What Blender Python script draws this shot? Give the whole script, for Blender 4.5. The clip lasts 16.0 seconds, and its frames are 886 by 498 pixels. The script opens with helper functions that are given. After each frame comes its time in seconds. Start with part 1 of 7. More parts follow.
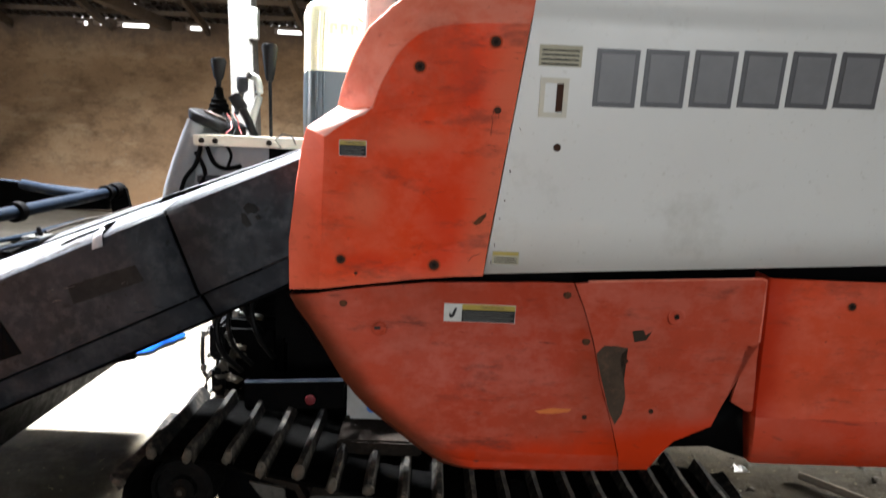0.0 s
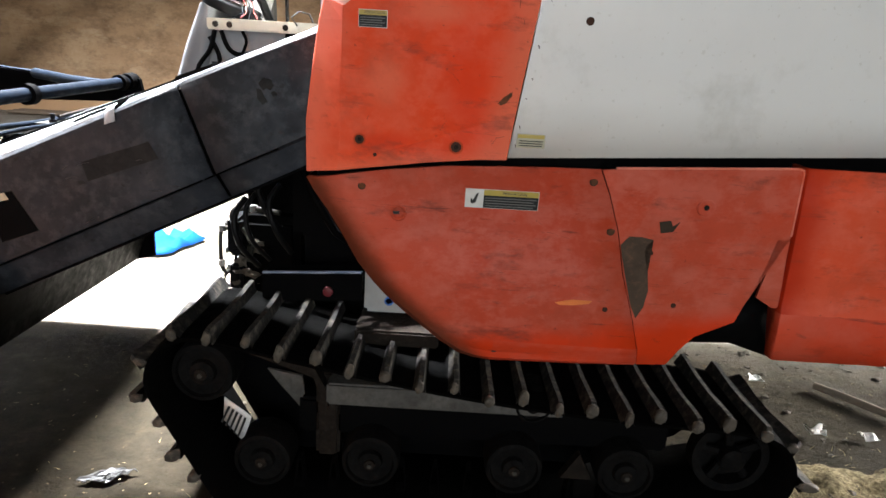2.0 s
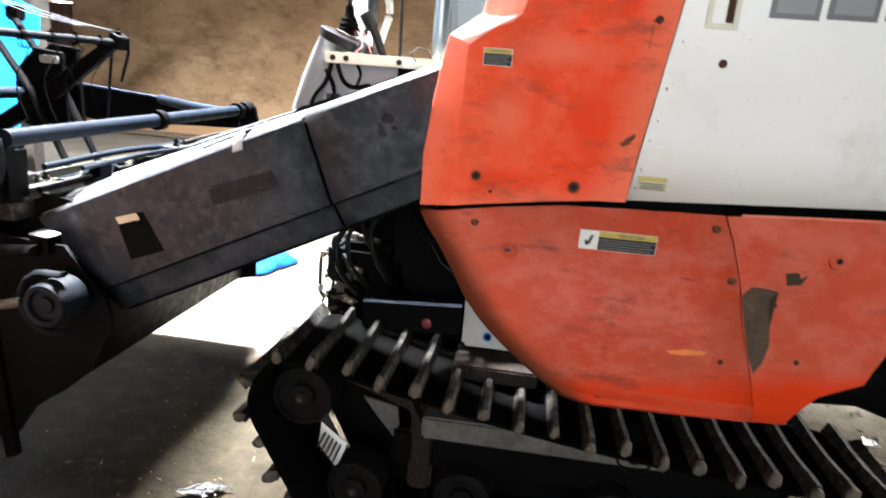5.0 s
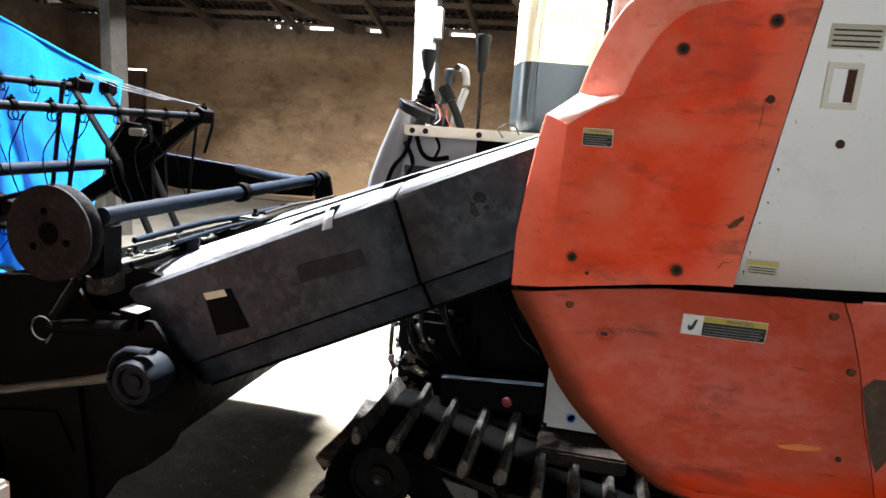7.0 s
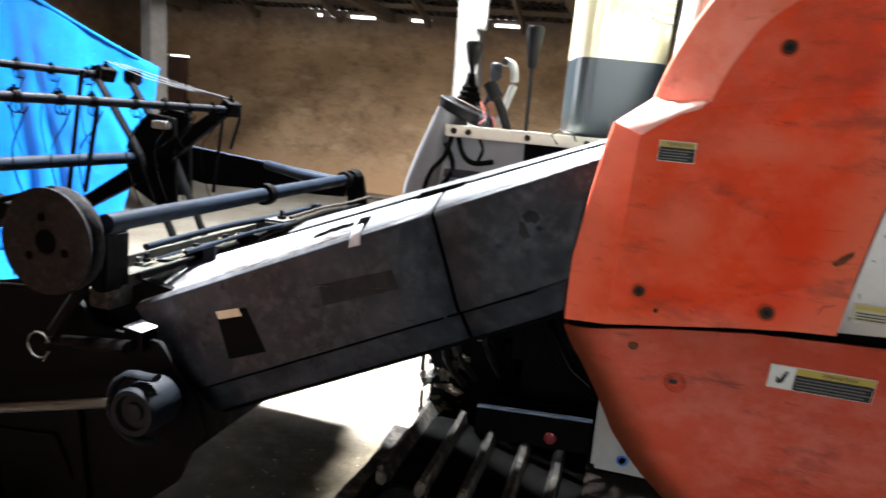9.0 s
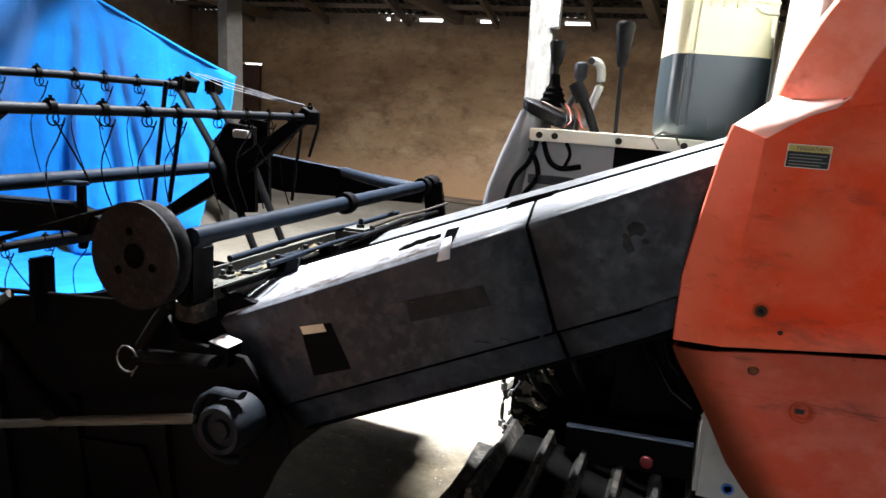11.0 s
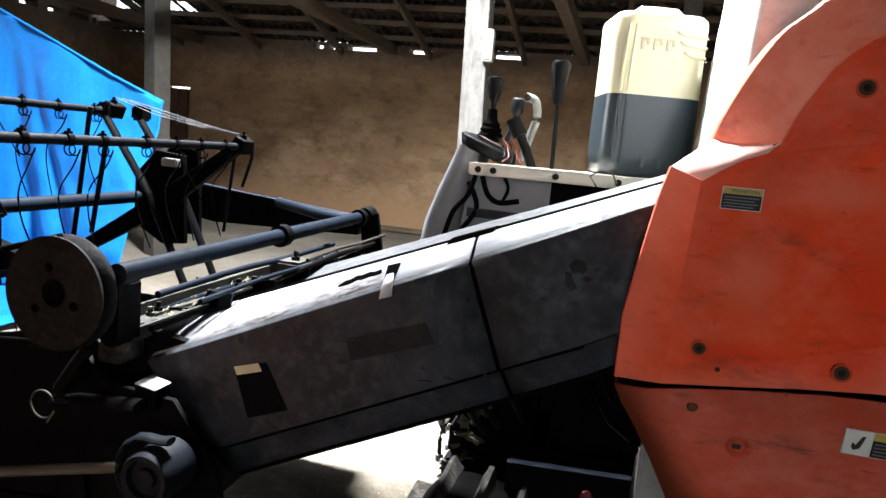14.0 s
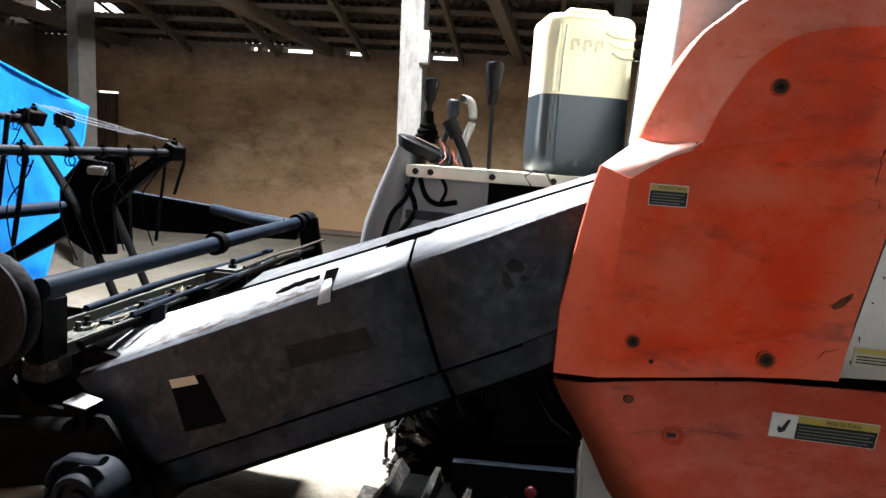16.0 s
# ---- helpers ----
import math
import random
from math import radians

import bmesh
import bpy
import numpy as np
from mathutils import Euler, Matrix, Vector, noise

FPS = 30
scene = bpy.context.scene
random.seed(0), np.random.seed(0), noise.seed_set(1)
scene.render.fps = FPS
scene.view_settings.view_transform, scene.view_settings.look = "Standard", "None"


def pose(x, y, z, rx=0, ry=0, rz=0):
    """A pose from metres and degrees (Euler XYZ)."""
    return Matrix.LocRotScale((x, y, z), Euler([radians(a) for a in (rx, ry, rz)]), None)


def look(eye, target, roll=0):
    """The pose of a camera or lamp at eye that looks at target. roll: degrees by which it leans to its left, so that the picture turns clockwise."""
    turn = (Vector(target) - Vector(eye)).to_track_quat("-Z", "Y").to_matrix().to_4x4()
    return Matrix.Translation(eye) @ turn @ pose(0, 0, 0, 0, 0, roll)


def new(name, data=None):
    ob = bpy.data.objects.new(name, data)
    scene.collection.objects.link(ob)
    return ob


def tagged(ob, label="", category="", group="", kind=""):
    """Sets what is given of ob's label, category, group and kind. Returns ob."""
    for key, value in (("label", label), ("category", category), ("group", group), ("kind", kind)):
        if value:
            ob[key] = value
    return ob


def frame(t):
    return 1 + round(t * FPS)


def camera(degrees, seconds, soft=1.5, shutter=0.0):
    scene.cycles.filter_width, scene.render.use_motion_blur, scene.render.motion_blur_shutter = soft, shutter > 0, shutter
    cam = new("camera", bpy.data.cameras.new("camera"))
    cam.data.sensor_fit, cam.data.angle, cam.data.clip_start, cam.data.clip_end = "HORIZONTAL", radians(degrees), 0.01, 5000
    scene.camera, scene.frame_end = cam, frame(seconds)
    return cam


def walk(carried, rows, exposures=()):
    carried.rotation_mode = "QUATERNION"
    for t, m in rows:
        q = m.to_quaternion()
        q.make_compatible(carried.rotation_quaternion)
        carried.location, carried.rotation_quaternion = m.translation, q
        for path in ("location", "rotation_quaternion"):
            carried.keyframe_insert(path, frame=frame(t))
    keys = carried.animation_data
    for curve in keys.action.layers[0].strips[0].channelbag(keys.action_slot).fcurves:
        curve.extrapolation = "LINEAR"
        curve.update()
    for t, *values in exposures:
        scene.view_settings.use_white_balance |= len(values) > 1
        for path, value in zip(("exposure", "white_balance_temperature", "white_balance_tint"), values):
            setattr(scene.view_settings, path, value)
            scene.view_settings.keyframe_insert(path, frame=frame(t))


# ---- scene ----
cam = camera(65.9, 16.0, shutter=0.5)
PATH = [
    (0, (-0.059, 0.38, 1.37), (-0.02, 2.354, 1.047), 2.4),
    (0.3, (-0.053, 0.4, 1.365), (-0.024, 2.36, 0.967), 2.5),
    (0.5, (-0.068, 0.38, 1.335), (-0.009, 2.339, 0.937), 2.9),
    (1, (-0.057, 0.392, 1.314), (-0.043, 2.338, 0.854), 3.2),
    (1.5, (-0.063, 0.407, 1.305), (-0.094, 2.334, 0.768), 2.9),
    (2, (-0.063, 0.408, 1.279), (-0.063, 2.331, 0.731), 3.4),
    (2.5, (-0.072, 0.398, 1.267), (-0.113, 2.309, 0.679), 2.8),
    (3, (-0.072, 0.394, 1.248), (-0.121, 2.291, 0.617), 3.2),
    (3.5, (-0.07, 0.399, 1.241), (-0.106, 2.289, 0.587), 3.4),
    (4, (-0.078, 0.401, 1.246), (-0.147, 2.292, 0.599), 3.4),
    (4.5, (-0.088, 0.401, 1.245), (-0.199, 2.307, 0.649), 4.1),
    (5, (-0.139, 0.42, 1.287), (-0.37, 2.348, 0.807), 4.6),
    (5.2, (-0.155, 0.42, 1.289), (-0.412, 2.353, 0.845), 5.0),
    (7.3, (-0.269, 0.47, 1.346), (-0.66, 2.403, 1.014), 4.1),
    (7.5, (-0.288, 0.481, 1.364), (-0.666, 2.412, 1.005), 4.0),
    (8, (-0.314, 0.522, 1.345), (-0.63, 2.466, 0.997), 3.6),
    (8.2, (-0.326, 0.533, 1.362), (-0.594, 2.475, 0.965), 5.0),
    (8.5, (-0.329, 0.578, 1.347), (-0.618, 2.512, 0.93), 4.9),
    (9, (-0.305, 0.656, 1.352), (-0.789, 2.562, 0.986), 5.5),
    (9.2, (-0.3, 0.667, 1.345), (-0.872, 2.548, 0.976), 5.6),
    (11.3, (-0.389, 0.718, 1.358), (-1.097, 2.548, 0.974), 3.7),
    (11.5, (-0.393, 0.709, 1.351), (-1.16, 2.507, 0.931), 3.7),
    (12, (-0.392, 0.703, 1.353), (-1.215, 2.48, 0.949), 3.8),
    (12.5, (-0.398, 0.715, 1.358), (-1.136, 2.528, 0.947), 4.5),
    (13, (-0.399, 0.735, 1.377), (-1.008, 2.608, 1.033), 4.7),
    (13.5, (-0.402, 0.728, 1.383), (-0.908, 2.646, 1.127), 5.0),
    (14, (-0.403, 0.729, 1.37), (-0.891, 2.648, 1.086), 5.3),
    (14.5, (-0.408, 0.726, 1.372), (-0.87, 2.65, 1.076), 4.8),
    (15, (-0.399, 0.723, 1.371), (-0.848, 2.651, 1.086), 4.1),
    (15.5, (-0.392, 0.729, 1.368), (-0.765, 2.674, 1.09), 4.4),
    (16, (-0.393, 0.731, 1.374), (-0.721, 2.686, 1.106), 4.2),
]
walk(cam, [(t, look(eye, target, roll)) for t, eye, target, roll in PATH], exposures=[(0,.62),(1.5,.85),(3.5,1.38),(4.3,1.5),(5.2,1.6),(7.3,.65),(9.2,.6),(11.3,.15),(13,.05),(16,0)])

# ---------------------------------------------------------------- world and light
world = bpy.data.worlds.new("sky")
world.use_nodes = True
scene.world = world
wn = world.node_tree.nodes
sky = wn.new("ShaderNodeTexSky")
sky.sky_type, sky.sun_disc, sky.sun_elevation, sky.sun_rotation = "NISHITA", False, radians(55), radians(250)
wn["Background"].inputs[1].default_value = 0.12
world.node_tree.links.new(sky.outputs[0], wn["Background"].inputs[0])


def area(name, m, sx, sy, power, colour, spread=180):
    lamp = bpy.data.lights.new(name, "AREA")
    lamp.shape, lamp.size, lamp.size_y, lamp.energy, lamp.color = "RECTANGLE", sx, sy, power, colour
    lamp.spread = radians(spread)
    ob = new(name, lamp)
    ob.matrix_world = m
    return ob


# daylight through the hole in the roof, the open west front, the east door and the doorway behind
area("roof_opening_light", look((-1.75, 3.9, 4.95), (-1.7, 3.9, 0)), 0.65, 0.65, 2150, (0.925, 0.95, 1.0), 142)
area("west_opening_light", look((-9.5, 3.7, 2.6), (0.0, 3.4, 1.3)), 2.9, 2.0, 400, (0.93, 0.95, 1.0))
area("east_opening_light", look((6.7, 4.6, 1.7), (0.8, 3.2, 0.3)), 2.6, 2.4, 125, (1.0, 0.97, 0.92), 60)
area("doorway_light", look((0.7, -3.6, 1.75), (0.2, 2.0, 1.1)), 3.8, 2.2, 20, (0.91, 0.95, 1.0), 80)


# ---------------------------------------------------------------- materials
def principled(name):
    m = bpy.data.materials.new(name)
    m.use_nodes = True
    n, l = m.node_tree.nodes, m.node_tree.links
    return m, n, l, n["Principled BSDF"]


def ramp(n, l, fac, stops):
    r = n.new("ShaderNodeValToRGB")
    while len(r.color_ramp.elements) < len(stops):
        r.color_ramp.elements.new(0.5)
    for e, (p, c) in zip(r.color_ramp.elements, stops):
        e.position, e.color = p, (*c, 1) if len(c) == 3 else c
    l.new(fac, r.inputs[0])
    return r.outputs[0]


def noise_of(n, l, scale, detail=6, rough=0.6, stretch=(1, 1, 1), offset=(0, 0, 0)):
    geo = n.new("ShaderNodeNewGeometry")
    mp = n.new("ShaderNodeMapping")
    mp.inputs["Scale"].default_value, mp.inputs["Location"].default_value = stretch, offset
    l.new(geo.outputs["Position"], mp.inputs[0])
    t = n.new("ShaderNodeTexNoise")
    t.inputs["Scale"].default_value, t.inputs["Detail"].default_value, t.inputs["Roughness"].default_value = scale, detail, rough
    l.new(mp.outputs[0], t.inputs[0])
    return t.outputs[0]


def mixed(n, l, fac, a, b, mode="MIX"):
    m = n.new("ShaderNodeMix")
    m.data_type, m.blend_type = "RGBA", mode
    for k, v in ((0, fac), (6, a), (7, b)):
        if isinstance(v, (tuple, float, int)):
            m.inputs[k].default_value = (*v, 1) if isinstance(v, tuple) else v
        else:
            l.new(v, m.inputs[k])
    return m.outputs[2]


def worn(name, base, vary, dirt, rough=0.5, metal=0.0, big=1.5, fine=30, cover=0.55, bump=0.15, spots=None, stretch=(1, 1, 1), spec=0.5):
    """Paint, plastic or metal: two tones of base, dust or grime in patches, dark specks and a fine relief."""
    m, n, l, p = principled(name)
    c = ramp(n, l, noise_of(n, l, big, stretch=stretch), [(0.35, base), (0.65, vary)])
    c = mixed(n, l, ramp(n, l, noise_of(n, l, big * 3.7, 9, 0.7, stretch, (3, 1, 7)), [(cover, (0, 0, 0)), (cover + 0.22, (0.75, 0.75, 0.75))]), c, dirt)
    if spots:
        c = mixed(n, l, ramp(n, l, noise_of(n, l, fine, 3, 0.5, stretch, (9, 2, 4)), [(0.66, (0, 0, 0)), (0.72, (0.8, 0.8, 0.8))]), c, spots)
    l.new(c, p.inputs["Base Color"])
    r = ramp(n, l, noise_of(n, l, big * 5, 5), [(0.3, (rough * 0.75,) * 3), (0.7, (min(1, rough * 1.25),) * 3)])
    l.new(r, p.inputs["Roughness"])
    p.inputs["Metallic"].default_value = metal
    p.inputs["Specular IOR Level"].default_value = spec
    b = n.new("ShaderNodeBump")
    b.inputs["Strength"].default_value, b.inputs["Distance"].default_value = bump, 0.004
    l.new(noise_of(n, l, fine * 1.5, 8, 0.65, stretch), b.inputs["Height"])
    l.new(b.outputs[0], p.inputs["Normal"])
    return m


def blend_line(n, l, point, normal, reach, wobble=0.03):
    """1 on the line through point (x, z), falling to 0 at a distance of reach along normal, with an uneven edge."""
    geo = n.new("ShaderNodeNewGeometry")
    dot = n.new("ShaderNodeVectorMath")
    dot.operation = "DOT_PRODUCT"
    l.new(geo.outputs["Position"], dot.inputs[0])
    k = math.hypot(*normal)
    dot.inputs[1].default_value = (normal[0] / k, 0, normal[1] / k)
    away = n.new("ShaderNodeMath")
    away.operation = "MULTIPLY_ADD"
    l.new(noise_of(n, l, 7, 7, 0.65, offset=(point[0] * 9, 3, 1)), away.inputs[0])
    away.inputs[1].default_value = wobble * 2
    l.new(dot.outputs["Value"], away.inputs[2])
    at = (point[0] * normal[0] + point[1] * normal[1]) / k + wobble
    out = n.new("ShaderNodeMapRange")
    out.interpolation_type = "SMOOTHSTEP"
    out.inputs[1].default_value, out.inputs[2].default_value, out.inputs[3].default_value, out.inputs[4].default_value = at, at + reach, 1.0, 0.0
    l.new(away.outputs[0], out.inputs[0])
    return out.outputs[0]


def rubbed_spot(n, l, x, z, rx, rz):
    """A rubbed oval with a soft uneven edge, in x, z."""
    geo = n.new("ShaderNodeNewGeometry")
    mp = n.new("ShaderNodeMapping")
    mp.vector_type = "TEXTURE"
    mp.inputs["Location"].default_value, mp.inputs["Scale"].default_value = (x, 0, z), (rx, 1e4, rz)
    l.new(geo.outputs["Position"], mp.inputs[0])
    far = n.new("ShaderNodeVectorMath")
    far.operation = "LENGTH"
    l.new(mp.outputs[0], far.inputs[0])
    add = n.new("ShaderNodeMath")
    add.operation = "MULTIPLY_ADD"
    l.new(noise_of(n, l, 8, 7, 0.65, offset=(x * 9, 1, z)), add.inputs[0])
    add.inputs[1].default_value = 1.0
    l.new(far.outputs["Value"], add.inputs[2])
    out = n.new("ShaderNodeMapRange")
    out.interpolation_type = "SMOOTHSTEP"
    out.inputs[1].default_value, out.inputs[2].default_value, out.inputs[3].default_value, out.inputs[4].default_value = 0.6, 1.7, 0.85, 0.0
    l.new(add.outputs[0], out.inputs[0])
    return out.outputs[0]


def orange_plastic(name, a, b, faded, fade_at, grime_at, streak, chalky=0.42, edges=(), spots=()):
    """Sun-faded plastic: two tones, soft chalky fading in two sizes, rubbed-in grime, level smears and specks."""
    m, n, l, p = principled(name)
    c = ramp(n, l, noise_of(n, l, 2.2, 6), [(0.38, a), (0.62, b)])
    big = ramp(n, l, noise_of(n, l, 2.6, 5, 0.55, (1, 1, 0.8), (1, 4, 2)), [(fade_at - 0.1, (0, 0, 0)), (fade_at + 0.2, (0.7, 0.7, 0.7))])
    c = mixed(n, l, big, c, faded)
    pale = tuple(min(1, v * 1.08 + 0.03) for v in faded)
    chalk = ramp(n, l, noise_of(n, l, 14, 9, 0.64, (0.85, 1, 1.1), (4, 1, 8)), [(0.45, (0, 0, 0)), (0.6, (chalky,) * 3)])
    c = mixed(n, l, chalk, c, pale)
    fine = ramp(n, l, noise_of(n, l, 48, 6, 0.65, (0.8, 1, 1.2), (3, 7, 1)), [(0.5, (0, 0, 0)), (0.68, (chalky * 0.8,) * 3)])
    gate = ramp(n, l, noise_of(n, l, 6, 4, 0.5, offset=(9, 2, 6)), [(0.42, (0, 0, 0)), (0.6, (1, 1, 1))])
    c = mixed(n, l, mixed(n, l, 1.0, fine, gate, "MULTIPLY"), c, pale)
    for x, z, rx, rz, tone in spots:
        c = mixed(n, l, rubbed_spot(n, l, x, z, rx, rz), c, tone)
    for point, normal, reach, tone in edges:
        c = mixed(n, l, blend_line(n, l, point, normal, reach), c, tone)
    c = mixed(n, l, ramp(n, l, noise_of(n, l, 3.2, 10, 0.7, offset=(7, 3, 5)), [(grime_at, (0, 0, 0)), (grime_at + 0.22, (0.6, 0.6, 0.6))]), c, (0.25, 0.05, 0.024))
    smear = ramp(n, l, noise_of(n, l, 9, 9, 0.7, (0.6, 1, 1.6), (2, 2, 9)), [(0.56, (0, 0, 0)), (0.72, (streak,) * 3)])
    c = mixed(n, l, smear, c, (0.13, 0.034, 0.022))
    hair = ramp(n, l, noise_of(n, l, 26, 8, 0.7, (0.22, 1, 2.6), (6, 3, 2)), [(0.6, (0, 0, 0)), (0.67, (min(0.75, streak),) * 3)])
    gate = ramp(n, l, noise_of(n, l, 5, 4, 0.5, offset=(4, 4, 9)), [(0.44, (0, 0, 0)), (0.58, (1, 1, 1))])
    c = mixed(n, l, mixed(n, l, 1.0, hair, gate, "MULTIPLY"), c, (0.1, 0.03, 0.02))
    wisp = ramp(n, l, noise_of(n, l, 30, 7, 0.72, (0.55, 1, 1.5), (8, 1, 4)), [(0.6, (0, 0, 0)), (0.72, (0.6, 0.6, 0.6))])
    gate = ramp(n, l, noise_of(n, l, 4, 4, 0.5, offset=(2, 8, 1)), [(0.46, (0, 0, 0)), (0.62, (1, 1, 1))])
    c = mixed(n, l, mixed(n, l, 1.0, wisp, gate, "MULTIPLY"), c, (0.085, 0.028, 0.02))
    c = mixed(n, l, ramp(n, l, noise_of(n, l, 70, 4, 0.6, offset=(5, 5, 5)), [(0.68, (0, 0, 0)), (0.75, (0.7, 0.7, 0.7))]), c, (0.1, 0.032, 0.022))
    l.new(c, p.inputs["Base Color"])
    l.new(ramp(n, l, noise_of(n, l, 6, 9, 0.7), [(0.3, (0.48, 0.48, 0.48)), (0.7, (0.72, 0.72, 0.72))]), p.inputs["Roughness"])
    p.inputs["Specular IOR Level"].default_value = 0.16
    bump = n.new("ShaderNodeBump")
    bump.inputs["Strength"].default_value, bump.inputs["Distance"].default_value = 0.2, 0.006
    l.new(noise_of(n, l, 9, 10, 0.6), bump.inputs["Height"])
    l.new(bump.outputs[0], p.inputs["Normal"])
    return m


RAW, DEEP, WORN_LIT = (0.72, 0.05, 0.005), (0.63, 0.035, 0.003), (0.64, 0.118, 0.056)
# front facet and foot band made paler for wear and for caught light
ORANGE = orange_plastic("faded_orange_plastic", RAW, (0.62, 0.05, 0.009), (0.62, 0.092, 0.036), 0.56, 0.52, 0.7, 0.42,
    edges=(((0.062, 1.07), (-1, 0.12), 0.09, WORN_LIT), ((-0.1, 1.04), (-0.14, 1), 0.05, WORN_LIT), ((-0.385, 1.0), (1, -0.1), 0.1, (0.7, 0.14, 0.08))),
    spots=((-0.03, 1.2, 0.075, 0.16, DEEP), (-0.2, 1.09, 0.1, 0.03, DEEP), (0.01, 1.47, 0.05, 0.09, DEEP), (-0.2, 1.22, 0.06, 0.07, WORN_LIT), (-0.1, 1.36, 0.1, 0.04, WORN_LIT)))
# edges: redder along the foot, dark brown along the curved front
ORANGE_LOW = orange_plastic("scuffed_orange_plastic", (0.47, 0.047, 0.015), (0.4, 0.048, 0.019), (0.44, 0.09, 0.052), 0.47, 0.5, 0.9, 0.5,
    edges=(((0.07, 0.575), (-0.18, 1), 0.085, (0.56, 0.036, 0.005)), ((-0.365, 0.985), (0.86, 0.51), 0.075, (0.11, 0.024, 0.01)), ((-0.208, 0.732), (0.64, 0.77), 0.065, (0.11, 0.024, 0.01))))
# ledge colour lightened for the daylight that falls on it
ORANGE_PALE = orange_plastic("lit_ledge_orange_plastic", (0.68, 0.3, 0.23), (0.64, 0.33, 0.27), (0.7, 0.45, 0.4), 0.45, 0.64, 0.2)
ORANGE_DUSTY_LIT = orange_plastic("dusty_lit_orange_plastic", (0.64, 0.12, 0.06), (0.6, 0.135, 0.075), (0.62, 0.22, 0.155), 0.48, 0.57, 0.5, 0.45)
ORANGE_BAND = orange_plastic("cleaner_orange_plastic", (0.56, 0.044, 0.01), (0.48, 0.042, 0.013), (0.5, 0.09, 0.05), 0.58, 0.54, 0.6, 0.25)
ORANGE_REAR = orange_plastic("rear_orange_plastic", (0.64, 0.062, 0.016), (0.57, 0.064, 0.02), (0.58, 0.1, 0.05), 0.54, 0.53, 0.7, 0.4, edges=(((0.715, 0.95), (1, 0.105), 0.09, (0.42, 0.026, 0.005)),))
WHITE = worn("white_panel_paint", (0.68, 0.68, 0.65), (0.63, 0.625, 0.6), (0.46, 0.45, 0.41), 0.38, big=1.3, fine=90, cover=0.56, bump=0.05, spots=(0.56, 0.55, 0.51))
TANK = worn("dusty_tank_paint", (0.55, 0.56, 0.53), (0.46, 0.47, 0.445), (0.3, 0.295, 0.27), 0.55, big=4, fine=30, cover=0.5, bump=0.12)
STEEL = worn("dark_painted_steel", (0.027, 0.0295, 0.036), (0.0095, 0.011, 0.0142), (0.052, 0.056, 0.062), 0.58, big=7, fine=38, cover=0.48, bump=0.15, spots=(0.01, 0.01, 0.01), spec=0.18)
# same housing as STEEL, with the light on its top put in the colour
STEEL_TOP = worn("worn_lit_housing_top", (0.27, 0.283, 0.3), (0.2, 0.21, 0.226), (0.07, 0.058, 0.05), 0.5, big=5.5, fine=55, cover=0.545, bump=0.2, spots=(0.055, 0.04, 0.034), stretch=(1, 2.0, 1), spec=0.3)
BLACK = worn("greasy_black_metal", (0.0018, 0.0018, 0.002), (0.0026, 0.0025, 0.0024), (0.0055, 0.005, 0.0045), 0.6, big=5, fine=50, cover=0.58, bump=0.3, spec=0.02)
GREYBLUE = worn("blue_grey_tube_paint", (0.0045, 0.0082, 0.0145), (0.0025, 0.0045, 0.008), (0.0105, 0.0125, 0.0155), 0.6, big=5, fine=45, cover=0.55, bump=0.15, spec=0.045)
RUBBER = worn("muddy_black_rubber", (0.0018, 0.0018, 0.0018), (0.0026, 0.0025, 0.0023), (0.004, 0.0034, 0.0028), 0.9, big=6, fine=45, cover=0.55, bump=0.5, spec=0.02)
RUSTDUST = worn("dusty_dark_rust", (0.014, 0.01, 0.0072), (0.008, 0.0062, 0.0046), (0.03, 0.023, 0.0165), 0.9, big=16, fine=60, cover=0.5, bump=0.5, spec=0.1)
LUGMUD = worn("mud_streaked_rubber", (0.011, 0.0105, 0.01), (0.018, 0.0165, 0.0145), (0.12, 0.1, 0.076), 0.85, big=9, fine=60, cover=0.49, bump=0.5, spec=0.2)
WHEEL = worn("dusty_wheel_rubber", (0.0034, 0.0031, 0.0028), (0.002, 0.0018, 0.0016), (0.012, 0.01, 0.0078), 0.9, big=14, fine=60, cover=0.52, bump=0.5, spec=0.1)
MUD = worn("dried_mud", (0.13, 0.107, 0.077), (0.065, 0.053, 0.04), (0.2, 0.168, 0.122), 0.9, big=9, fine=60, cover=0.5, bump=0.8)
TIPMUD = worn("caked_track_mud", (0.075, 0.061, 0.044), (0.04, 0.033, 0.025), (0.13, 0.108, 0.078), 0.9, big=12, fine=60, cover=0.5, bump=0.8)
BEIGE = worn("beige_rail_paint", (0.55, 0.52, 0.42), (0.48, 0.45, 0.37), (0.3, 0.27, 0.22), 0.45, big=5, fine=40, cover=0.6, bump=0.1)
GREYPLASTIC = worn("grey_console_plastic", (0.2, 0.21, 0.22), (0.17, 0.175, 0.18), (0.27, 0.26, 0.25), 0.5, big=4, fine=60, cover=0.56, bump=0.2)
DARKPLASTIC = worn("black_plastic", (0.004, 0.004, 0.0044), (0.006, 0.006, 0.006), (0.014, 0.0135, 0.013), 0.5, big=8, fine=60, cover=0.64, bump=0.1, spec=0.12)
CHROME = worn("dull_bare_metal", (0.5, 0.5, 0.49), (0.38, 0.38, 0.37), (0.2, 0.18, 0.15), 0.35, metal=0.8, big=8, fine=60, cover=0.6, bump=0.1)
RUST = worn("rusty_steel", (0.07, 0.045, 0.03), (0.045, 0.032, 0.024), (0.11, 0.08, 0.055), 0.8, big=10, fine=60, cover=0.5, bump=0.4)
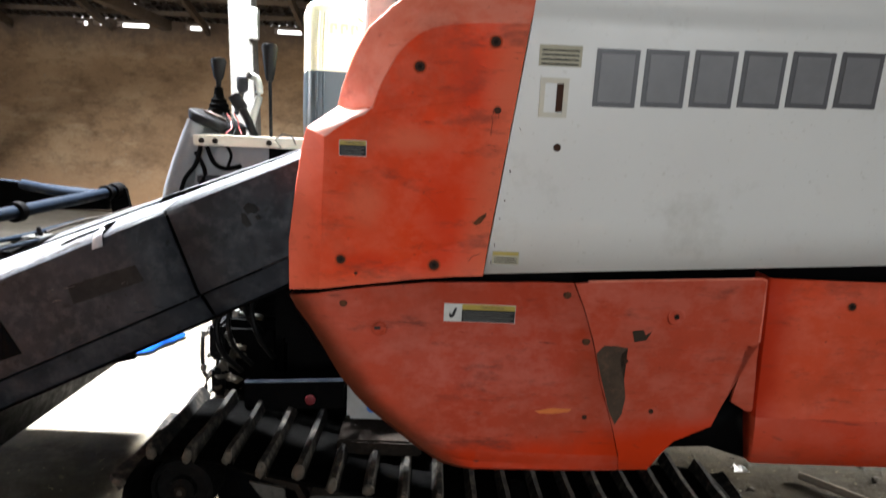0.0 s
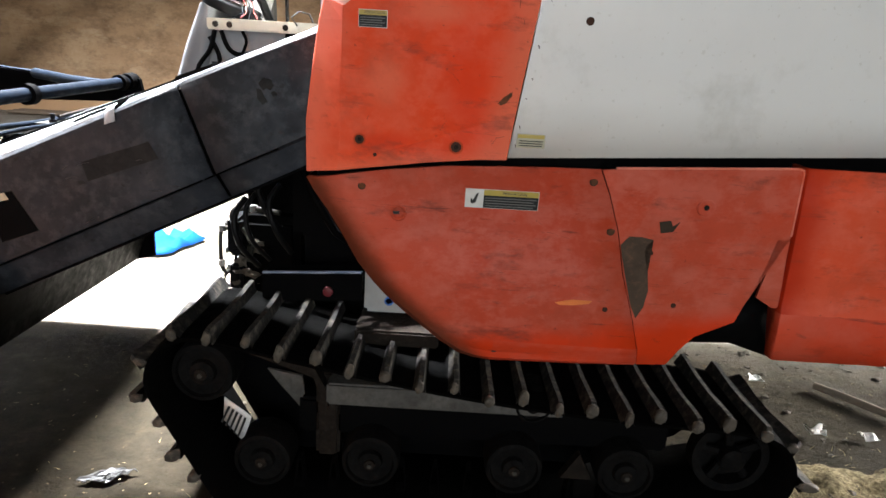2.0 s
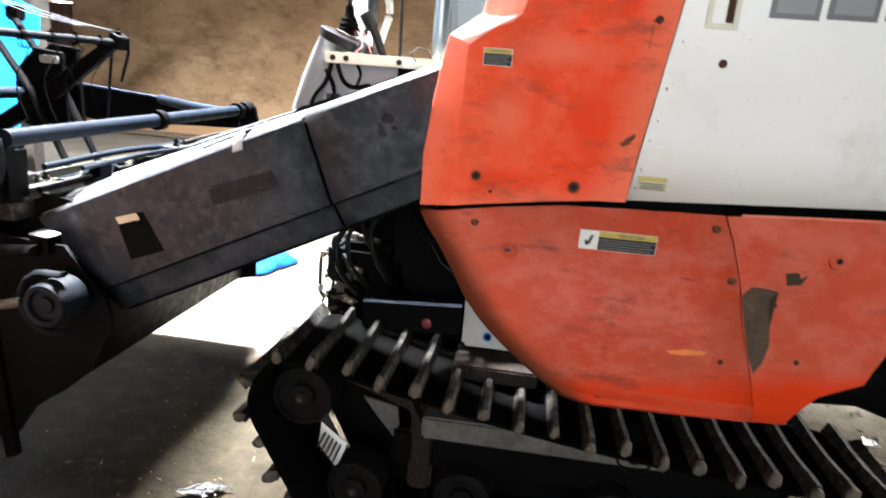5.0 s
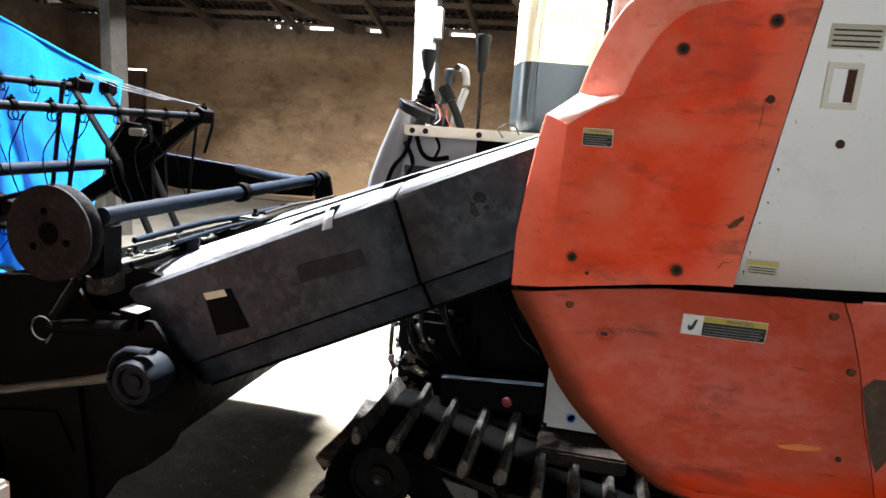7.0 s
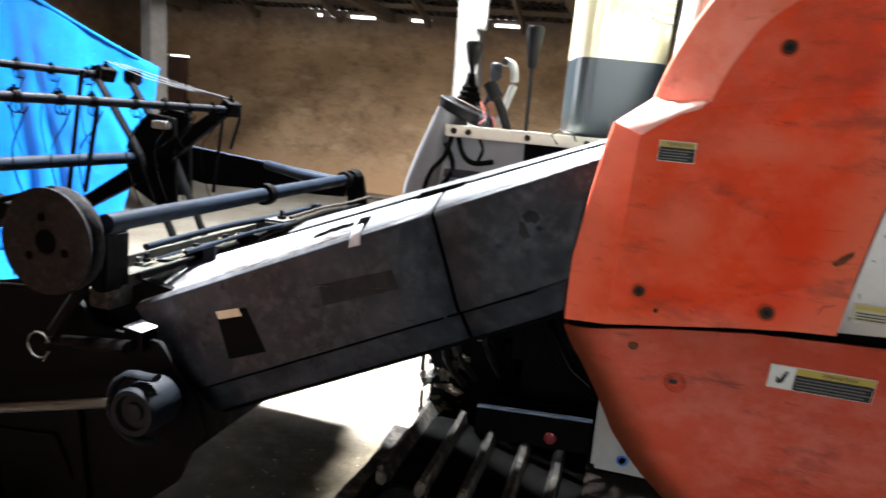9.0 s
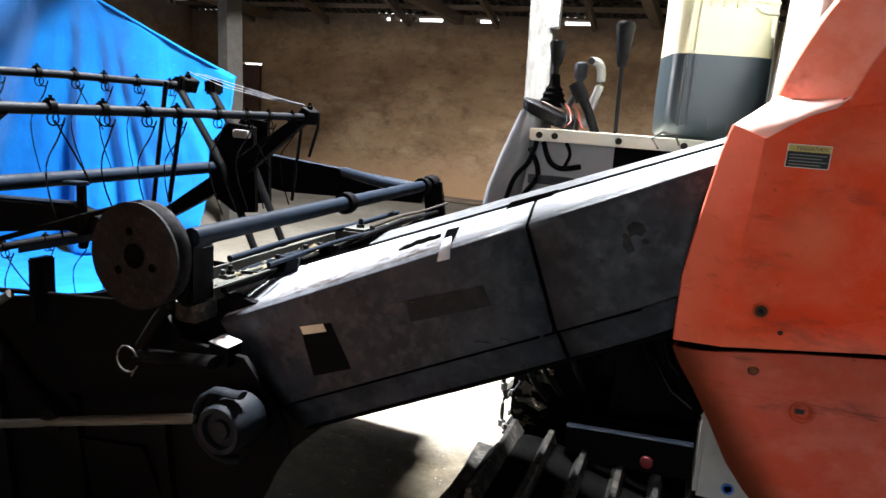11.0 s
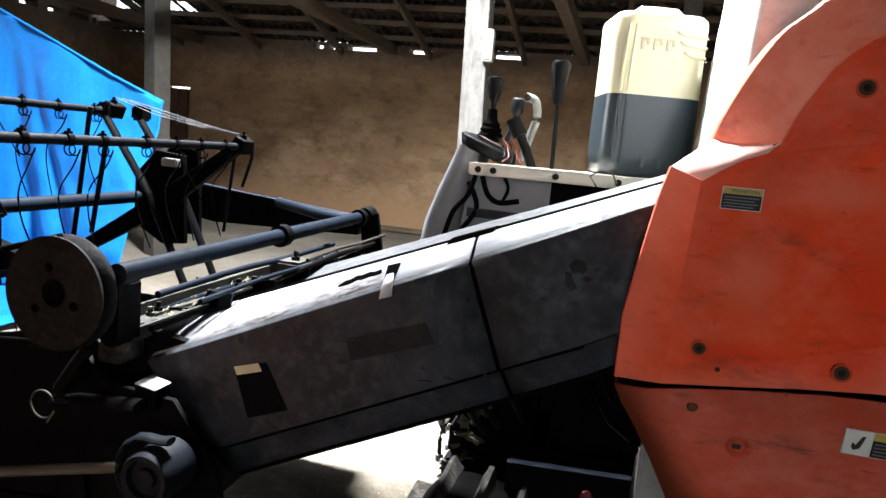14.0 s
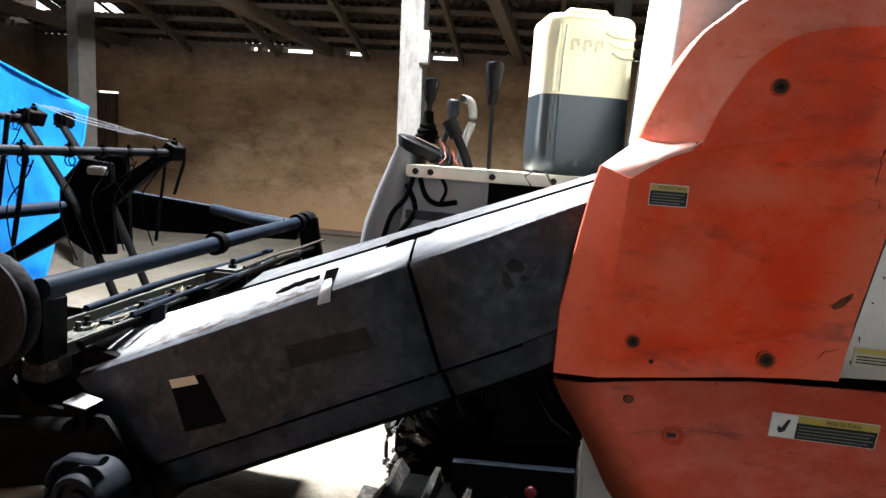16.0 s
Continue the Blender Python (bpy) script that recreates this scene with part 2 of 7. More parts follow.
DIRTYCREAM = worn("cream_faded_steel", (0.075, 0.071, 0.06), (0.042, 0.039, 0.032), (0.024, 0.02, 0.016), 0.7, big=11, fine=40, cover=0.44, bump=0.2)
WOOD = worn("weathered_white_timber", (0.1, 0.096, 0.086), (0.068, 0.064, 0.057), (0.03, 0.026, 0.022), 0.8, big=4, fine=34, cover=0.47, bump=0.4, stretch=(1, 1, 0.25), spots=(0.06, 0.045, 0.034))
CONCRETE = worn("grey_concrete_post", (0.04, 0.034, 0.027), (0.028, 0.0245, 0.02), (0.018, 0.0155, 0.013), 0.9, big=2.5, fine=35, cover=0.55, bump=0.4)
BEAM = worn("old_roof_timber", (0.13, 0.092, 0.06), (0.085, 0.062, 0.042), (0.045, 0.033, 0.023), 0.85, big=3, fine=30, cover=0.55, bump=0.4, stretch=(1, 0.2, 1))
SHEET = worn("rusted_roof_sheet", (0.13, 0.12, 0.115), (0.04, 0.03, 0.024), (0.42, 0.42, 0.44), 0.28, metal=0.85, big=1.9, fine=20, cover=0.55, bump=0.2)
POLEWOOD = worn("dusty_bare_pole", (0.2, 0.165, 0.12), (0.13, 0.105, 0.075), (0.07, 0.055, 0.04), 0.85, big=9, fine=60, cover=0.52, bump=0.4)
DOORWOOD = worn("dark_red_door_wood", (0.12, 0.055, 0.03), (0.09, 0.045, 0.028), (0.16, 0.1, 0.06), 0.7, big=4, fine=40, cover=0.55, bump=0.3, stretch=(3, 1, 0.4))
POSTPAINT = worn("flaking_orange_post_paint", (0.9, 0.39, 0.19), (0.84, 0.33, 0.14), (0.82, 0.43, 0.26), 0.6, big=5, fine=30, cover=0.55, bump=0.3, spots=(0.7, 0.34, 0.2))
PRIMER = worn("grey_green_primer", (0.42, 0.45, 0.37), (0.34, 0.37, 0.3), (0.5, 0.5, 0.44), 0.7, big=14, fine=60, cover=0.5, bump=0.2)
PAPER = worn("white_paper_card", (0.75, 0.75, 0.72), (0.7, 0.7, 0.68), (0.5, 0.47, 0.42), 0.8, big=6, fine=40, cover=0.62, bump=0.1)


FADED = worn("faded_sticker_ground", (0.0075, 0.0074, 0.0078), (0.0105, 0.0103, 0.0105), (0.018, 0.0175, 0.0175), 0.7, big=7, fine=40, cover=0.48, bump=0.2, spec=0.2)


def flecked(m, places, tone):
    """Rubs ragged flecks of grime into a material round the given ovals (x, z, rx, rz)."""
    n, l = m.node_tree.nodes, m.node_tree.links
    p = n["Principled BSDF"]
    c = p.inputs["Base Color"].links[0].from_socket
    flecks = ramp(n, l, noise_of(n, l, 30, 9, 0.74, (0.7, 1.3, 0.7), (2, 9, 4)), [(0.47, (0, 0, 0)), (0.55, (0.95, 0.95, 0.95))])
    for x, z, rx, rz in places:
        c = mixed(n, l, mixed(n, l, 1.0, rubbed_spot(n, l, x, z, rx, rz), flecks, "MULTIPLY"), c, tone)
    l.new(c, p.inputs["Base Color"])


flecked(STEEL_TOP, ((-0.92, 1.075, 0.11, 0.05), (-0.87, 1.09, 0.07, 0.05), (-1.05, 1.01, 0.1, 0.05), (-1.14, 0.965, 0.09, 0.04)), (0.06, 0.042, 0.034))


def plain(name, colour, rough=0.5, metal=0.0, spec=0.5):
    m, n, l, p = principled(name)
    c = ramp(n, l, noise_of(n, l, 25, 5), [(0.3, tuple(v * 0.82 for v in colour)), (0.7, colour)])
    l.new(c, p.inputs["Base Color"])
    p.inputs["Roughness"].default_value, p.inputs["Metallic"].default_value = rough, metal
    p.inputs["Specular IOR Level"].default_value = spec
    return m


GREYLETTER = plain("grey_letter_vinyl", (0.16, 0.16, 0.165), 0.4)
DARKLETTER = plain("dark_letter_edge", (0.07, 0.07, 0.075), 0.4)
YELLOW = plain("yellow_label", (0.42, 0.32, 0.06), 0.5)
STRIPGREY = worn("dull_grey_strip", (0.05, 0.053, 0.058), (0.036, 0.038, 0.042), (0.019, 0.017, 0.016), 0.7, big=6, fine=50, cover=0.5, bump=0.2)
BOXWHITE = plain("dusty_white_plastic", (0.36, 0.36, 0.34), 0.6)
STICKER = plain("black_sticker_film", (0.003, 0.003, 0.0033), 0.8, spec=0.03)
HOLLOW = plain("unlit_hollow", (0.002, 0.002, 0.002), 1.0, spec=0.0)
DULLROD = plain("dull_greasy_rod", (0.045, 0.043, 0.035), 0.6, spec=0.2)
LABELGREY = plain("grey_label_print", (0.018, 0.019, 0.0195), 0.6, spec=0.2)
PRINTGREY = plain("faint_print", (0.13, 0.13, 0.125), 0.5)
LABELWHITE = plain("white_label", (0.62, 0.62, 0.58), 0.5)
LABELCREAM = plain("faded_cream_label", (0.42, 0.39, 0.28), 0.6)
BLACKINK = plain("black_ink", (0.015, 0.015, 0.015), 0.5)
REDPART = plain("red_reflector", (0.13, 0.005, 0.009), 0.4)
REDWIRE = plain("red_wire", (0.4, 0.05, 0.04), 0.5)
BLUEINK = plain("blue_ink", (0.03, 0.14, 0.5), 0.5)
RUBBED = plain("rubbed_bright_plastic", (0.7, 0.19, 0.05), 0.4)
DARKRUST = plain("dark_rusty_steel", (0.016, 0.012, 0.009), 0.85, spec=0.15)
BAREMETAL = plain("bright_worn_steel", (0.5, 0.52, 0.55), 0.5)
GRIME = plain("orange_grime", (0.46, 0.06, 0.02), 0.8, spec=0.1)
SCRAPEMARK = worn("dull_scrape", (0.05, 0.036, 0.026), (0.075, 0.052, 0.036), (0.13, 0.07, 0.045), 0.9, big=16, fine=80, cover=0.5, bump=0.3, spec=0.1)
SCRAPE = worn("brown_grease", (0.13, 0.05, 0.022), (0.07, 0.033, 0.018), (0.22, 0.06, 0.02), 0.8, big=20, fine=90, cover=0.52, bump=0.2, spec=0.1)
MUDSTAIN = plain("brown_scrape", (0.045, 0.032, 0.022), 0.9, spec=0.1)
DARKTUBE = worn("dark_grey_tube", (0.005, 0.0066, 0.0092), (0.003, 0.0038, 0.0052), (0.0125, 0.0128, 0.0132), 0.6, big=9, fine=60, cover=0.55, bump=0.2, spec=0.05)
CASTGREY = worn("cast_grey_iron", (0.0085, 0.0085, 0.0095), (0.0045, 0.0045, 0.005), (0.022, 0.0215, 0.0215), 0.75, big=16, fine=60, cover=0.52, bump=0.4, spec=0.06)
SCRAPBLUE = plain("blue_plastic_film", (0.002, 0.05, 0.26), 0.7, spec=0.1)
CHANNEL = worn("greasy_grey_green_steel", (0.03, 0.031, 0.027), (0.018, 0.0185, 0.016), (0.055, 0.048, 0.036), 0.7, big=9, fine=50, cover=0.5, bump=0.3, spec=0.15)
STRAWMAT = plain("dry_straw", (0.3, 0.24, 0.13), 0.9)
CORD = plain("white_cord", (0.22, 0.23, 0.24), 0.8, spec=0.1)
RIVET = plain("dirty_bolt", (0.05, 0.022, 0.013), 0.7, 0.0, 0.15)
FOIL = worn("crumpled_foil", (0.026, 0.026, 0.025), (0.012, 0.0115, 0.0105), (0.012, 0.01, 0.008), 0.6, metal=0.0, big=30, fine=90, cover=0.5)


def floor_material():
    m, n, l, p = principled("dusty_concrete_floor")
    c = ramp(n, l, noise_of(n, l, 0.9, 8, 0.62), [(0.3, (0.11, 0.095, 0.073)), (0.5, (0.155, 0.138, 0.112)), (0.7, (0.2, 0.183, 0.153))])
    c = mixed(n, l, ramp(n, l, noise_of(n, l, 7, 10, 0.7, offset=(2, 5, 0)), [(0.5, (0, 0, 0)), (0.72, (0.8, 0.8, 0.8))]), c, (0.1, 0.084, 0.062))
    c = mixed(n, l, ramp(n, l, noise_of(n, l, 70, 6, 0.7), [(0.54, (0, 0, 0)), (0.64, (0.8, 0.8, 0.8))]), c, (0.085, 0.07, 0.05))
    c = mixed(n, l, ramp(n, l, noise_of(n, l, 45, 8, 0.75, offset=(6, 6, 0)), [(0.6, (0, 0, 0)), (0.68, (0.7, 0.7, 0.7))]), c, (0.28, 0.26, 0.22))
    geo = n.new("ShaderNodeNewGeometry")
    sep = n.new("ShaderNodeSeparateXYZ")
    l.new(geo.outputs["Position"], sep.inputs[0])
    wob = n.new("ShaderNodeMath")
    wob.operation = "MULTIPLY_ADD"
    l.new(noise_of(n, l, 1.3, 8, 0.65, offset=(8, 1, 3)), wob.inputs[0])
    wob.inputs[1].default_value = 0.7
    l.new(sep.outputs[1], wob.inputs[2])
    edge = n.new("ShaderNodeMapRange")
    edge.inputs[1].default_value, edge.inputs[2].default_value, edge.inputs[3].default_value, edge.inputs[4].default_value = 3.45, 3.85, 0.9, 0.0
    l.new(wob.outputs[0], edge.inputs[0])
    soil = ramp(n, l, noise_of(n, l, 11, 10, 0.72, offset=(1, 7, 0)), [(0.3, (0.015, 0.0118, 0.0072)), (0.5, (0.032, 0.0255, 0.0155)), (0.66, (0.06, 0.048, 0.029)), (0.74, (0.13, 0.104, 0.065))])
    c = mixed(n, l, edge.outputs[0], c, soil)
    # band of soil under the machine darkened in place of fading light
    strip_shade = n.new("ShaderNodeMapRange")
    strip_shade.inputs[1].default_value, strip_shade.inputs[2].default_value, strip_shade.inputs[3].default_value, strip_shade.inputs[4].default_value = 2.45, 3.3, 0.88, 0.0
    l.new(wob.outputs[0], strip_shade.inputs[0])
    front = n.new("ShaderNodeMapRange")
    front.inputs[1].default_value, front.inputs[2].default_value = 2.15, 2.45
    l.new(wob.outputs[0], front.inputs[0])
    c = mixed(n, l, mixed(n, l, 1.0, strip_shade.outputs[0], front.outputs[0], "MULTIPLY"), c, ramp(n, l, noise_of(n, l, 18, 9, 0.7, offset=(5, 2, 0)), [(0.35, (0.006, 0.0046, 0.0028)), (0.6, (0.02, 0.0155, 0.0095)), (0.72, (0.05, 0.04, 0.025))]))
    l.new(c, p.inputs["Base Color"])
    p.inputs["Roughness"].default_value, p.inputs["Specular IOR Level"].default_value = 0.9, 0.08
    b = n.new("ShaderNodeBump")
    b.inputs["Strength"].default_value, b.inputs["Distance"].default_value = 0.85, 0.014
    l.new(noise_of(n, l, 28, 10, 0.7), b.inputs["Height"])
    l.new(b.outputs[0], p.inputs["Normal"])
    return m


def wall_material():
    m, n, l, p = principled("bare_mud_plaster")
    c = ramp(n, l, noise_of(n, l, 0.55, 9, 0.62, (1, 1, 1.6)), [(0.32, (0.24, 0.145, 0.075)), (0.5, (0.36, 0.228, 0.124)), (0.68, (0.48, 0.335, 0.2))])
    c = mixed(n, l, ramp(n, l, noise_of(n, l, 1.9, 10, 0.74, (0.75, 1, 1.3), (4, 0, 2)), [(0.48, (0, 0, 0)), (0.68, (0.7, 0.7, 0.7))]), c, (0.1, 0.058, 0.03))
    c = mixed(n, l, ramp(n, l, noise_of(n, l, 6, 9, 0.7, (0.7, 1, 1.2), (1, 0, 8)), [(0.52, (0, 0, 0)), (0.7, (0.55, 0.55, 0.55))]), c, (0.13, 0.078, 0.04))
    c = mixed(n, l, ramp(n, l, noise_of(n, l, 3.3, 8, 0.68, (0.6, 1, 1.4), (6, 0, 3)), [(0.55, (0, 0, 0)), (0.72, (0.6, 0.6, 0.6))]), c, (0.5, 0.37, 0.23))
    # darker towards the roof, more orange towards the floor
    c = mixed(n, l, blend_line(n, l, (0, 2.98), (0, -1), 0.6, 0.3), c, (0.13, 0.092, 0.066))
    c = mixed(n, l, blend_line(n, l, (0, 0.1), (0, 1), 0.7, 0.2), c, (0.4, 0.24, 0.125))
    c = mixed(n, l, ramp(n, l, noise_of(n, l, 14, 7, 0.6), [(0.63, (0, 0, 0)), (0.72, (0.6, 0.6, 0.6))]), c, (0.32, 0.26, 0.19))
    l.new(c, p.inputs["Base Color"])
    p.inputs["Roughness"].default_value = 0.95
    b = n.new("ShaderNodeBump")
    b.inputs["Strength"].default_value, b.inputs["Distance"].default_value = 0.6, 0.03
    l.new(noise_of(n, l, 5, 10, 0.7), b.inputs["Height"])
    l.new(b.outputs[0], p.inputs["Normal"])
    return m


def tarp_material():
    m, n, l, p = principled("blue_tarpaulin")
    c = ramp(n, l, noise_of(n, l, 1.2, 6), [(0.3, (0.003, 0.074, 0.265)), (0.7, (0.006, 0.12, 0.36))])
    c = mixed(n, l, ramp(n, l, noise_of(n, l, 9, 8, 0.7), [(0.6, (0, 0, 0)), (0.8, (0.5, 0.5, 0.5))]), c, (0.025, 0.215, 0.52))
    l.new(c, p.inputs["Base Color"])
    p.inputs["Roughness"].default_value, p.inputs["Specular IOR Level"].default_value = 0.7, 0.06
    p.inputs["Subsurface Weight"].default_value = 0.0
    b = n.new("ShaderNodeBump")
    b.inputs["Strength"].default_value, b.inputs["Distance"].default_value = 0.5, 0.04
    l.new(noise_of(n, l, 5, 8, 0.62, (1, 1, 0.5)), b.inputs["Height"])
    l.new(b.outputs[0], p.inputs["Normal"])
    return m


def chaff_material():
    m, n, l, p = principled("dry_chaff_and_soil")
    c = ramp(n, l, noise_of(n, l, 55, 9, 0.72), [(0.34, (0.06, 0.047, 0.027)), (0.48, (0.2, 0.162, 0.092)), (0.58, (0.38, 0.318, 0.185)), (0.7, (0.55, 0.47, 0.3))])
    c = mixed(n, l, ramp(n, l, noise_of(n, l, 5, 6, 0.6, offset=(3, 3, 0)), [(0.5, (0, 0, 0)), (0.66, (0.65, 0.65, 0.65))]), c, (0.1, 0.08, 0.052))
    l.new(c, p.inputs["Base Color"])
    p.inputs["Roughness"].default_value, p.inputs["Specular IOR Level"].default_value = 0.95, 0.1
    b = n.new("ShaderNodeBump")
    b.inputs["Strength"].default_value, b.inputs["Distance"].default_value = 1.0, 0.012
    l.new(noise_of(n, l, 60, 8, 0.7), b.inputs["Height"])
    l.new(b.outputs[0], p.inputs["Normal"])
    return m


def husk_material():
    m, n, l, p = principled("mixed_husk_flakes")
    geo = n.new("ShaderNodeNewGeometry")
    l.new(ramp(n, l, geo.outputs["Random Per Island"], [(0.0, (0.03, 0.023, 0.014)), (0.5, (0.1, 0.08, 0.05)), (0.85, (0.17, 0.14, 0.085)), (1.0, (0.24, 0.2, 0.135))]), p.inputs["Base Color"])
    p.inputs["Roughness"].default_value, p.inputs["Specular IOR Level"].default_value = 0.9, 0.1
    return m


CHAFF, HUSK = chaff_material(), husk_material()
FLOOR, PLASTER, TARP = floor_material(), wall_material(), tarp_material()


# ---------------------------------------------------------------- mesh helpers
def mesh_of(name, bm, material, smooth=False, sheet=False):
    bmesh.ops.recalc_face_normals(bm, faces=bm.faces)
    if sheet:
        if sheet == "faces":
            bmesh.ops.reverse_faces(bm, faces=[f for f in bm.faces if f.normal.dot(Vector((-0.5, -1, 0.45))) < 0])
        total = sum((f.normal * f.calc_area() for f in bm.faces), Vector((0, 0, 0)))
        if total.dot(Vector((-0.1, -1, 0.6))) < 0:
            bmesh.ops.reverse_faces(bm, faces=bm.faces[:])
    me = bpy.data.meshes.new(name)
    bm.to_mesh(me)
    bm.free()
    for m in material if isinstance(material, (list, tuple)) else [material]:
        me.materials.append(m)
    for f in me.polygons:
        f.use_smooth = smooth != "flat"
    if smooth is not True and smooth != "flat":
        me.set_sharp_from_angle(angle=radians(smooth or 50))
    return me


def part(name, bm, material, parent, label="", smooth=False, thick=0.0, bevel=0.0, each=False):
    """One bmesh as one mesh object under a thing or a part; places are in the world's metres."""
    ob = new(name, mesh_of(name, bm, material, smooth, "faces" if each else thick > 0))
    ob.parent = parent
    ob.matrix_parent_inverse = Matrix.Translation(-parent.location) if parent.data is None else Matrix.Identity(4)
    if thick:
        s = ob.modifiers.new("thickness", "SOLIDIFY")
        s.thickness, s.offset = thick, -1
    if bevel:
        b = ob.modifiers.new("edge", "BEVEL")
        b.width, b.segments, b.limit_method = bevel, 2, "ANGLE"
    return tagged(ob, label)


def thing(name, label, category, at=(0, 0, 0), group="", kind=""):
    ob = new(name)
    ob.location = at
    ob.empty_display_size = 0.1
    return tagged(ob, label, category, group, kind)


def solid(name, bm, material, label, category, kind="", bevel=0.0, smooth=False, group="", thick=0.0):
    """A thing or a piece of the setting that is one mesh."""
    ob = new(name, mesh_of(name, bm, material, smooth, thick > 0))
    if thick:
        s = ob.modifiers.new("thickness", "SOLIDIFY")
        s.thickness, s.offset = thick, -1
    if bevel:
        b = ob.modifiers.new("edge", "BEVEL")
        b.width, b.segments, b.limit_method = bevel, 2, "ANGLE"
    return tagged(ob, label, category, group, kind)


def box(x0, x1, y0, y1, z0, z1, bm=None, bevel=0.0):
    own = bmesh.new()
    v = [own.verts.new((x, y, z)) for x in (x0, x1) for y in (y0, y1) for z in (z0, z1)]
    for f in ((0, 1, 3, 2), (4, 6, 7, 5), (0, 4, 5, 1), (2, 3, 7, 6), (0, 2, 6, 4), (1, 5, 7, 3)):
        own.faces.new([v[i] for i in f])
    if bevel:
        bmesh.ops.bevel(own, geom=own.edges[:], offset=bevel, segments=2, affect="EDGES")
    return joined(own, bm)


def joined(own, bm):
    if bm is None:
        return own
    me = bpy.data.meshes.new("scratch")
    own.to_mesh(me)
    own.free()
    bm.from_mesh(me)
    bpy.data.meshes.remove(me)
    return bm


def rod(points, r, bm=None, sides=10, r_end=None, flat=1.0):
    """A round bar or hose along points."""
    own = bmesh.new()
    pts = [Vector(p) for p in points]
    rings = []
    for i, p in enumerate(pts):
        d = (pts[min(i + 1, len(pts) - 1)] - pts[max(i - 1, 0)]).normalized()
        a = d.cross(Vector((0, 0, 1)))
        if a.length < 0.1:
            a = d.cross(Vector((1, 0, 0)))
        a.normalize()
        b = d.cross(a)
        k = r if r_end is None else r + (r_end - r) * i / (len(pts) - 1)
        rings.append([own.verts.new(p + k * (math.cos(t) * a + flat * math.sin(t) * b)) for t in (2 * math.pi * j / sides for j in range(sides))])
    for p, q in zip(rings, rings[1:]):
        for j in range(sides):
            own.faces.new((p[j], p[(j + 1) % sides], q[(j + 1) % sides], q[j]))
    own.faces.new(rings[0])
    own.faces.new(rings[-1][::-1])
    return joined(own, bm)


def lathe(profile, centre, axis="y", sides=28, bm=None):
    """profile: (radius, along) pairs, turned round an axis through centre."""
    own = bmesh.new()
    rings = []
    for r, h in profile:
        ring = []
        for j in range(sides):
            c, s = r * math.cos(2 * math.pi * j / sides), r * math.sin(2 * math.pi * j / sides)
            p = {"y": (c, h, s), "z": (c, s, h), "x": (h, c, s)}[axis]
            ring.append(own.verts.new(Vector(centre) + Vector(p)))
        rings.append(ring)
    for p, q in zip(rings, rings[1:]):
        for j in range(sides):
            own.faces.new((p[j], p[(j + 1) % sides], q[(j + 1) % sides], q[j]))
    if profile[0][0] > 1e-4:
        own.faces.new(rings[0])
    if profile[-1][0] > 1e-4:
        own.faces.new(rings[-1][::-1])
    bmesh.ops.remove_doubles(own, verts=own.verts, dist=1e-5)
    return joined(own, bm)


def slab(outline, depth, deep, bm=None):
    """A plate with its outline in x, z; depth(x, z) gives its near face's y, deep its thickness away from the viewer's side."""
    own = bmesh.new()
    a = [own.verts.new((x, depth(x, z), z)) for x, z in outline]
    b = [own.verts.new((x, depth(x, z) + deep, z)) for x, z in outline]
    own.faces.new(a)
    own.faces.new(b[::-1])
    for i in range(len(a)):
        j = (i + 1) % len(a)
        own.faces.new((a[i], b[i], b[j], a[j]))
    bmesh.ops.triangulate(own, faces=[f for f in own.faces if len(f.verts) > 4])
    return joined(own, bm)


def loft(rows, bm=None, close=False):
    """Quads between rows of points."""
    own = bmesh.new()
    vs = [[own.verts.new(p) for p in row] for row in rows]
    for p, q in zip(vs, vs[1:]):
        for j in range(len(p) - (0 if close else 1)):
            k = (j + 1) % len(p)
            own.faces.new((p[j], p[k], q[k], q[j]))
    return joined(own, bm)


def eased(points, steps=4):
    """A smooth line through points."""
    p = [Vector(v) for v in points]
    out = []
    for i in range(len(p) - 1):
        a, b, c, d = p[max(i - 1, 0)], p[i], p[i + 1], p[min(i + 2, len(p) - 1)]
        for k in range(steps):
            t = k / steps
            out.append(0.5 * (2 * b + (c - a) * t + (2 * a - 5 * b + 4 * c - d) * t * t + (3 * b - a - 3 * c + d) * t ** 3))
    return out + [p[-1]]


def arc(cx, cz, r, a0, a1, n):
    return [(cx + r * math.cos(radians(a0 + (a1 - a0) * i / n)), cz + r * math.sin(radians(a0 + (a1 - a0) * i / n))) for i in range(n + 1)]


# ---------------------------------------------------------------- the shed
def ground():
    xs = [-40, -20, -12] + [-8 + 0.16 * i for i in range(76)] + [8, 20, 40]
    ys = [-30, -14, -6] + [0.8 + 0.16 * i for i in range(46)] + [11, 14, 25, 60]
    rows = []
    for y in ys:
        row = []
        for x in xs:
            near = -7.9 < x < 4 and 0.9 < y < 8
            row.append((x, y, (noise.noise((x * 1.7, y * 1.7, 3)) * 0.012 - 0.012) if near else -0.012))
        rows.append(row)
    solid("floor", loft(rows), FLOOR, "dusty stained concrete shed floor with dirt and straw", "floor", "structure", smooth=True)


ground()


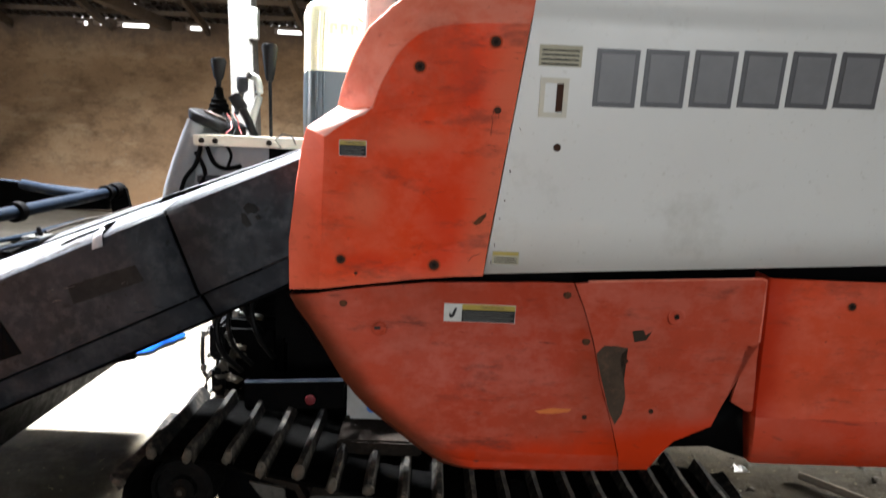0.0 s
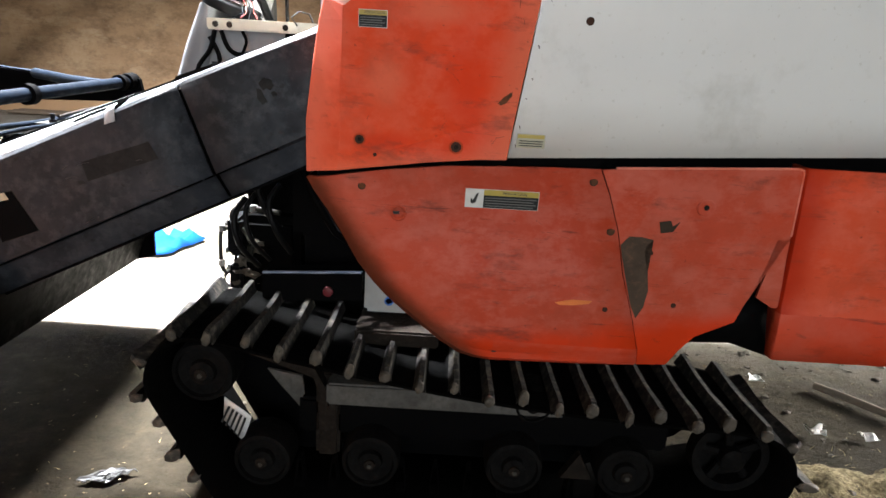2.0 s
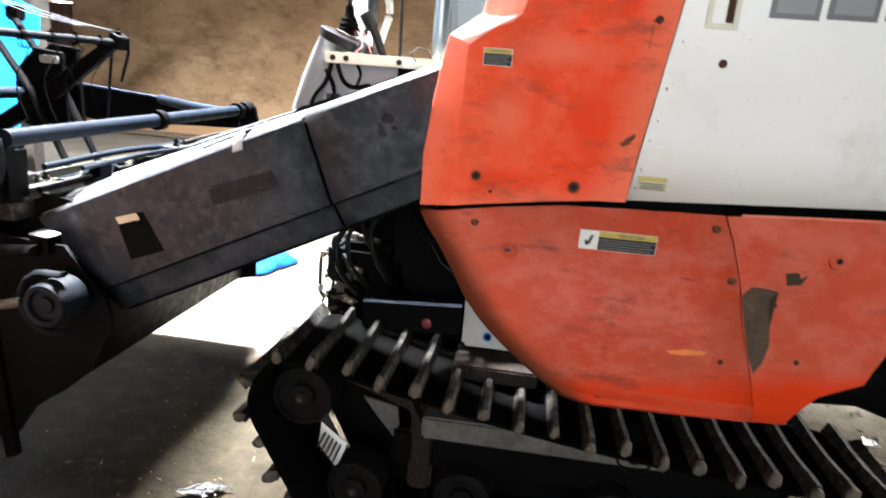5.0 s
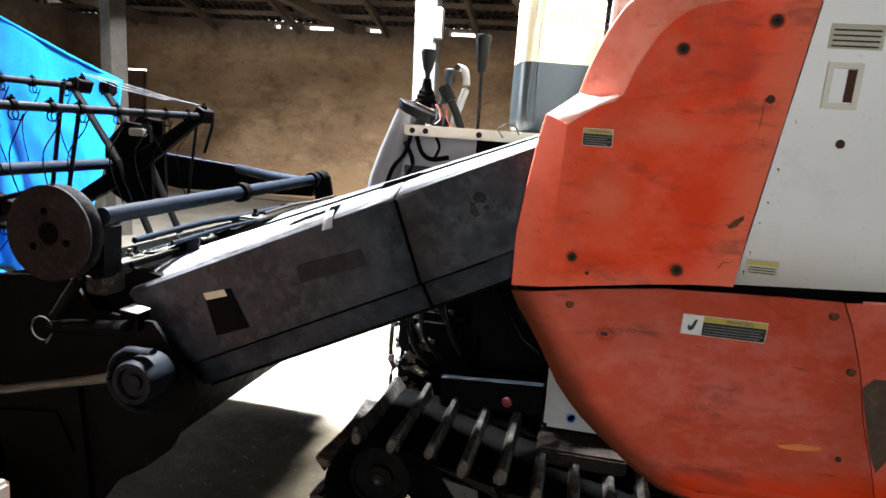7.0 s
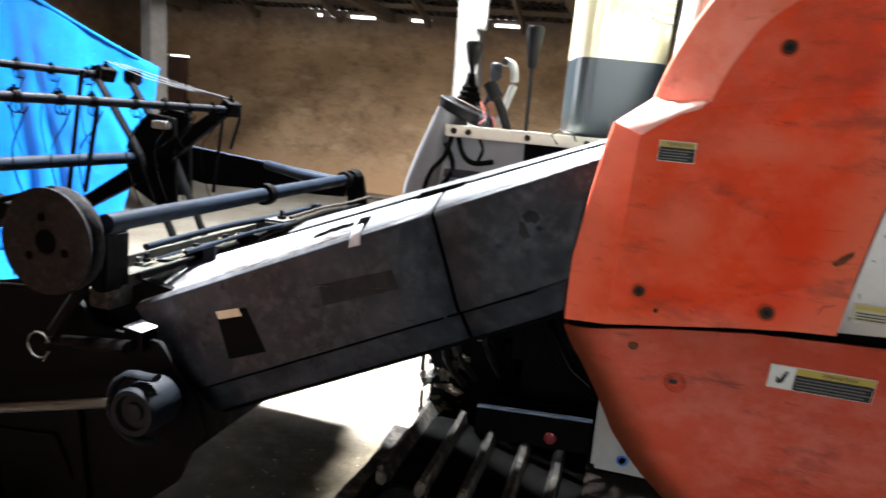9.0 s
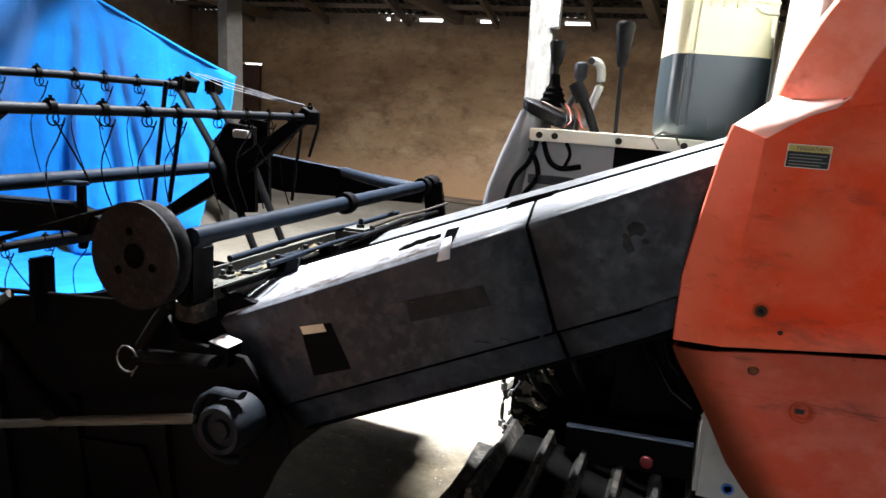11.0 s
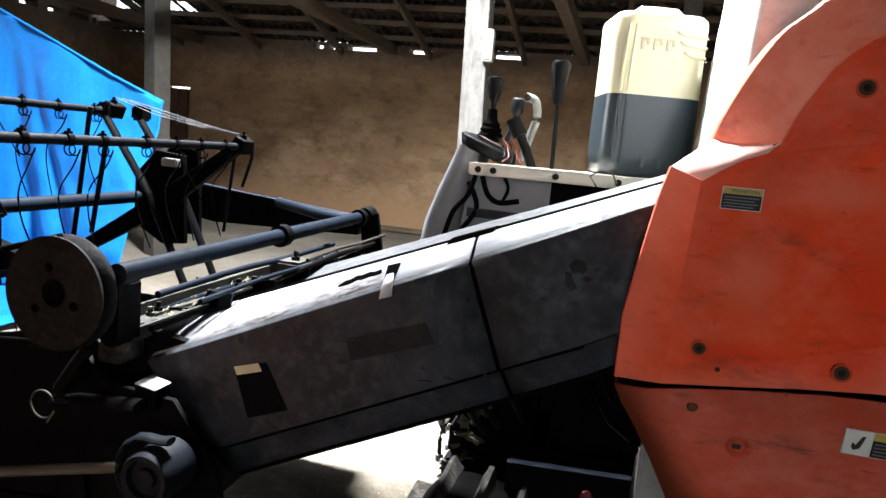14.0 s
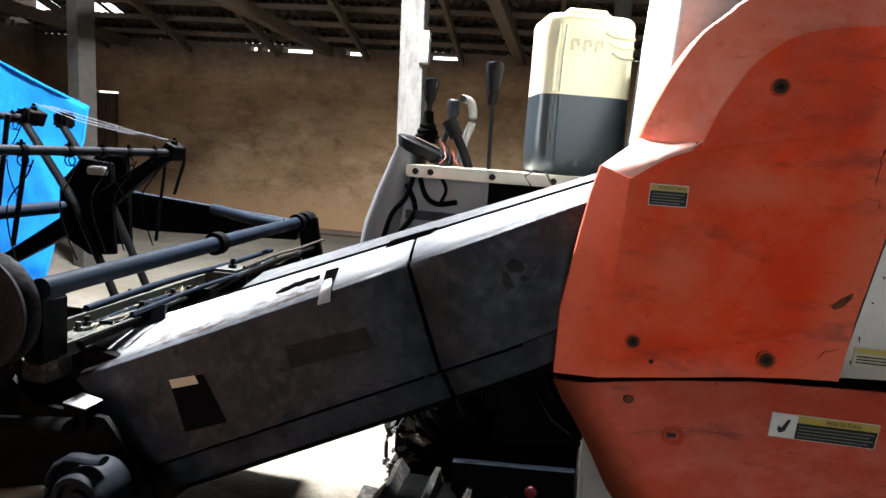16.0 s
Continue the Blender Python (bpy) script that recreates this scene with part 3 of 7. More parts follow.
def far_wall():
    bm = box(-14, -8.7, 11.7, 11.95, -0.02, 2.885)
    box(-8.7, -8.15, 11.7, 11.95, -0.02, 2.04, bm)
    box(-8.7, -8.15, 11.7, 11.95, 2.09, 2.885, bm)
    box(-8.15, 7, 11.7, 11.95, -0.02, 2.885, bm)
    gaps = ((-5.78, -5.6), (-5.52, -5.25), (-5.16, -4.64), (-4.07, -3.68), (-2.66, -2.22))
    edge = -14.0
    for a, b in gaps:
        box(edge, a, 11.7, 11.95, 2.885, 2.97, bm)
        edge = b
    box(edge, 7, 11.7, 11.95, 2.885, 2.97, bm)
    box(-14, 7, 11.7, 11.95, 2.97, 3.003, bm)
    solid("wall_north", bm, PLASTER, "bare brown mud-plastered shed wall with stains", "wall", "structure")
    bm = box(-10.0, -9.75, 5.3, 11.7, -0.02, 3.03)
    edge = 5.3
    for a, b in ((8.3, 9.2), (9.6, 9.95), (10.15, 10.5), (10.58, 11.02), (11.12, 11.2)):
        box(-10.0, -9.75, edge, a, 3.03, 3.12, bm)
        edge = b
    box(-10.0, -9.75, edge, 11.7, 3.03, 3.12, bm)
    box(-10.0, -9.75, 5.3, 11.7, 3.12, 5.2, bm)
    box(-10.0, -9.75, -4.0, 2.0, -0.02, 5.2, bm)
    box(-10.0, -9.75, 2.0, 5.3, 3.7, 5.2, bm)
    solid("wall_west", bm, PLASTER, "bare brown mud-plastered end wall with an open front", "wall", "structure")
    bm = box(7, 7.25, -4, 3.2, -0.02, 5.2)
    box(7, 7.25, 6.0, 11.7, -0.02, 5.2, bm)
    box(7, 7.25, 3.2, 6.0, 3.0, 5.2, bm)
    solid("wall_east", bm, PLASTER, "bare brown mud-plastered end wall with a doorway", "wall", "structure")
    bm = box(-14.25, -1.4, -4.25, -4, -0.02, 5.2)
    box(2.9, 7.25, -4.25, -4, -0.02, 5.2, bm)
    box(-1.4, 2.9, -4.25, -4, 2.9, 5.2, bm)
    solid("wall_south", bm, PLASTER, "bare plaster wall with a wide open doorway", "wall", "structure")


far_wall()


def outside():
    m, n, l, p = principled("overcast_daylight")
    p.inputs["Base Color"].default_value = (0.8, 0.8, 0.8, 1)
    p.inputs["Emission Color"].default_value, p.inputs["Emission Strength"].default_value = (0.95, 0.98, 1, 1), 2.5
    solid("backdrop", box(-14, 7, 13.4, 13.45, -0.02, 6), m, "pale overcast daylight outside the shed", "sky", "structure")


outside()


def roof_height(y):
    return 3.0 + 0.27 * (11.7 - y) if y > 3 else 3.0 + 0.27 * 8.7 - 0.2 * (3 - y)


def roof():
    rng = random.Random(11)
    bm = bmesh.new()
    n = 330
    xs = [-14.2 + 21.4 * i / n for i in range(n + 1)]
    ys = [11.74 - 0.3 * i for i in range(60)]
    holes = {(rng.randrange(n), rng.randrange(1, 26)) for _ in range(34)}
    holes |= {(i, 3) for i in range(76, 88)} | {(i, 5) for i in range(60, 70)} | {(i, 1) for i in range(64, 71)} | {(i, 12) for i in range(172, 178)} | {(i, 3) for i in range(96, 104) if i % 5}
    holes |= {(54, 2), (54, 3), (55, 2), (57, 1), (75, 3), (76, 3), (77, 3)}
    grid = [[bm.verts.new((x, y, roof_height(y) + 0.018 * (i % 2) + 0.02 * noise.noise((x, y, 0)))) for i, x in enumerate(xs)] for y in ys]
    for j in range(len(ys) - 1):
        for i in range(n):
            x, y = (xs[i] + xs[i + 1]) / 2, (ys[j] + ys[j + 1]) / 2
            if x < -10.02 or (i, j) in holes or (-2.2 < x < -1.3 and 3.45 < y < 4.35):
                continue
            bm.faces.new((grid[j][i], grid[j][i + 1], grid[j + 1][i + 1], grid[j + 1][i]))
    solid("roof", bm, SHEET, "dark rusted corrugated roof sheets with small holes", "roof", "structure", smooth=4)
    # rafters rise with the sheets, purlins run along the shed, tie beams lie level
    for k in range(11):
        x = -9.9 + 1.55 * k
        bm = bmesh.new()
        loft([[(x + a, y, roof_height(y) - d) for a, d in ((-0.03, 0.09), (0.03, 0.09), (0.03, 0.2), (-0.03, 0.2))] for y in (11.7, 3.0)], bm, True)
        solid("rafter", bm, BEAM, "old brown timber rafter under the roof sheets", "roof beam", group="rafters")
    for k in range(17):
        y = 11.3 - 0.5 * k
        z = roof_height(y)
        solid("purlin", box(-10, 7, y - 0.03, y + 0.03, z - 0.09, z - 0.02), BEAM, "thin old timber purlin carrying the roof sheets", "roof beam", group="purlins")
    for x, x2 in ((-4.35, -4.35), (-1.22, -1.22), (2.0, 2.0), (-8.0, -8.0)):
        bm = loft([[(x + a, y, z + d) for a, d in ((-0.07, -0.08), (0.07, -0.08), (0.07, 0.08), (-0.07, 0.08))] for y, z in ((11.7, 2.93), (2.0, 3.02))], close=True)
        bmesh.ops.holes_fill(bm, edges=bm.edges)
        solid("tie_beam", bm, BEAM, "heavy weathered level timber beam across the shed", "roof beam", group="tie beams", bevel=0.01)


roof()


def post(x, y, wx, wy, h, lean, material, label, turn=0):
    ct, st = math.cos(radians(turn)), math.sin(radians(turn))
    bm = bmesh.new()
    rows = []
    for i in range(7):
        z = h * i / 6 - 0.02
        k = lean * z
        rows.append([(x + k + (a * wx * ct - b * wy * st) / 2 + 0.006 * noise.noise((x, z * 2, a)), y + (a * wx * st + b * wy * ct) / 2, z) for a, b in ((-1, -1), (1, -1), (1, 1), (-1, 1))])
    loft(rows, bm, True)
    bm.faces.new([v for v in bm.verts if v.co.z > h - 0.03][:4])
    return solid("pillar", bm, material, label, "pillar", group="roof pillars", bevel=0.008)


post(-5.16, 6.985, 0.185, 0.185, 4.2, -0.03, CONCRETE, "grey concrete roof pillar behind the tarpaulin", -20)
post(-1.665, 6.5, 0.2, 0.2, 4.3, -0.03, WOOD, "weathered whitewashed timber roof pillar")
post(0.2, 9.3, 0.2, 0.2, 3.6, -0.03, WOOD, "weathered whitewashed timber pillar near the far wall")

# ---------------------------------------------------------------- the combine harvester
combine = thing("combine_harvester", "orange and white tracked combine harvester, dusty and worn", "combine harvester", (0.0, 2.8, 0.0))


def y_up(x, z):
    return 1.88 - 0.12 * (z - 1.07)


def y_low(x, z):
    return 1.90 + 0.2 * (0.95 - z)


def bolt(x, z, y, r, parent, washer=True, name="bolt"):
    bm = lathe([(r * 1.05, 0.0), (r, -0.0012), (r * 0.6, -0.001), (0.0, -0.0008)], (x, y, z), "y", 18)
    b = part(name, bm, RIVET, parent)
    if r > 0.0085:
        part("grime_ring", lathe([(r * 1.35, 0.0), (r * 1.3, -0.0005), (r * 1.0, -0.0005), (r * 1.0, 0.0)], (x, y, z), "y", 18), GRIME, b)
        part("bolt_head", lathe([(r * 0.55, -0.0006), (r * 0.5, -0.003), (r * 0.2, -0.0035), (r * 0.18, -0.002), (0.0, -0.002)], (x, y, z), "y", 6), DARKRUST, b)


def upper_panel():
    """Front upper side panel: flat face, front facet, arched rim and the ledge below the arch."""
    fold_b, fold_t = (-0.303, 1.022), (-0.289, 1.361)
    ledge = [fold_t, (-0.262, 1.381), (-0.235, 1.398), (-0.205, 1.410)]
    inner = [(-0.189, 1.427), (-0.182, 1.447), (-0.173, 1.474), (-0.156, 1.505), (-0.14, 1.533), (-0.119, 1.557), (-0.094, 1.577), (-0.068, 1.588), (-0.03, 1.596), (0.03, 1.601), (0.128, 1.604)]
    outer = [(-0.274, 1.932, 1.428), (-0.265, 1.917, 1.461), (-0.252, 1.902, 1.496), (-0.235, 1.888, 1.535), (-0.218, 1.878, 1.566), (-0.201, 1.871, 1.592), (-0.182, 1.866, 1.609), (-0.163, 1.863, 1.625), (-0.15, 1.861, 1.637), (-0.08, 1.853, 1.673), (0.157, 1.845, 1.712)]
    seam = [(0.061, 1.069), (0.0, 1.066), (-0.1, 1.055), (-0.19, 1.042)]
    right = [(0.128, 1.604), (0.1, 1.379)]
    crease = [(0.073, 1.166), (-0.017, 1.133), (-0.073, 1.114), (-0.139, 1.091), (-0.23, 1.06), (-0.3005, 1.03)]
    proud = lambda x, z: y_up(x, z) - 0.015
    bm = bmesh.new()
    seen = {}

    def vert(x, z, d=y_up):
        if (x, z) not in seen:
            seen[x, z] = bm.verts.new((x, d(x, z), z))
        return seen[x, z]
    upper = [crease[-1]] + ledge + inner[:-1] + right + crease[:-1]
    faces = [bm.faces.new([vert(x, z) for x, z in upper])]
    # below the crease the face swings out to the seam
    faces.append(bm.faces.new([vert(x, z) for x, z in crease] + [vert(*fold_b)] + [vert(x, z, proud) for x, z in seam[::-1]]))
    bmesh.ops.triangulate(bm, faces=faces)
    # rim band that falls back from the inner arc to the outer one, with a rounded edge and a return
    near = [Vector((x, y_up(x, z), z)) for x, z in inner]
    count = 60

    def evened(line):
        """The same line in even steps."""
        sums = [0.0]
        for a, b in zip(line, line[1:]):
            sums.append(sums[-1] + (b - a).length)
        out, k = [], 0
        for i in range(count + 1):
            s = sums[-1] * i / count
            while k < len(line) - 2 and sums[k + 1] < s:
                k += 1
            out.append(line[k].lerp(line[k + 1], (s - sums[k]) / (sums[k + 1] - sums[k])))
        return out
    rows = []
    for a, b in zip(evened(near), evened(eased(outer, 8))):
        out = (b - a).normalized()
        rows.append([a + Vector((0, -0.0015, 0)), a + out * 0.003 + Vector((0, -0.002, 0)), b, b + out * 0.003 + Vector((0, 0.004, 0)), b + out * 0.004 + Vector((0, 0.012, 0)), b + out * 0.004 + Vector((0, 0.1, 0))])
    rim_mesh = loft([[v + Vector((-0.001, 0.002, -0.007)) for v in rows[0]]] + rows)
    # front facet and its return
    fold = [(-0.3030, 1.022), (-0.2988, 1.124), (-0.2952, 1.210), (-0.2928, 1.268), (-0.2901, 1.334), (-0.2890, 1.361)]
    left = [(-0.378, 1.922, 1.010), (-0.378, 1.915, 1.124), (-0.366, 1.905, 1.210), (-0.357, 1.898, 1.268), (-0.346, 1.890, 1.334), (-0.3350, 1.886, 1.3790)]
    facet = loft([[(x + 0.002, y_up(x, z) - 0.0006, z) for x, z in fold], [(x - 0.002, y_up(x, z) - 0.0002, z) for x, z in fold], left,
          [(x - 0.002, y + 0.006, z) for x, y, z in left], [(x + 0.012, y + 0.15, z) for x, y, z in left]])
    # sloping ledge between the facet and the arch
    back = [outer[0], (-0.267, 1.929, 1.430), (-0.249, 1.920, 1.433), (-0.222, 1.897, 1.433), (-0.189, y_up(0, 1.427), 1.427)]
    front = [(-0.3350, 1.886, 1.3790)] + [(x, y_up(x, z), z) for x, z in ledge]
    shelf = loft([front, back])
    bmesh.ops.remove_doubles(bm, verts=bm.verts, dist=0.0006)
    bmesh.ops.dissolve_degenerate(bm, edges=bm.edges, dist=0.0003)
    p = part("front_side_panel", bm, ORANGE, combine, "faded orange plastic panel with an arched rim", thick=0.006, smooth="flat", each=True)
    part("ledge", shelf, ORANGE_PALE, p, "sloping ledge of the panel, coloured pale for the light on it", smooth=14, thick=0.004, each=True)
    part("front_facet", facet, ORANGE, p, "dusty folded front edge, coloured paler for the light it catches", smooth="flat", thick=0.005, each=True)
    part("arched_rim", rim_mesh, ORANGE_DUSTY_LIT, p, "dusty arched rim of the orange panel", smooth=18, thick=0.005, each=True)
    for x, z, r in ((-0.255, 1.094, 0.0095), (-0.048, 1.09, 0.011), (-0.093, 1.511, 0.0105), (0.06, 1.566, 0.0105), (0.072, 1.43, 0.0075)):
        bolt(x, z, y_up(x, z) - (0.001 if z > 1.12 else 0.011 if x > -0.1 else 0.005), r, p)
    for x, z, r in ((-0.222, 1.062, 0.004), (-0.332, 1.165, 0.006)):
        bolt(x, z, y_up(x, z) - 0.001 + (0.03 if x < -0.3 else 0), r, p, name="stain")
    part("smear", slab([(0.033, 1.186), (0.045, 1.2), (0.061, 1.211), (0.062, 1.203), (0.05, 1.187), (0.04, 1.182)], lambda a, b: y_up(a, b) - 0.001, 0.0008), SCRAPE, p, "brown grease smear", smooth="flat")
    label(p, -0.258, 1.355, 0.056, 0.032, y_up, "PERHATIAN")
    # hairline cracks and dried drips
    rng = random.Random(3)
    lines = [[(0.064, 1.43), (0.0615, 1.414), (0.061, 1.39), (0.06, 1.37)], [(0.075, 1.436), (0.074, 1.424), (0.0745, 1.41)], [(0.017, 1.076), (0.025, 1.095), (0.034, 1.113), (0.053, 1.12), (0.062, 1.131), (0.07, 1.139)],
             [(0.054, 1.356), (0.071, 1.357), (0.075, 1.338)], [(0.025, 1.52), (0.054, 1.507)], [(-0.24, 1.137), (-0.235, 1.148)]]
    for k, line in enumerate(lines):
        pts = []
        for (xa, za), (xb, zb) in zip(line, line[1:]):
            for q in range(4):
                x, z = xa + (xb - xa) * q / 4 + rng.uniform(-0.0016, 0.0016), za + (zb - za) * q / 4 + rng.uniform(-0.0016, 0.0016)
                pts.append((x, y_up(x, z) - 0.0004 - (0.007 if z < 1.12 else 0.002 if z < 1.15 else 0.0), z))
        part("crack", rod(pts, 0.0011 if k < 3 else 0.0005, sides=5, flat=0.5, r_end=0.0004), RIVET, p)
    line = [(-0.2 + 0.31 * q / 12, 1.412 + 0.043 * math.sin(1.5 * q / 12)) for q in range(13)]
    bm = loft([[(x, y_up(x, z) + 0.0004, z - 0.004), (x, y_up(x, z) - 0.001, z), (x, y_up(x, z) + 0.0004, z + 0.012)] for x, z in line])
    part("crease", bm, ORANGE, p, "faint moulded crease across the panel", smooth=40)
    # fine scratches and scuffs over the flat face
    for k in range(6):
        x, z = rng.uniform(-0.27, 0.07), rng.uniform(1.12, 1.55)
        l, a = rng.uniform(0.008, 0.045), rng.choice((-0.9, 0.3, 0.6, 1.6)) + rng.gauss(0, 0.3)
        ux, uz = math.cos(a) * l, math.sin(a) * l
        if x + ux > 0.07 or (z > 1.37 and x < -0.06) or z + uz > 1.57:
            continue
        pts = [(x + ux * q / 5, z + uz * q / 5 + 0.003 * noise.noise((k + 40, q * 0.7, 0.5))) for q in range(6)]
        part("scratch", rod([(px, y_up(px, pz) - 0.0002, pz) for px, pz in pts], rng.uniform(0.0003, 0.0007), sides=5, flat=0.5, r_end=0.0002), MUDSTAIN, p)
    return p


def seam_light_block():
    # unseen blockers that keep roof light from leaking through the seam
    part("seam_light_block", slab([(-0.36, 0.97), (0.28, 1.02), (0.28, 1.1), (-0.36, 1.05)], lambda a, b: 1.95, 0.01), BLACK, combine, "dark strip added behind the panel joint to stop light")
    part("panel_light_block", box(-0.26, 0.26, 1.9, 2.02, 1.15, 1.156), BLACK, combine, "dark plate added behind the panel to stop light")


def text_mesh(body, size):
    cu = bpy.data.curves.new("writing", "FONT")
    cu.body, cu.size = body, size
    cu.align_x, cu.align_y = "CENTER", "CENTER"
    ob = bpy.data.objects.new("writing", cu)
    scene.collection.objects.link(ob)
    dg = bpy.context.evaluated_depsgraph_get()
    me = bpy.data.meshes.new_from_object(ob.evaluated_get(dg))
    bpy.data.objects.remove(ob)
    bpy.data.curves.remove(cu)
    return me


def writing(parent, body, x, z, y, size, material, roll=0.0):
    me = text_mesh(body, size)
    me.name = "writing"
    me.materials.clear()
    me.materials.append(material)
    ob = new("writing", me)
    ob.parent = parent
    ob.matrix_parent_inverse = Matrix.Identity(4)
    ob.matrix_basis = pose(x, y, z, 90, roll, 0)
    return ob


def label(parent, x, z, w, h, depth, word="", picture=False, plain_bars=4, base=None):
    """A warning sticker: a yellow heading, grey text field with rows of small unreadable print."""
    x0 = x + (h * 0.95 if picture else 0)
    tilt = lambda a, b: depth(a, b) - 0.002
    s = part("warning_sticker", slab([(x - 0.001, z + 0.001), (x + w + 0.001, z + 0.001), (x + w + 0.001, z - h - 0.001), (x - 0.001, z - h - 0.001)], tilt, 0.0015), LABELWHITE, parent, "yellow and grey warning sticker")
    over = lambda a, b: depth(a, b) - 0.0032
    part("text_field", slab([(x0, z - h * 0.3), (x + w, z - h * 0.3), (x + w, z - h), (x0, z - h)], lambda a, b: depth(a, b) - 0.0026, 0.0008), LABELGREY, s)
    part("heading", slab([(x0, z), (x + w, z), (x + w, z - h * 0.3), (x0, z - h * 0.3)], over, 0.001), YELLOW, s)
    if word:
        writing(s, word, x0 + (w - (x0 - x)) * 0.56, z - h * 0.15, depth(x, z) - 0.0045, h * 0.24, BLACKINK)
    for k in range(plain_bars):
        zz = z - h * (0.42 + 0.145 * k)
        part("print_bar", slab([(x0 + 0.003, zz), (x + w - 0.004 - 0.006 * (k % 2), zz), (x + w - 0.004 - 0.006 * (k % 2), zz - h * 0.05), (x0 + 0.003, zz - h * 0.05)], over, 0.0008), PRINTGREY, s)
    if picture:
        part("pictogram_field", slab([(x, z), (x0 - 0.001, z), (x0 - 0.001, z - h), (x, z - h)], over, 0.001), LABELWHITE, s)
        top = lambda a, b: depth(a, b) - 0.0045
        cx, cz = x + h * 0.47, z - h * 0.5
        part("pictogram", slab([(cx - 0.008, cz + 0.001), (cx - 0.003, cz - 0.004), (cx + 0.004, cz + 0.012), (cx + 0.009, cz + 0.013), (cx + 0.003, cz - 0.009), (cx - 0.005, cz - 0.013), (cx - 0.009, cz - 0.008)], top, 0.0008), BLACKINK, s)
    return s


upper_panel()
seam_light_block()


def lower_panel():
    curve = [(-0.378, 0.998), (-0.362, 0.965), (-0.335, 0.925), (-0.302, 0.867), (-0.263, 0.791), (-0.227, 0.742), (-0.197, 0.708), (-0.156, 0.669), (-0.113, 0.632), (-0.06, 0.587), (-0.008, 0.552), (0.03, 0.541), (0.067, 0.536)]
    inner = [(-0.318, 1.008), (-0.305, 0.968), (-0.282, 0.93), (-0.25, 0.878), (-0.212, 0.81), (-0.18, 0.77), (-0.15, 0.738), (-0.112, 0.706), (-0.074, 0.676), (-0.03, 0.645), (0.015, 0.622), (0.045, 0.612), (0.075, 0.608)]
    top = [(0.268, 1.058), (0.17, 1.056), (0.068, 1.052), (-0.06, 1.046), (-0.19, 1.03), (-0.27, 1.017)]
    bm = bmesh.new()
    face = inner + [(0.3, 0.606), (0.428, 0.606), (0.398, 0.70), (0.357, 0.81), (0.329, 0.913), (0.296, 1.0)] + top
    vs = [bm.verts.new((x, y_low(x, z), z)) for x, z in face]
    bmesh.ops.triangulate(bm, faces=[bm.faces.new(vs)])
    bot_in, bot_out = [(0.075, 0.608), (0.3, 0.606), (0.428, 0.606)], [(0.067, 0.536), (0.3, 0.54), (0.44, 0.546)]
    mid = [((a[0] + b[0]) / 2, (a[1] + b[1]) / 2) for a, b in zip(inner + bot_in[1:], curve + bot_out[1:])]
    loft([[(x, y_low(x, z), z) for x, z in inner + bot_in[1:]], [(x * 0.75 + u * 0.25, y_low(x, z) + 0.0025, z * 0.75 + w * 0.25) for (x, z), (u, w) in zip(inner + bot_in[1:], curve + bot_out[1:])], [(x, y_low(x, z) + 0.009, z) for x, z in mid],
          [(x * 0.25 + u * 0.75, y_low(x, z) + 0.018, z * 0.25 + w * 0.75) for (x, z), (u, w) in zip(inner + bot_in[1:], curve + bot_out[1:])],
          [(x, y_low(x, z) + 0.03, z) for x, z in curve + bot_out[1:]], [(x + 0.006, y_low(x, z) + 0.1, z + 0.006) for x, z in curve + bot_out[1:]]], bm)
    bmesh.ops.remove_doubles(bm, verts=bm.verts, dist=0.0006)
    bm.normal_update()
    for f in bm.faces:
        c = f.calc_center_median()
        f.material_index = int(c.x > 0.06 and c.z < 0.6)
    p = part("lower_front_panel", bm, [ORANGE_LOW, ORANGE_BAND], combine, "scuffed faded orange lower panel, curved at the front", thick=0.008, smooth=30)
    label(p, -0.02, 0.998, 0.161, 0.042, y_low, "PERHATIAN", True)
    bm = lathe([(0.019, 0.0), (0.019, -0.003), (0.016, -0.005), (0.011, -0.003), (0.010, 0.0), (0.0, 0.001)], (-0.168, y_low(0, 0.932) - 0.001, 0.932), "y", 20)
    part("bolt_boss", bm, ORANGE_LOW, p, "moulded orange boss with a dark slot")
    part("slot", slab([(-0.18, 0.935), (-0.165, 0.936), (-0.165, 0.929), (-0.178, 0.928)], lambda a, b: y_low(a, b) - 0.005, 0.002), BLACKINK, p)
    part("hole", lathe([(0.012, 0.0), (0.008, -0.001), (0.0, -0.001)], (0.078, y_low(0, 0.582) + 0.01, 0.582), "y", 12), BLACKINK, p)
    for x, z, r in ((0.256, 1.03, 0.0075), (-0.25, 0.99, 0.007), (0.312, 0.916, 0.0075)):
        b = part("bolt", lathe([(r * 1.25, 0.0), (r * 1.2, -0.0006), (r, -0.0006)], (x, y_low(x, z) - 0.0005, z), "y", 16), MUDSTAIN, p)
        part("bolt_head", lathe([(r, 0.0), (r * 0.9, -0.003), (r * 0.4, -0.0036), (0.0, -0.003)], (x, y_low(x, z) - 0.0008, z), "y", 12), SCRAPE, b)
    bolt(0.332, 0.714, y_low(0, 0.714) - 0.001, 0.006, p, name="stain")
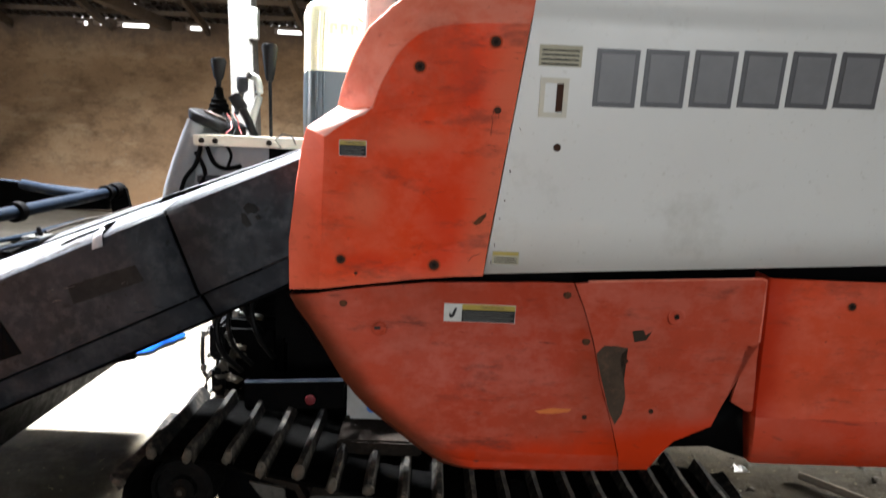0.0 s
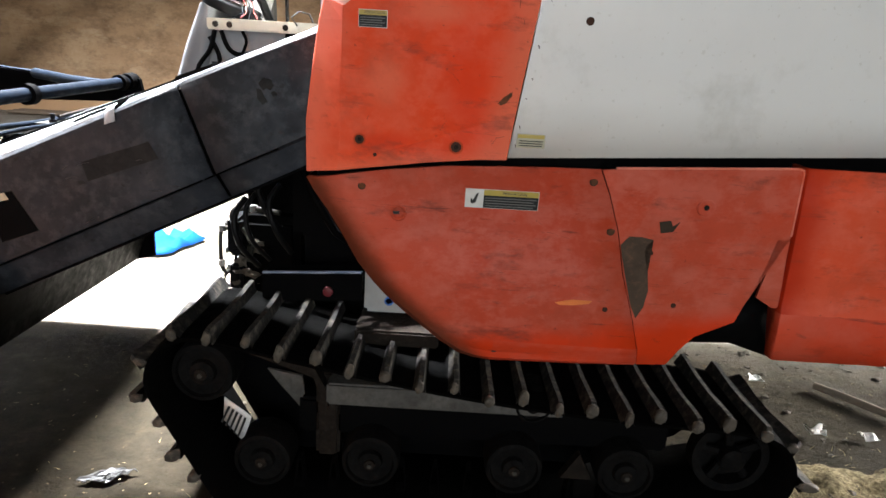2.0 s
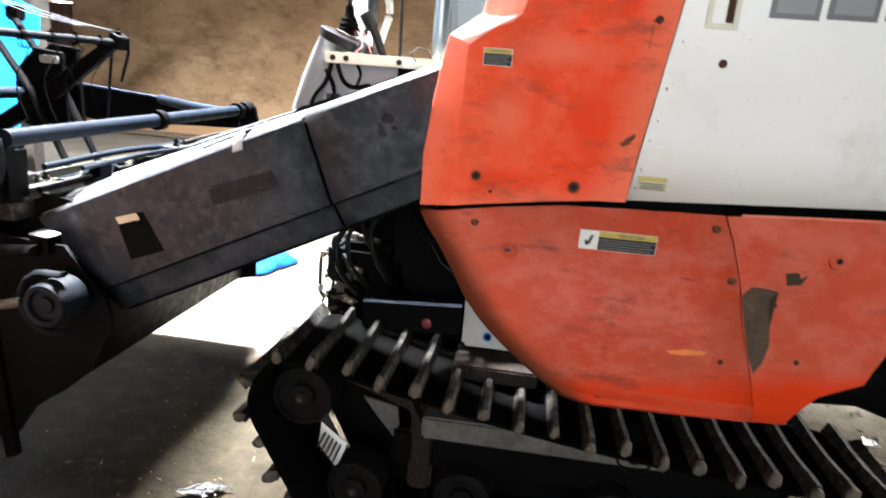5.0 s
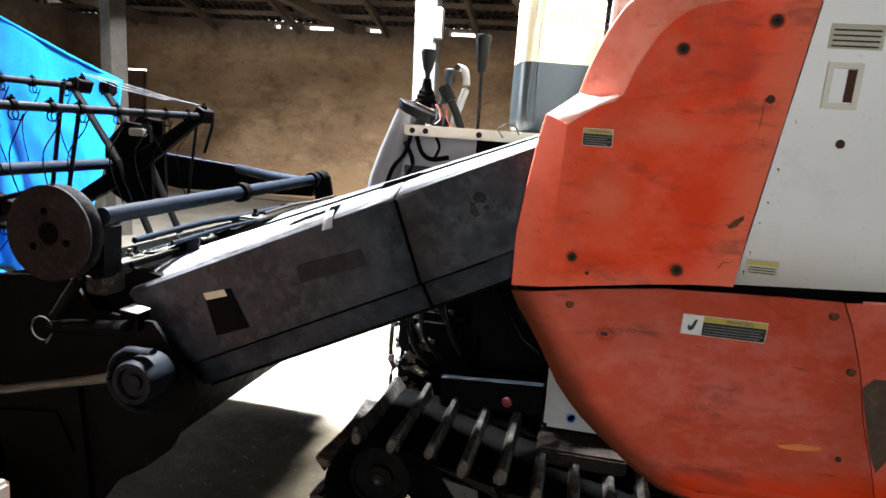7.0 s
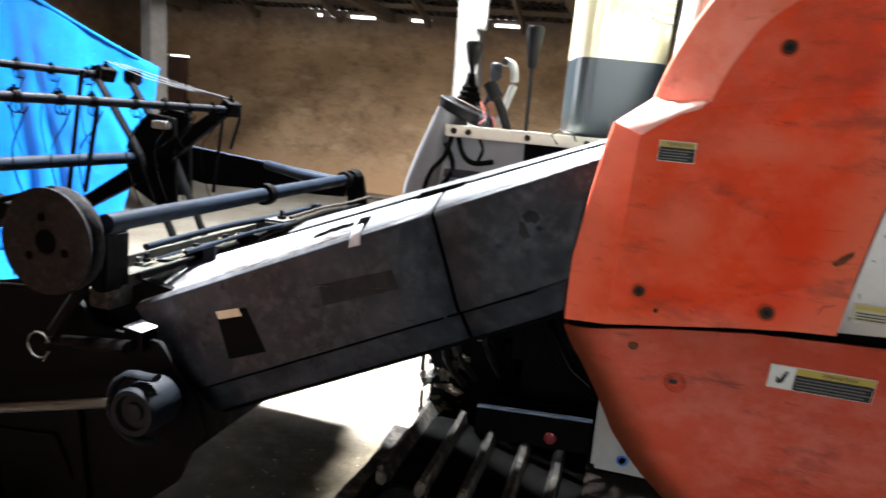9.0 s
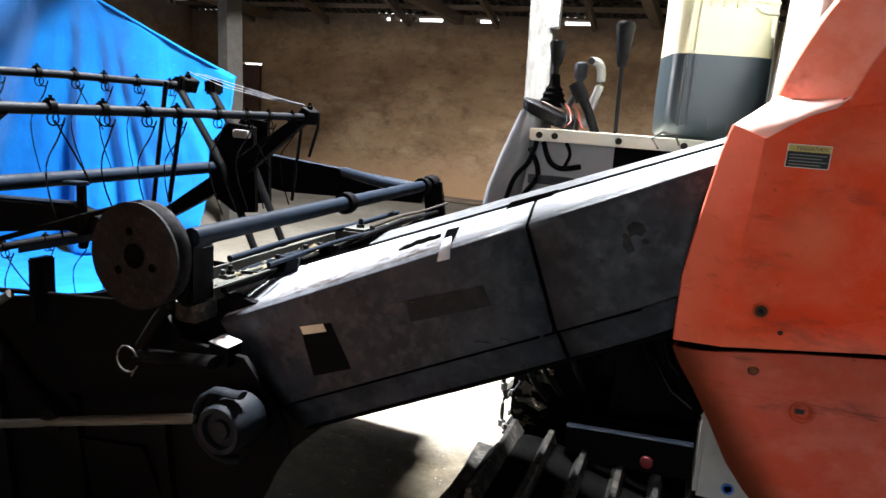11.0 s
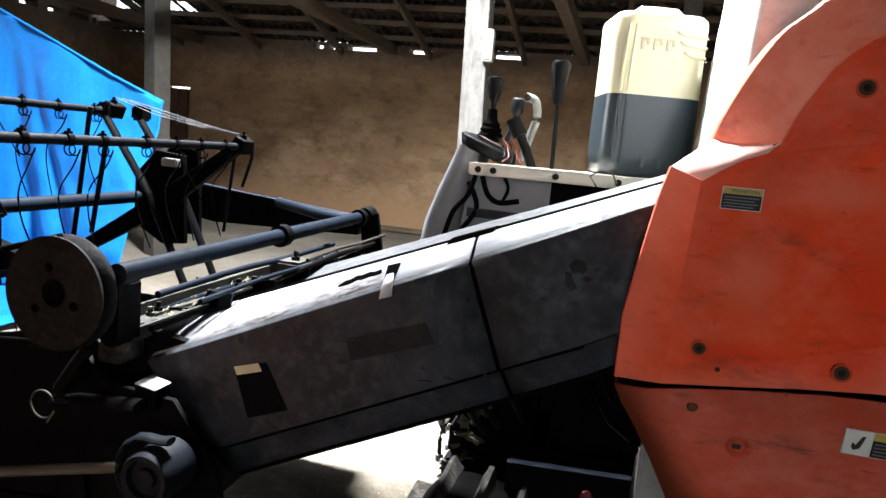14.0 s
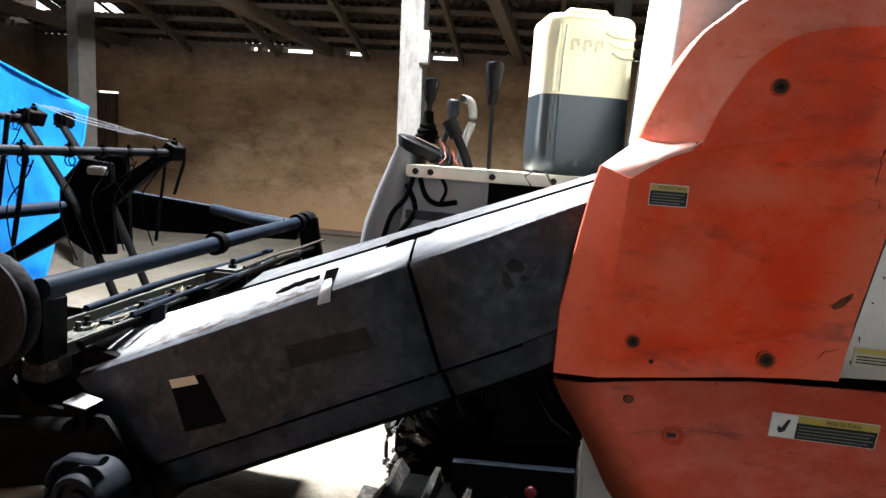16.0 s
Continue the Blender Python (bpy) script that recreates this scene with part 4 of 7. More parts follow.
    # hatch behind it, broken at its lower corner
    out = [(0.2712, 1.058), (0.35, 1.066), (0.5, 1.075), (0.694, 1.086), (0.701, 1.078), (0.7145, 0.945), (0.716, 0.926), (0.703, 0.919), (0.689, 0.921), (0.682, 0.865), (0.667, 0.778), (0.656, 0.745), (0.645, 0.70), (0.56, 0.653), (0.531, 0.612), (0.518, 0.553),
           (0.47, 0.549), (0.446, 0.547), (0.4305, 0.606), (0.4, 0.70), (0.3592, 0.81), (0.3312, 0.913), (0.2984, 1.0)]
    bm = bmesh.new()
    dent = lambda x, z: y_low(x, z) + (0.03 * max(0, (0.61 - z) / 0.06) if z < 0.61 else 0)
    slab(out, dent, 0.008, bm)
    h = part("side_hatch", bm, ORANGE_LOW, combine, "scuffed orange hatch panel with a torn lower corner")
    for x, z, r in ((0.512, 0.986, 0.011), (0.491, 0.736, 0.006), (0.412, 0.869, 0.005)):
        bolt(x, z, y_low(x, z) - 0.001, r, h)
    part("washer", lathe([(0.021, 0.0), (0.02, -0.003), (0.016, -0.004), (0.013, -0.002), (0.0, -0.001)], (0.512, y_low(0, 0.986) - 0.0005, 0.986), "y", 20), ORANGE_LOW, h)
    scrape = [(0.340, 0.885), (0.356, 0.907), (0.386, 0.907), (0.412, 0.902), (0.4, 0.888), (0.396, 0.874), (0.402, 0.852), (0.414, 0.820), (0.424, 0.772), (0.421, 0.726), (0.408, 0.695), (0.389, 0.732), (0.365, 0.803), (0.346, 0.862)]
    part("scrape_mark", slab(scrape, lambda a, b: y_low(a, b) - 0.0015, 0.001), SCRAPEMARK, h, "long dull brown scrape mark", smooth="flat")
    part("stain", slab([(0.416, 0.946), (0.441, 0.951), (0.448, 0.937), (0.462, 0.949), (0.451, 0.924), (0.424, 0.919)], lambda a, b: y_low(a, b) - 0.0015, 0.001), MUDSTAIN, h)
    part("rub_mark", slab([(0.210, 0.726), (0.250, 0.736), (0.298, 0.735), (0.292, 0.727), (0.252, 0.720), (0.220, 0.720)], lambda a, b: y_low(a, b) - 0.001, 0.0008), RUBBED, p, "bright orange rub mark")
    c = [(0.695, 0.915), (0.704, 0.914), (0.7165, 0.921), (0.72, 0.88), (0.738, 0.752), (0.733, 0.745), (0.722, 0.745), (0.68, 0.77), (0.682, 0.8), (0.689, 0.86)]
    part("broken_corner", slab(c, y_low, 0.008), ORANGE_LOW, combine, "broken orange corner piece below a crack")
    # pale rod for the highlight on the hatch edge beside the rear panel
    rim = [(0.3, 1.0635), (0.5, 1.0752), (0.69, 1.086), (0.699, 1.083), (0.7025, 1.075), (0.7085, 1.01), (0.716, 0.93)]
    part("hatch_rim", rod([(x, y_low(x, z) + 0.001, z) for x, z in rim], 0.0028, sides=8), ORANGE_DUSTY_LIT, h, "pale rod as the highlight on the hatch edge")
    # fine dark scratches, mostly level, and a few curved scuffs
    rng = random.Random(41)
    for k in range(11):
        x, z = (rng.uniform(-0.2, 0.27), rng.uniform(0.66, 1.03)) if k % 3 else (rng.uniform(0.42, 0.64), rng.uniform(0.72, 1.05))
        l, a, r = rng.uniform(0.012, 0.06), rng.gauss(-0.06, 0.35), rng.uniform(0.0003, 0.0008)
        if k % 3 and x + l > 0.27 or x + 0.6 * (z - 0.66) < -0.1:
            continue
        pts = [(x + l * q / 5, z + a * l * q / 5 + 0.0035 * noise.noise((k, q * 0.7, 0.5))) for q in range(6)]
        part("scratch", rod([(px, y_low(px, pz) - 0.0002, pz) for px, pz in pts], r, sides=5, flat=0.5, r_end=0.0002), MUDSTAIN, p if k % 3 else h)
    # rear panel, set slightly proud, with a rolled front edge and a lower skirt
    bm = bmesh.new()
    xs = lambda z: 0.70 + (1.095 - z) * 0.105
    zs = [1.088, 1.0, 0.9, 0.8, 0.742, 0.735, 0.68, 0.607]
    prof = lambda z: y_low(0, z) - 0.012 + (0.0 if z > 0.738 else -0.004)
    loft([[(xs(z) + 0.004, prof(z) + 0.08, z) for z in zs], [(xs(z), prof(z) + 0.012, z) for z in zs], [(xs(z) + 0.004, prof(z) + 0.002, z) for z in zs], [(xs(z) + 0.018, prof(z), z) for z in zs],
          [(xs(z) + 0.5, prof(z), z) for z in zs], [(1.75, prof(z), z) for z in zs]], bm)
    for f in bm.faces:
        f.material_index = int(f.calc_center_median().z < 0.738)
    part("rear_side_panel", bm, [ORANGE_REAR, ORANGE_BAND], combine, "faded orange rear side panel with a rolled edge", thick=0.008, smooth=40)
    for x, z in ((0.9, 1.03), (1.35, 1.03)):
        bolt(x, z, prof(z) - 0.001, 0.009, combine, name="panel_bolt")


lower_panel()


def white_panel():
    left = lambda z: 0.064 + (z - 1.07) * 0.125
    zs = [1.072, 1.2, 1.35, 1.5, 1.6, 1.625, 1.64, 1.66, 1.72, 1.78]
    dy = [0, 0, 0, 0, 0, 0.003, 0.012, 0.014, 0.02, 0.06]
    lift = lambda x, z: z + 0.06 * (x - 0.07) * max(0, (1.3 - z) / 0.23)
    bm = bmesh.new()
    cols = [left, lambda z: left(z) + 0.3, lambda z: 0.9, lambda z: 1.75]
    rows = [[(left(z) + 0.002, y_up(0, z) + d + 0.05, z) for z, d in zip(zs, dy)]]
    for c in cols:
        rows.append([(c(z), y_up(0, z) + d, lift(c(z), z)) for z, d in zip(zs, dy)])
    loft(rows, bm)
    p = part("white_side_panel", bm, WHITE, combine, "dusty white painted steel side panel", thick=0.006, smooth=30)
    rng = random.Random(12)
    for k in range(8):
        z = rng.uniform(1.1, 1.4)
        x = left(z) + rng.uniform(0.003, 0.016)
        part("grime_speck", slab([(x, z), (x + rng.uniform(0.002, 0.006), z - 0.002), (x + 0.003, z - rng.uniform(0.004, 0.012))], lambda a, b: y_up(a, b) - 0.0012, 0.001), RIVET, p)
    # brand lettering as plain letter-sized plates
    x0, x1 = 0.262, 0.868
    w = (x1 - x0) / 6
    for k in range(6):
        a = x0 + k * w + 0.006
        b = a + w - 0.012
        z0, z1 = 1.446 + 0.018 * k / 5, 1.562 + 0.014 * k / 5
        s = 0.01
        part("letter_shadow", slab([(a, z0), (b, z0), (b, z1), (a, z1)], lambda x, z: y_up(x, z) - 0.0015, 0.001), DARKLETTER, p)
        part("letter_block", slab([(a + s, z0 + s), (b - s, z0 + s), (b - s, z1 - s), (a + s, z1 - s)], lambda x, z: y_up(x, z) - 0.003, 0.001), GREYLETTER, p)
    # latch pocket, lock and labels
    bm = bmesh.new()
    for a, b, c, d in ((0.157, 0.167, 1.42, 1.5), (0.206, 0.216, 1.42, 1.5), (0.167, 0.206, 1.42, 1.43), (0.167, 0.206, 1.49, 1.5)):
        slab([(a, c), (b, c), (b, d), (a, d)], lambda x, z: y_up(x, z) - 0.004, 0.004, bm)
    part("latch_frame", bm, BEIGE, p, "beige plastic latch pocket frame")
    part("latch_recess", slab([(0.192, 1.432), (0.206, 1.432), (0.206, 1.489), (0.192, 1.489)], lambda x, z: y_up(x, z) - 0.0015, 0.001), RIVET, p)
    bolt(0.203, 1.358, y_up(0, 1.358) - 0.001, 0.008, p, name="lock")
    s = part("label", slab([(0.15, 1.523), (0.238, 1.523), (0.238, 1.565), (0.15, 1.565)], lambda x, z: y_up(x, z) - 0.002, 0.0015), LABELCREAM, p, "faded cream instruction label")
    for k in range(4):
        z = 1.556 - 0.009 * k
        part("print_bar", slab([(0.155, z), (0.232, z), (0.232, z - 0.003), (0.155, z - 0.003)], lambda x, z: y_up(x, z) - 0.003, 0.0008), LABELGREY, s)
    s = part("label", slab([(0.08, 1.096), (0.14, 1.096), (0.14, 1.126), (0.08, 1.126)], lambda x, z: y_up(x, z) - 0.002, 0.0015), LABELCREAM, p, "faded cream and yellow label")
    part("heading", slab([(0.082, 1.117), (0.138, 1.117), (0.138, 1.1245), (0.082, 1.1245)], lambda x, z: y_up(x, z) - 0.003, 0.0008), YELLOW, s)
    for k in range(3):
        z = 1.116 - 0.005 * k
        part("print_bar", slab([(0.085, z - 0.004), (0.135, z - 0.004), (0.135, z - 0.006), (0.085, z - 0.006)], lambda x, z: y_up(x, z) - 0.003, 0.0008), LABELGREY, s)
    # grain tank above and behind
    bm = bmesh.new()
    loft([[(-0.235, 2.0, 1.3), (-0.225, 2.74, 1.3), (1.75, 2.74, 1.3), (1.75, 2.0, 1.3)], [(-0.235, 2.0, 1.44), (-0.235, 2.74, 1.44), (1.75, 2.74, 1.44), (1.75, 2.0, 1.44)],
          [(-0.215, 2.0, 1.95), (-0.2, 2.74, 1.95), (1.75, 2.74, 1.95), (1.75, 2.0, 1.95)], [(-0.1, 2.1, 2.05), (-0.1, 2.7, 2.05), (1.7, 2.7, 2.05), (1.7, 2.1, 2.05)]], bm, True)
    bmesh.ops.holes_fill(bm, edges=bm.edges)
    part("grain_tank", bm, TANK, combine, "dusty off-white painted grain tank", bevel=0.012)
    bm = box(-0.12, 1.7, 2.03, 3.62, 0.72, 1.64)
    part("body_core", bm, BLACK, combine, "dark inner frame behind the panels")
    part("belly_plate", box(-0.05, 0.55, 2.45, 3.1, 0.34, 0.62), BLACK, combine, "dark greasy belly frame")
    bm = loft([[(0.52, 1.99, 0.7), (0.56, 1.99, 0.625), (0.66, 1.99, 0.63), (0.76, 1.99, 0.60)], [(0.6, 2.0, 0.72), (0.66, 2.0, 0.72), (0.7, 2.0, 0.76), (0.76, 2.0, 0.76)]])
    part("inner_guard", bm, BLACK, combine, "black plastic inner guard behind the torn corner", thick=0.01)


white_panel()


# ---------------------------------------------------------------- crawler
def crawler(dy, far=False, dx=0.0):
    circles = [(x + dx, z, r) for x, z, r in ((-0.69, 0.42, 0.125), (-0.54, 0.16, 0.13), (0.481, 0.16, 0.13), (0.785, 0.238, 0.125))]
    pts = [(cx + r * math.cos(2 * math.pi * k / 48), cz + r * math.sin(2 * math.pi * k / 48)) for cx, cz, r in circles for k in range(48)]
    pts = sorted(set(pts))
    cross = lambda o, a, b: (a[0] - o[0]) * (b[1] - o[1]) - (a[1] - o[1]) * (b[0] - o[0])
    hull = []
    for seq in (pts, pts[::-1]):
        h = []
        for p in seq:
            while len(h) > 1 and cross(h[-2], h[-1], p) <= 0:
                h.pop()
            h.append(p)
        hull += h[:-1]
    # even steps along the loop, with the upper run sagging between the wheels
    closed = [Vector((x, 0, z)) for x, z in hull] + [Vector((hull[0][0], 0, hull[0][1]))]
    total = sum((b - a).length for a, b in zip(closed, closed[1:]))
    count = round(total / 0.09)

    def at(s):
        s %= total
        for a, b in zip(closed, closed[1:]):
            if s <= (b - a).length:
                p, d = a + (b - a) * (s / (b - a).length), (b - a).normalized()
                break
            s -= (b - a).length
        if p.z > 0.34 and -0.62 < p.x < 0.75:
            p = p - Vector((0, 0, 0.035 * math.sin(math.pi * (p.x + 0.62) / 1.37)))
        return p, d

    belt = bmesh.new()
    n = count * 4
    rows = []
    for k in range(n + 1):
        p, d = at(total * k / n)
        out = Vector((d.z, 0, -d.x))
        rows.append([(q.x, y + dy, q.z) for q, y in ((p - out * 0.012, 2.02), (p + out * 0.004, 2.005), (p + out * 0.008, 2.04), (p + out * 0.008, 2.36), (p + out * 0.004, 2.395), (p - out * 0.012, 2.38))])
    loft(rows, belt, True)
    track = part("crawler_track", belt, RUBBER, combine, "muddy black rubber crawler track" + (", sunlit at its front" if far else ""))
    # one lug and one mud-caked lug end, shared by all
    bm = bmesh.new()
    loft([[(-0.018, y, -0.002), (-0.011, y, h * 0.5), (-0.0065, y, h), (0.0065, y, h), (0.011, y, h * 0.5), (0.018, y, -0.002)] for y, h in ((-0.205, 0.024), (-0.196, 0.036), (-0.15, 0.035), (-0.05, 0.028), (0.05, 0.028), (0.15, 0.035), (0.196, 0.036), (0.205, 0.024))], bm)
    bmesh.ops.holes_fill(bm, edges=bm.edges)
    lug_mesh = mesh_of("lug", bm, LUGMUD)
    bm = bmesh.new()
    bmesh.ops.create_icosphere(bm, subdivisions=2, radius=1.0)
    for v in bm.verts:
        v.co = Vector((v.co.x * 0.0145, -0.204 + v.co.y * 0.011, 0.014 + v.co.z * 0.024)) * (1 + 0.05 * noise.noise(v.co * 3.0)) + Vector((0.004 * noise.noise(v.co * 2.1), 0, 0.006 * noise.noise(v.co * 1.7)))
    tip_mesh = mesh_of("mud_tip", bm, TIPMUD, True)
    rng = random.Random(8)
    for k in range(count):
        p, d = at(total * (k + 0.35) / count)
        out = Vector((d.z, 0, -d.x))
        m = Matrix(((d.x, 0, out.x, p.x + out.x * 0.006), (0, 1, 0, 2.2 + dy + (0.014 if k % 2 else -0.012)), (d.z, 0, out.z, p.z + out.z * 0.006), (0, 0, 0, 1)))
        ob = new("lug", lug_mesh)
        ob.parent, ob.matrix_basis = track, m
        ob.matrix_parent_inverse = Matrix.Identity(4)
        if not far and not (out.z < -0.5 and k % 3):
            tip = new("mud_tip", tip_mesh)
            tip.parent = track
            tip.matrix_parent_inverse = Matrix.Identity(4)
            tip.matrix_basis = m @ Matrix.Diagonal((rng.uniform(0.7, 1.2), rng.uniform(0.97, 1.02), rng.uniform(0.6, 1.2), 1))
    return track


def wheels(track, dy, dx=0.0):
    def wheel(name, x, z, r, lab):
        bm = lathe([(r, 0.1), (r, 0.02), (r * 0.95, 0.0), (r * 0.82, -0.004), (r * 0.78, 0.008), (r * 0.42, 0.012), (r * 0.38, -0.004), (r * 0.16, -0.01), (0, -0.01)], (x, 2.1 + dy, z), "y", 32)
        w = part(name, bm, WHEEL, track, lab)
        part("hub", lathe([(r * 0.2, 0), (r * 0.18, -0.006), (r * 0.08, -0.008), (0, -0.006)], (x, 2.09 + dy, z), "y", 16), RUSTDUST, track, "dusty rusted wheel hub")
        part("hub_bolt", lathe([(r * 0.085, 0), (r * 0.08, -0.005), (0, -0.005)], (x, 2.083 + dy, z), "y", 6), DULLROD, track)
        return w
    for x, z in ((-0.54, 0.142), (-0.234, 0.157), (0.174, 0.162), (0.49, 0.165)):
        wheel("road_wheel", x, z, 0.083, "black rubber-rimmed road wheel")
    wheel("drive_sprocket", -0.70 + dx, 0.405, 0.088, "rusty drive sprocket")
    wheel("carrier_roller", 0.211, 0.362, 0.052, "small carrier roller")
    # open spoked idler at the rear
    bm = lathe([(0.108, 0.05), (0.108, 0.0), (0.085, 0.0), (0.085, 0.05), (0.108, 0.05)], (0.775, 2.1 + dy, 0.24), "y", 32)
    for k in range(5):
        a = 2 * math.pi * k / 5 + 0.4
        rod([(0.775 + 0.02 * math.cos(a), 2.12 + dy, 0.24 + 0.02 * math.sin(a)), (0.775 + 0.09 * math.cos(a), 2.12 + dy, 0.24 + 0.09 * math.sin(a))], 0.013, bm, 6)
    lathe([(0.034, 0.04), (0.034, -0.02), (0.02, -0.03), (0, -0.03)], (0.775, 2.1 + dy, 0.24), "y", 20, bm)
    part("rear_idler", bm, WHEEL, track, "black spoked rear idler wheel")
    bm = box(-0.36, 0.30, 2.1 + dy, 2.22 + dy, 0.33, 0.395, bevel=0.006)
    part("track_beam", bm, DIRTYCREAM, track, "dusty pale steel track beam")
    bm = loft([[(-0.60, y, 0.47), (-0.40, y, 0.40), (-0.36, y, 0.30), (-0.36, y, 0.36), (-0.42, y, 0.47)] for y in (2.12 + dy, 2.2 + dy)], close=True)
    bmesh.ops.holes_fill(bm, edges=bm.edges)
    part("worn_gusset", slab([(-0.545, 0.385), (-0.445, 0.368), (-0.43, 0.25), (-0.455, 0.275), (-0.515, 0.345)], lambda a, b: 2.19 + dy, 0.01), DIRTYCREAM, track, "pale worn gusset plate")
    part("sprocket_bracket", bm, RUSTDUST, track, "dark rusty bracket plate")
    part("frame_leg", box(-0.40, -0.33, 2.16 + dy, 2.27 + dy, 0.13, 0.4, bevel=0.01), RUSTDUST, track, "dark mud-caked frame leg")
    bm = loft([[(0.31, y, 0.13), (0.36, y, 0.21), (0.40, y, 0.13)] for y in (2.12 + dy, 2.15 + dy)], close=True)
    bmesh.ops.holes_fill(bm, edges=bm.edges)
    part("frame_gusset", bm, RUSTDUST, track, "rusty triangular gusset")
    for x in [-0.44 + 0.098 * k for k in range(11)]:
        part("guide_stud", loft([[(x - 0.014, y, 0.05), (x - 0.006, y, 0.135), (x + 0.006, y, 0.135), (x + 0.014, y, 0.05)] for y in (2.12 + dy, 2.17 + dy)], close=True), WHEEL, track)
    inner = [(-0.76, 0.4), (-0.70, 0.48), (-0.55, 0.49), (0.0, 0.42), (0.72, 0.33), (0.8, 0.25), (0.7, 0.16), (0.4, 0.025), (-0.5, 0.025), (-0.6, 0.1)]
    part("inner_frame_plate", slab(inner, lambda a, b: 2.34 + dy, 0.012), BLACK, track, "black frame plate inside the track")
    part("lower_frame_rail", box(-0.45, 0.62, 2.17 + dy, 2.25 + dy, 0.2, 0.31, bevel=0.01), BLACK, track)


near_track = crawler(0.0)
wheels(near_track, 0.0)
far_track = crawler(1.05, True, -0.09)
wheels(far_track, 1.05, -0.09)


# ---------------------------------------------------------------- feeder housing
def feeder():
    e = lambda x: 0.887 + (x + 1.309) * (1.319 - 0.887) / (1.309 - 0.346)      # upper near edge
    low = lambda x: 0.698 + (x + 1.046) * (1.021 - 0.698) / (1.046 - 0.379)    # lower edge
    seam = lambda z: -0.651 + (1.173 - z) * (0.651 - 0.538) / (1.173 - 0.92)
    z2 = lambda x: 0.916 + 0.4024 * (x + 1.398)                                # lip line along the top
    z3 = lambda x: 1.155 + 0.389 * (x + 0.855)                                 # crest of the far strip
    yn = 1.9
    bend = lambda x: 0.045 * min(1.0, max(0.0, (x + 0.52) / 0.16))             # it runs in behind the side panel

    def side(x0t, x0b, x1t, x1b, bm):
        """Side wall from its upper edge, over the crease, to its lower edge."""
        rows = []
        for i in range(7):
            t = i / 6
            xt, xb = x0t + (x1t - x0t) * t, x0b + (x1b - x0b) * t
            zt, zb = e(xt), low(xb)
            xc, zc = xb + (xt - xb) * 0.24, zb + (zt - zb) * 0.24
            yn = 1.9 + bend(xt)
            rows.append([(xt, yn + 0.014, zt + 0.004), (xt, yn + 0.003, zt - 0.004), (xt + (xb - xt) * 0.06, yn, zt + (zb - zt) * 0.06), (xc, yn, zc), (xc + (xb - xc) * 0.12, yn + 0.016, zc + (zb - zc) * 0.12), (xb, yn + 0.04, zb), (xb, yn + 0.12, zb)])
        loft(rows, bm)
        return bm

    def top(x0, x1, bm):
        rows = []
        for i in range(7):
            x = x0 + (x1 - x0) * i / 6
            z = e(x) + 0.004
            rows.append([(x, yn + bend(x) + 0.014, z), (x - 0.02, 2.03, (z + z2(x - 0.04)) / 2 + 0.004), (x - 0.04, 2.15, z2(x - 0.04))])
        loft(rows, bm)
        return bm

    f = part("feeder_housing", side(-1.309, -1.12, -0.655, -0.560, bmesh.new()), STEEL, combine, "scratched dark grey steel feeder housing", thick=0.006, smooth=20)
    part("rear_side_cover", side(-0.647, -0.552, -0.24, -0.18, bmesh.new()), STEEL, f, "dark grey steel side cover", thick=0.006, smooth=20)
    part("top_cover", top(-1.309, -0.655, bmesh.new()), STEEL_TOP, f, "worn grey steel top cover, coloured bright for light from above", thick=0.006, smooth=20)
    part("rear_top_cover", top(-0.647, -0.24, bmesh.new()), STEEL_TOP, f, "worn grey steel top cover, coloured bright for light from above", thick=0.006, smooth=20)
    # dark seam band behind the joint, raised lip and flat strip on the far side
    part("seam_band", slab([(-0.665, e(-0.66) - 0.01), (-0.635, e(-0.64) - 0.01), (-0.57, 1.0), (-0.6, 0.99)], lambda x, z: yn + 0.008, 0.02), HOLLOW, f)
    part("seam_band", slab([(-0.6, 0.992), (-0.57, 1.002), (-0.548, 0.942), (-0.574, 0.93)], lambda x, z: yn + 0.045, 0.02), HOLLOW, f)
    # strip's far edge runs on out of sight to shade the track belt
    bm = bmesh.new()
    loft([[(x, 2.153, z2(x) - 0.004), (x, 2.153, z2(x) + 0.0005), (x, 2.17, z2(x) + 0.002), (x, 2.3, z3(x)), (x, 2.36, z3(x) - 0.012), (x, 2.46, z3(x) - 0.07)] for x in (-1.1, -1.0, -0.7, -0.4, -0.2)], bm)
    part("inner_top_strip", bm, STRIPGREY, f, "grey flat top strip along the housing", thick=0.005)
    part("rubber_edging", rod([(x, 2.15, z2(x) + 0.003) for x in (-1.25, -1.0, -0.7, -0.4, -0.2)], 0.0025, sides=6), BLACK, f)
    part("far_side", slab([(-1.32, e(-1.32)), (-0.2, e(-0.2)), (-0.2, low(-0.2)), (-1.05, low(-1.05))], lambda x, z: 2.37, 0.006), BLACK, f)
    bm = bmesh.new()
    loft([[(x, 1.93, low(x)), (x, 2.37, low(x))] for x in (-1.1, -0.6, -0.2)], bm)
    part("floor_plate", bm, BLACK, f, thick=0.006)
    # latch notch at the joint
    part("joint_notch", slab([(-0.75, z2(-0.75) - 0.004), (-0.655, z2(-0.655) - 0.006), (-0.65, z2(-0.65) + 0.007), (-0.74, z2(-0.74) + 0.009)], lambda x, z: 2.12, 0.05), BLACK, f)
    # scuffs, ripped hole, cut slot and bent flap in the top cover
    def height(x, y):
        s = (y - 1.914) / 0.236
        q = x + 0.04 * s
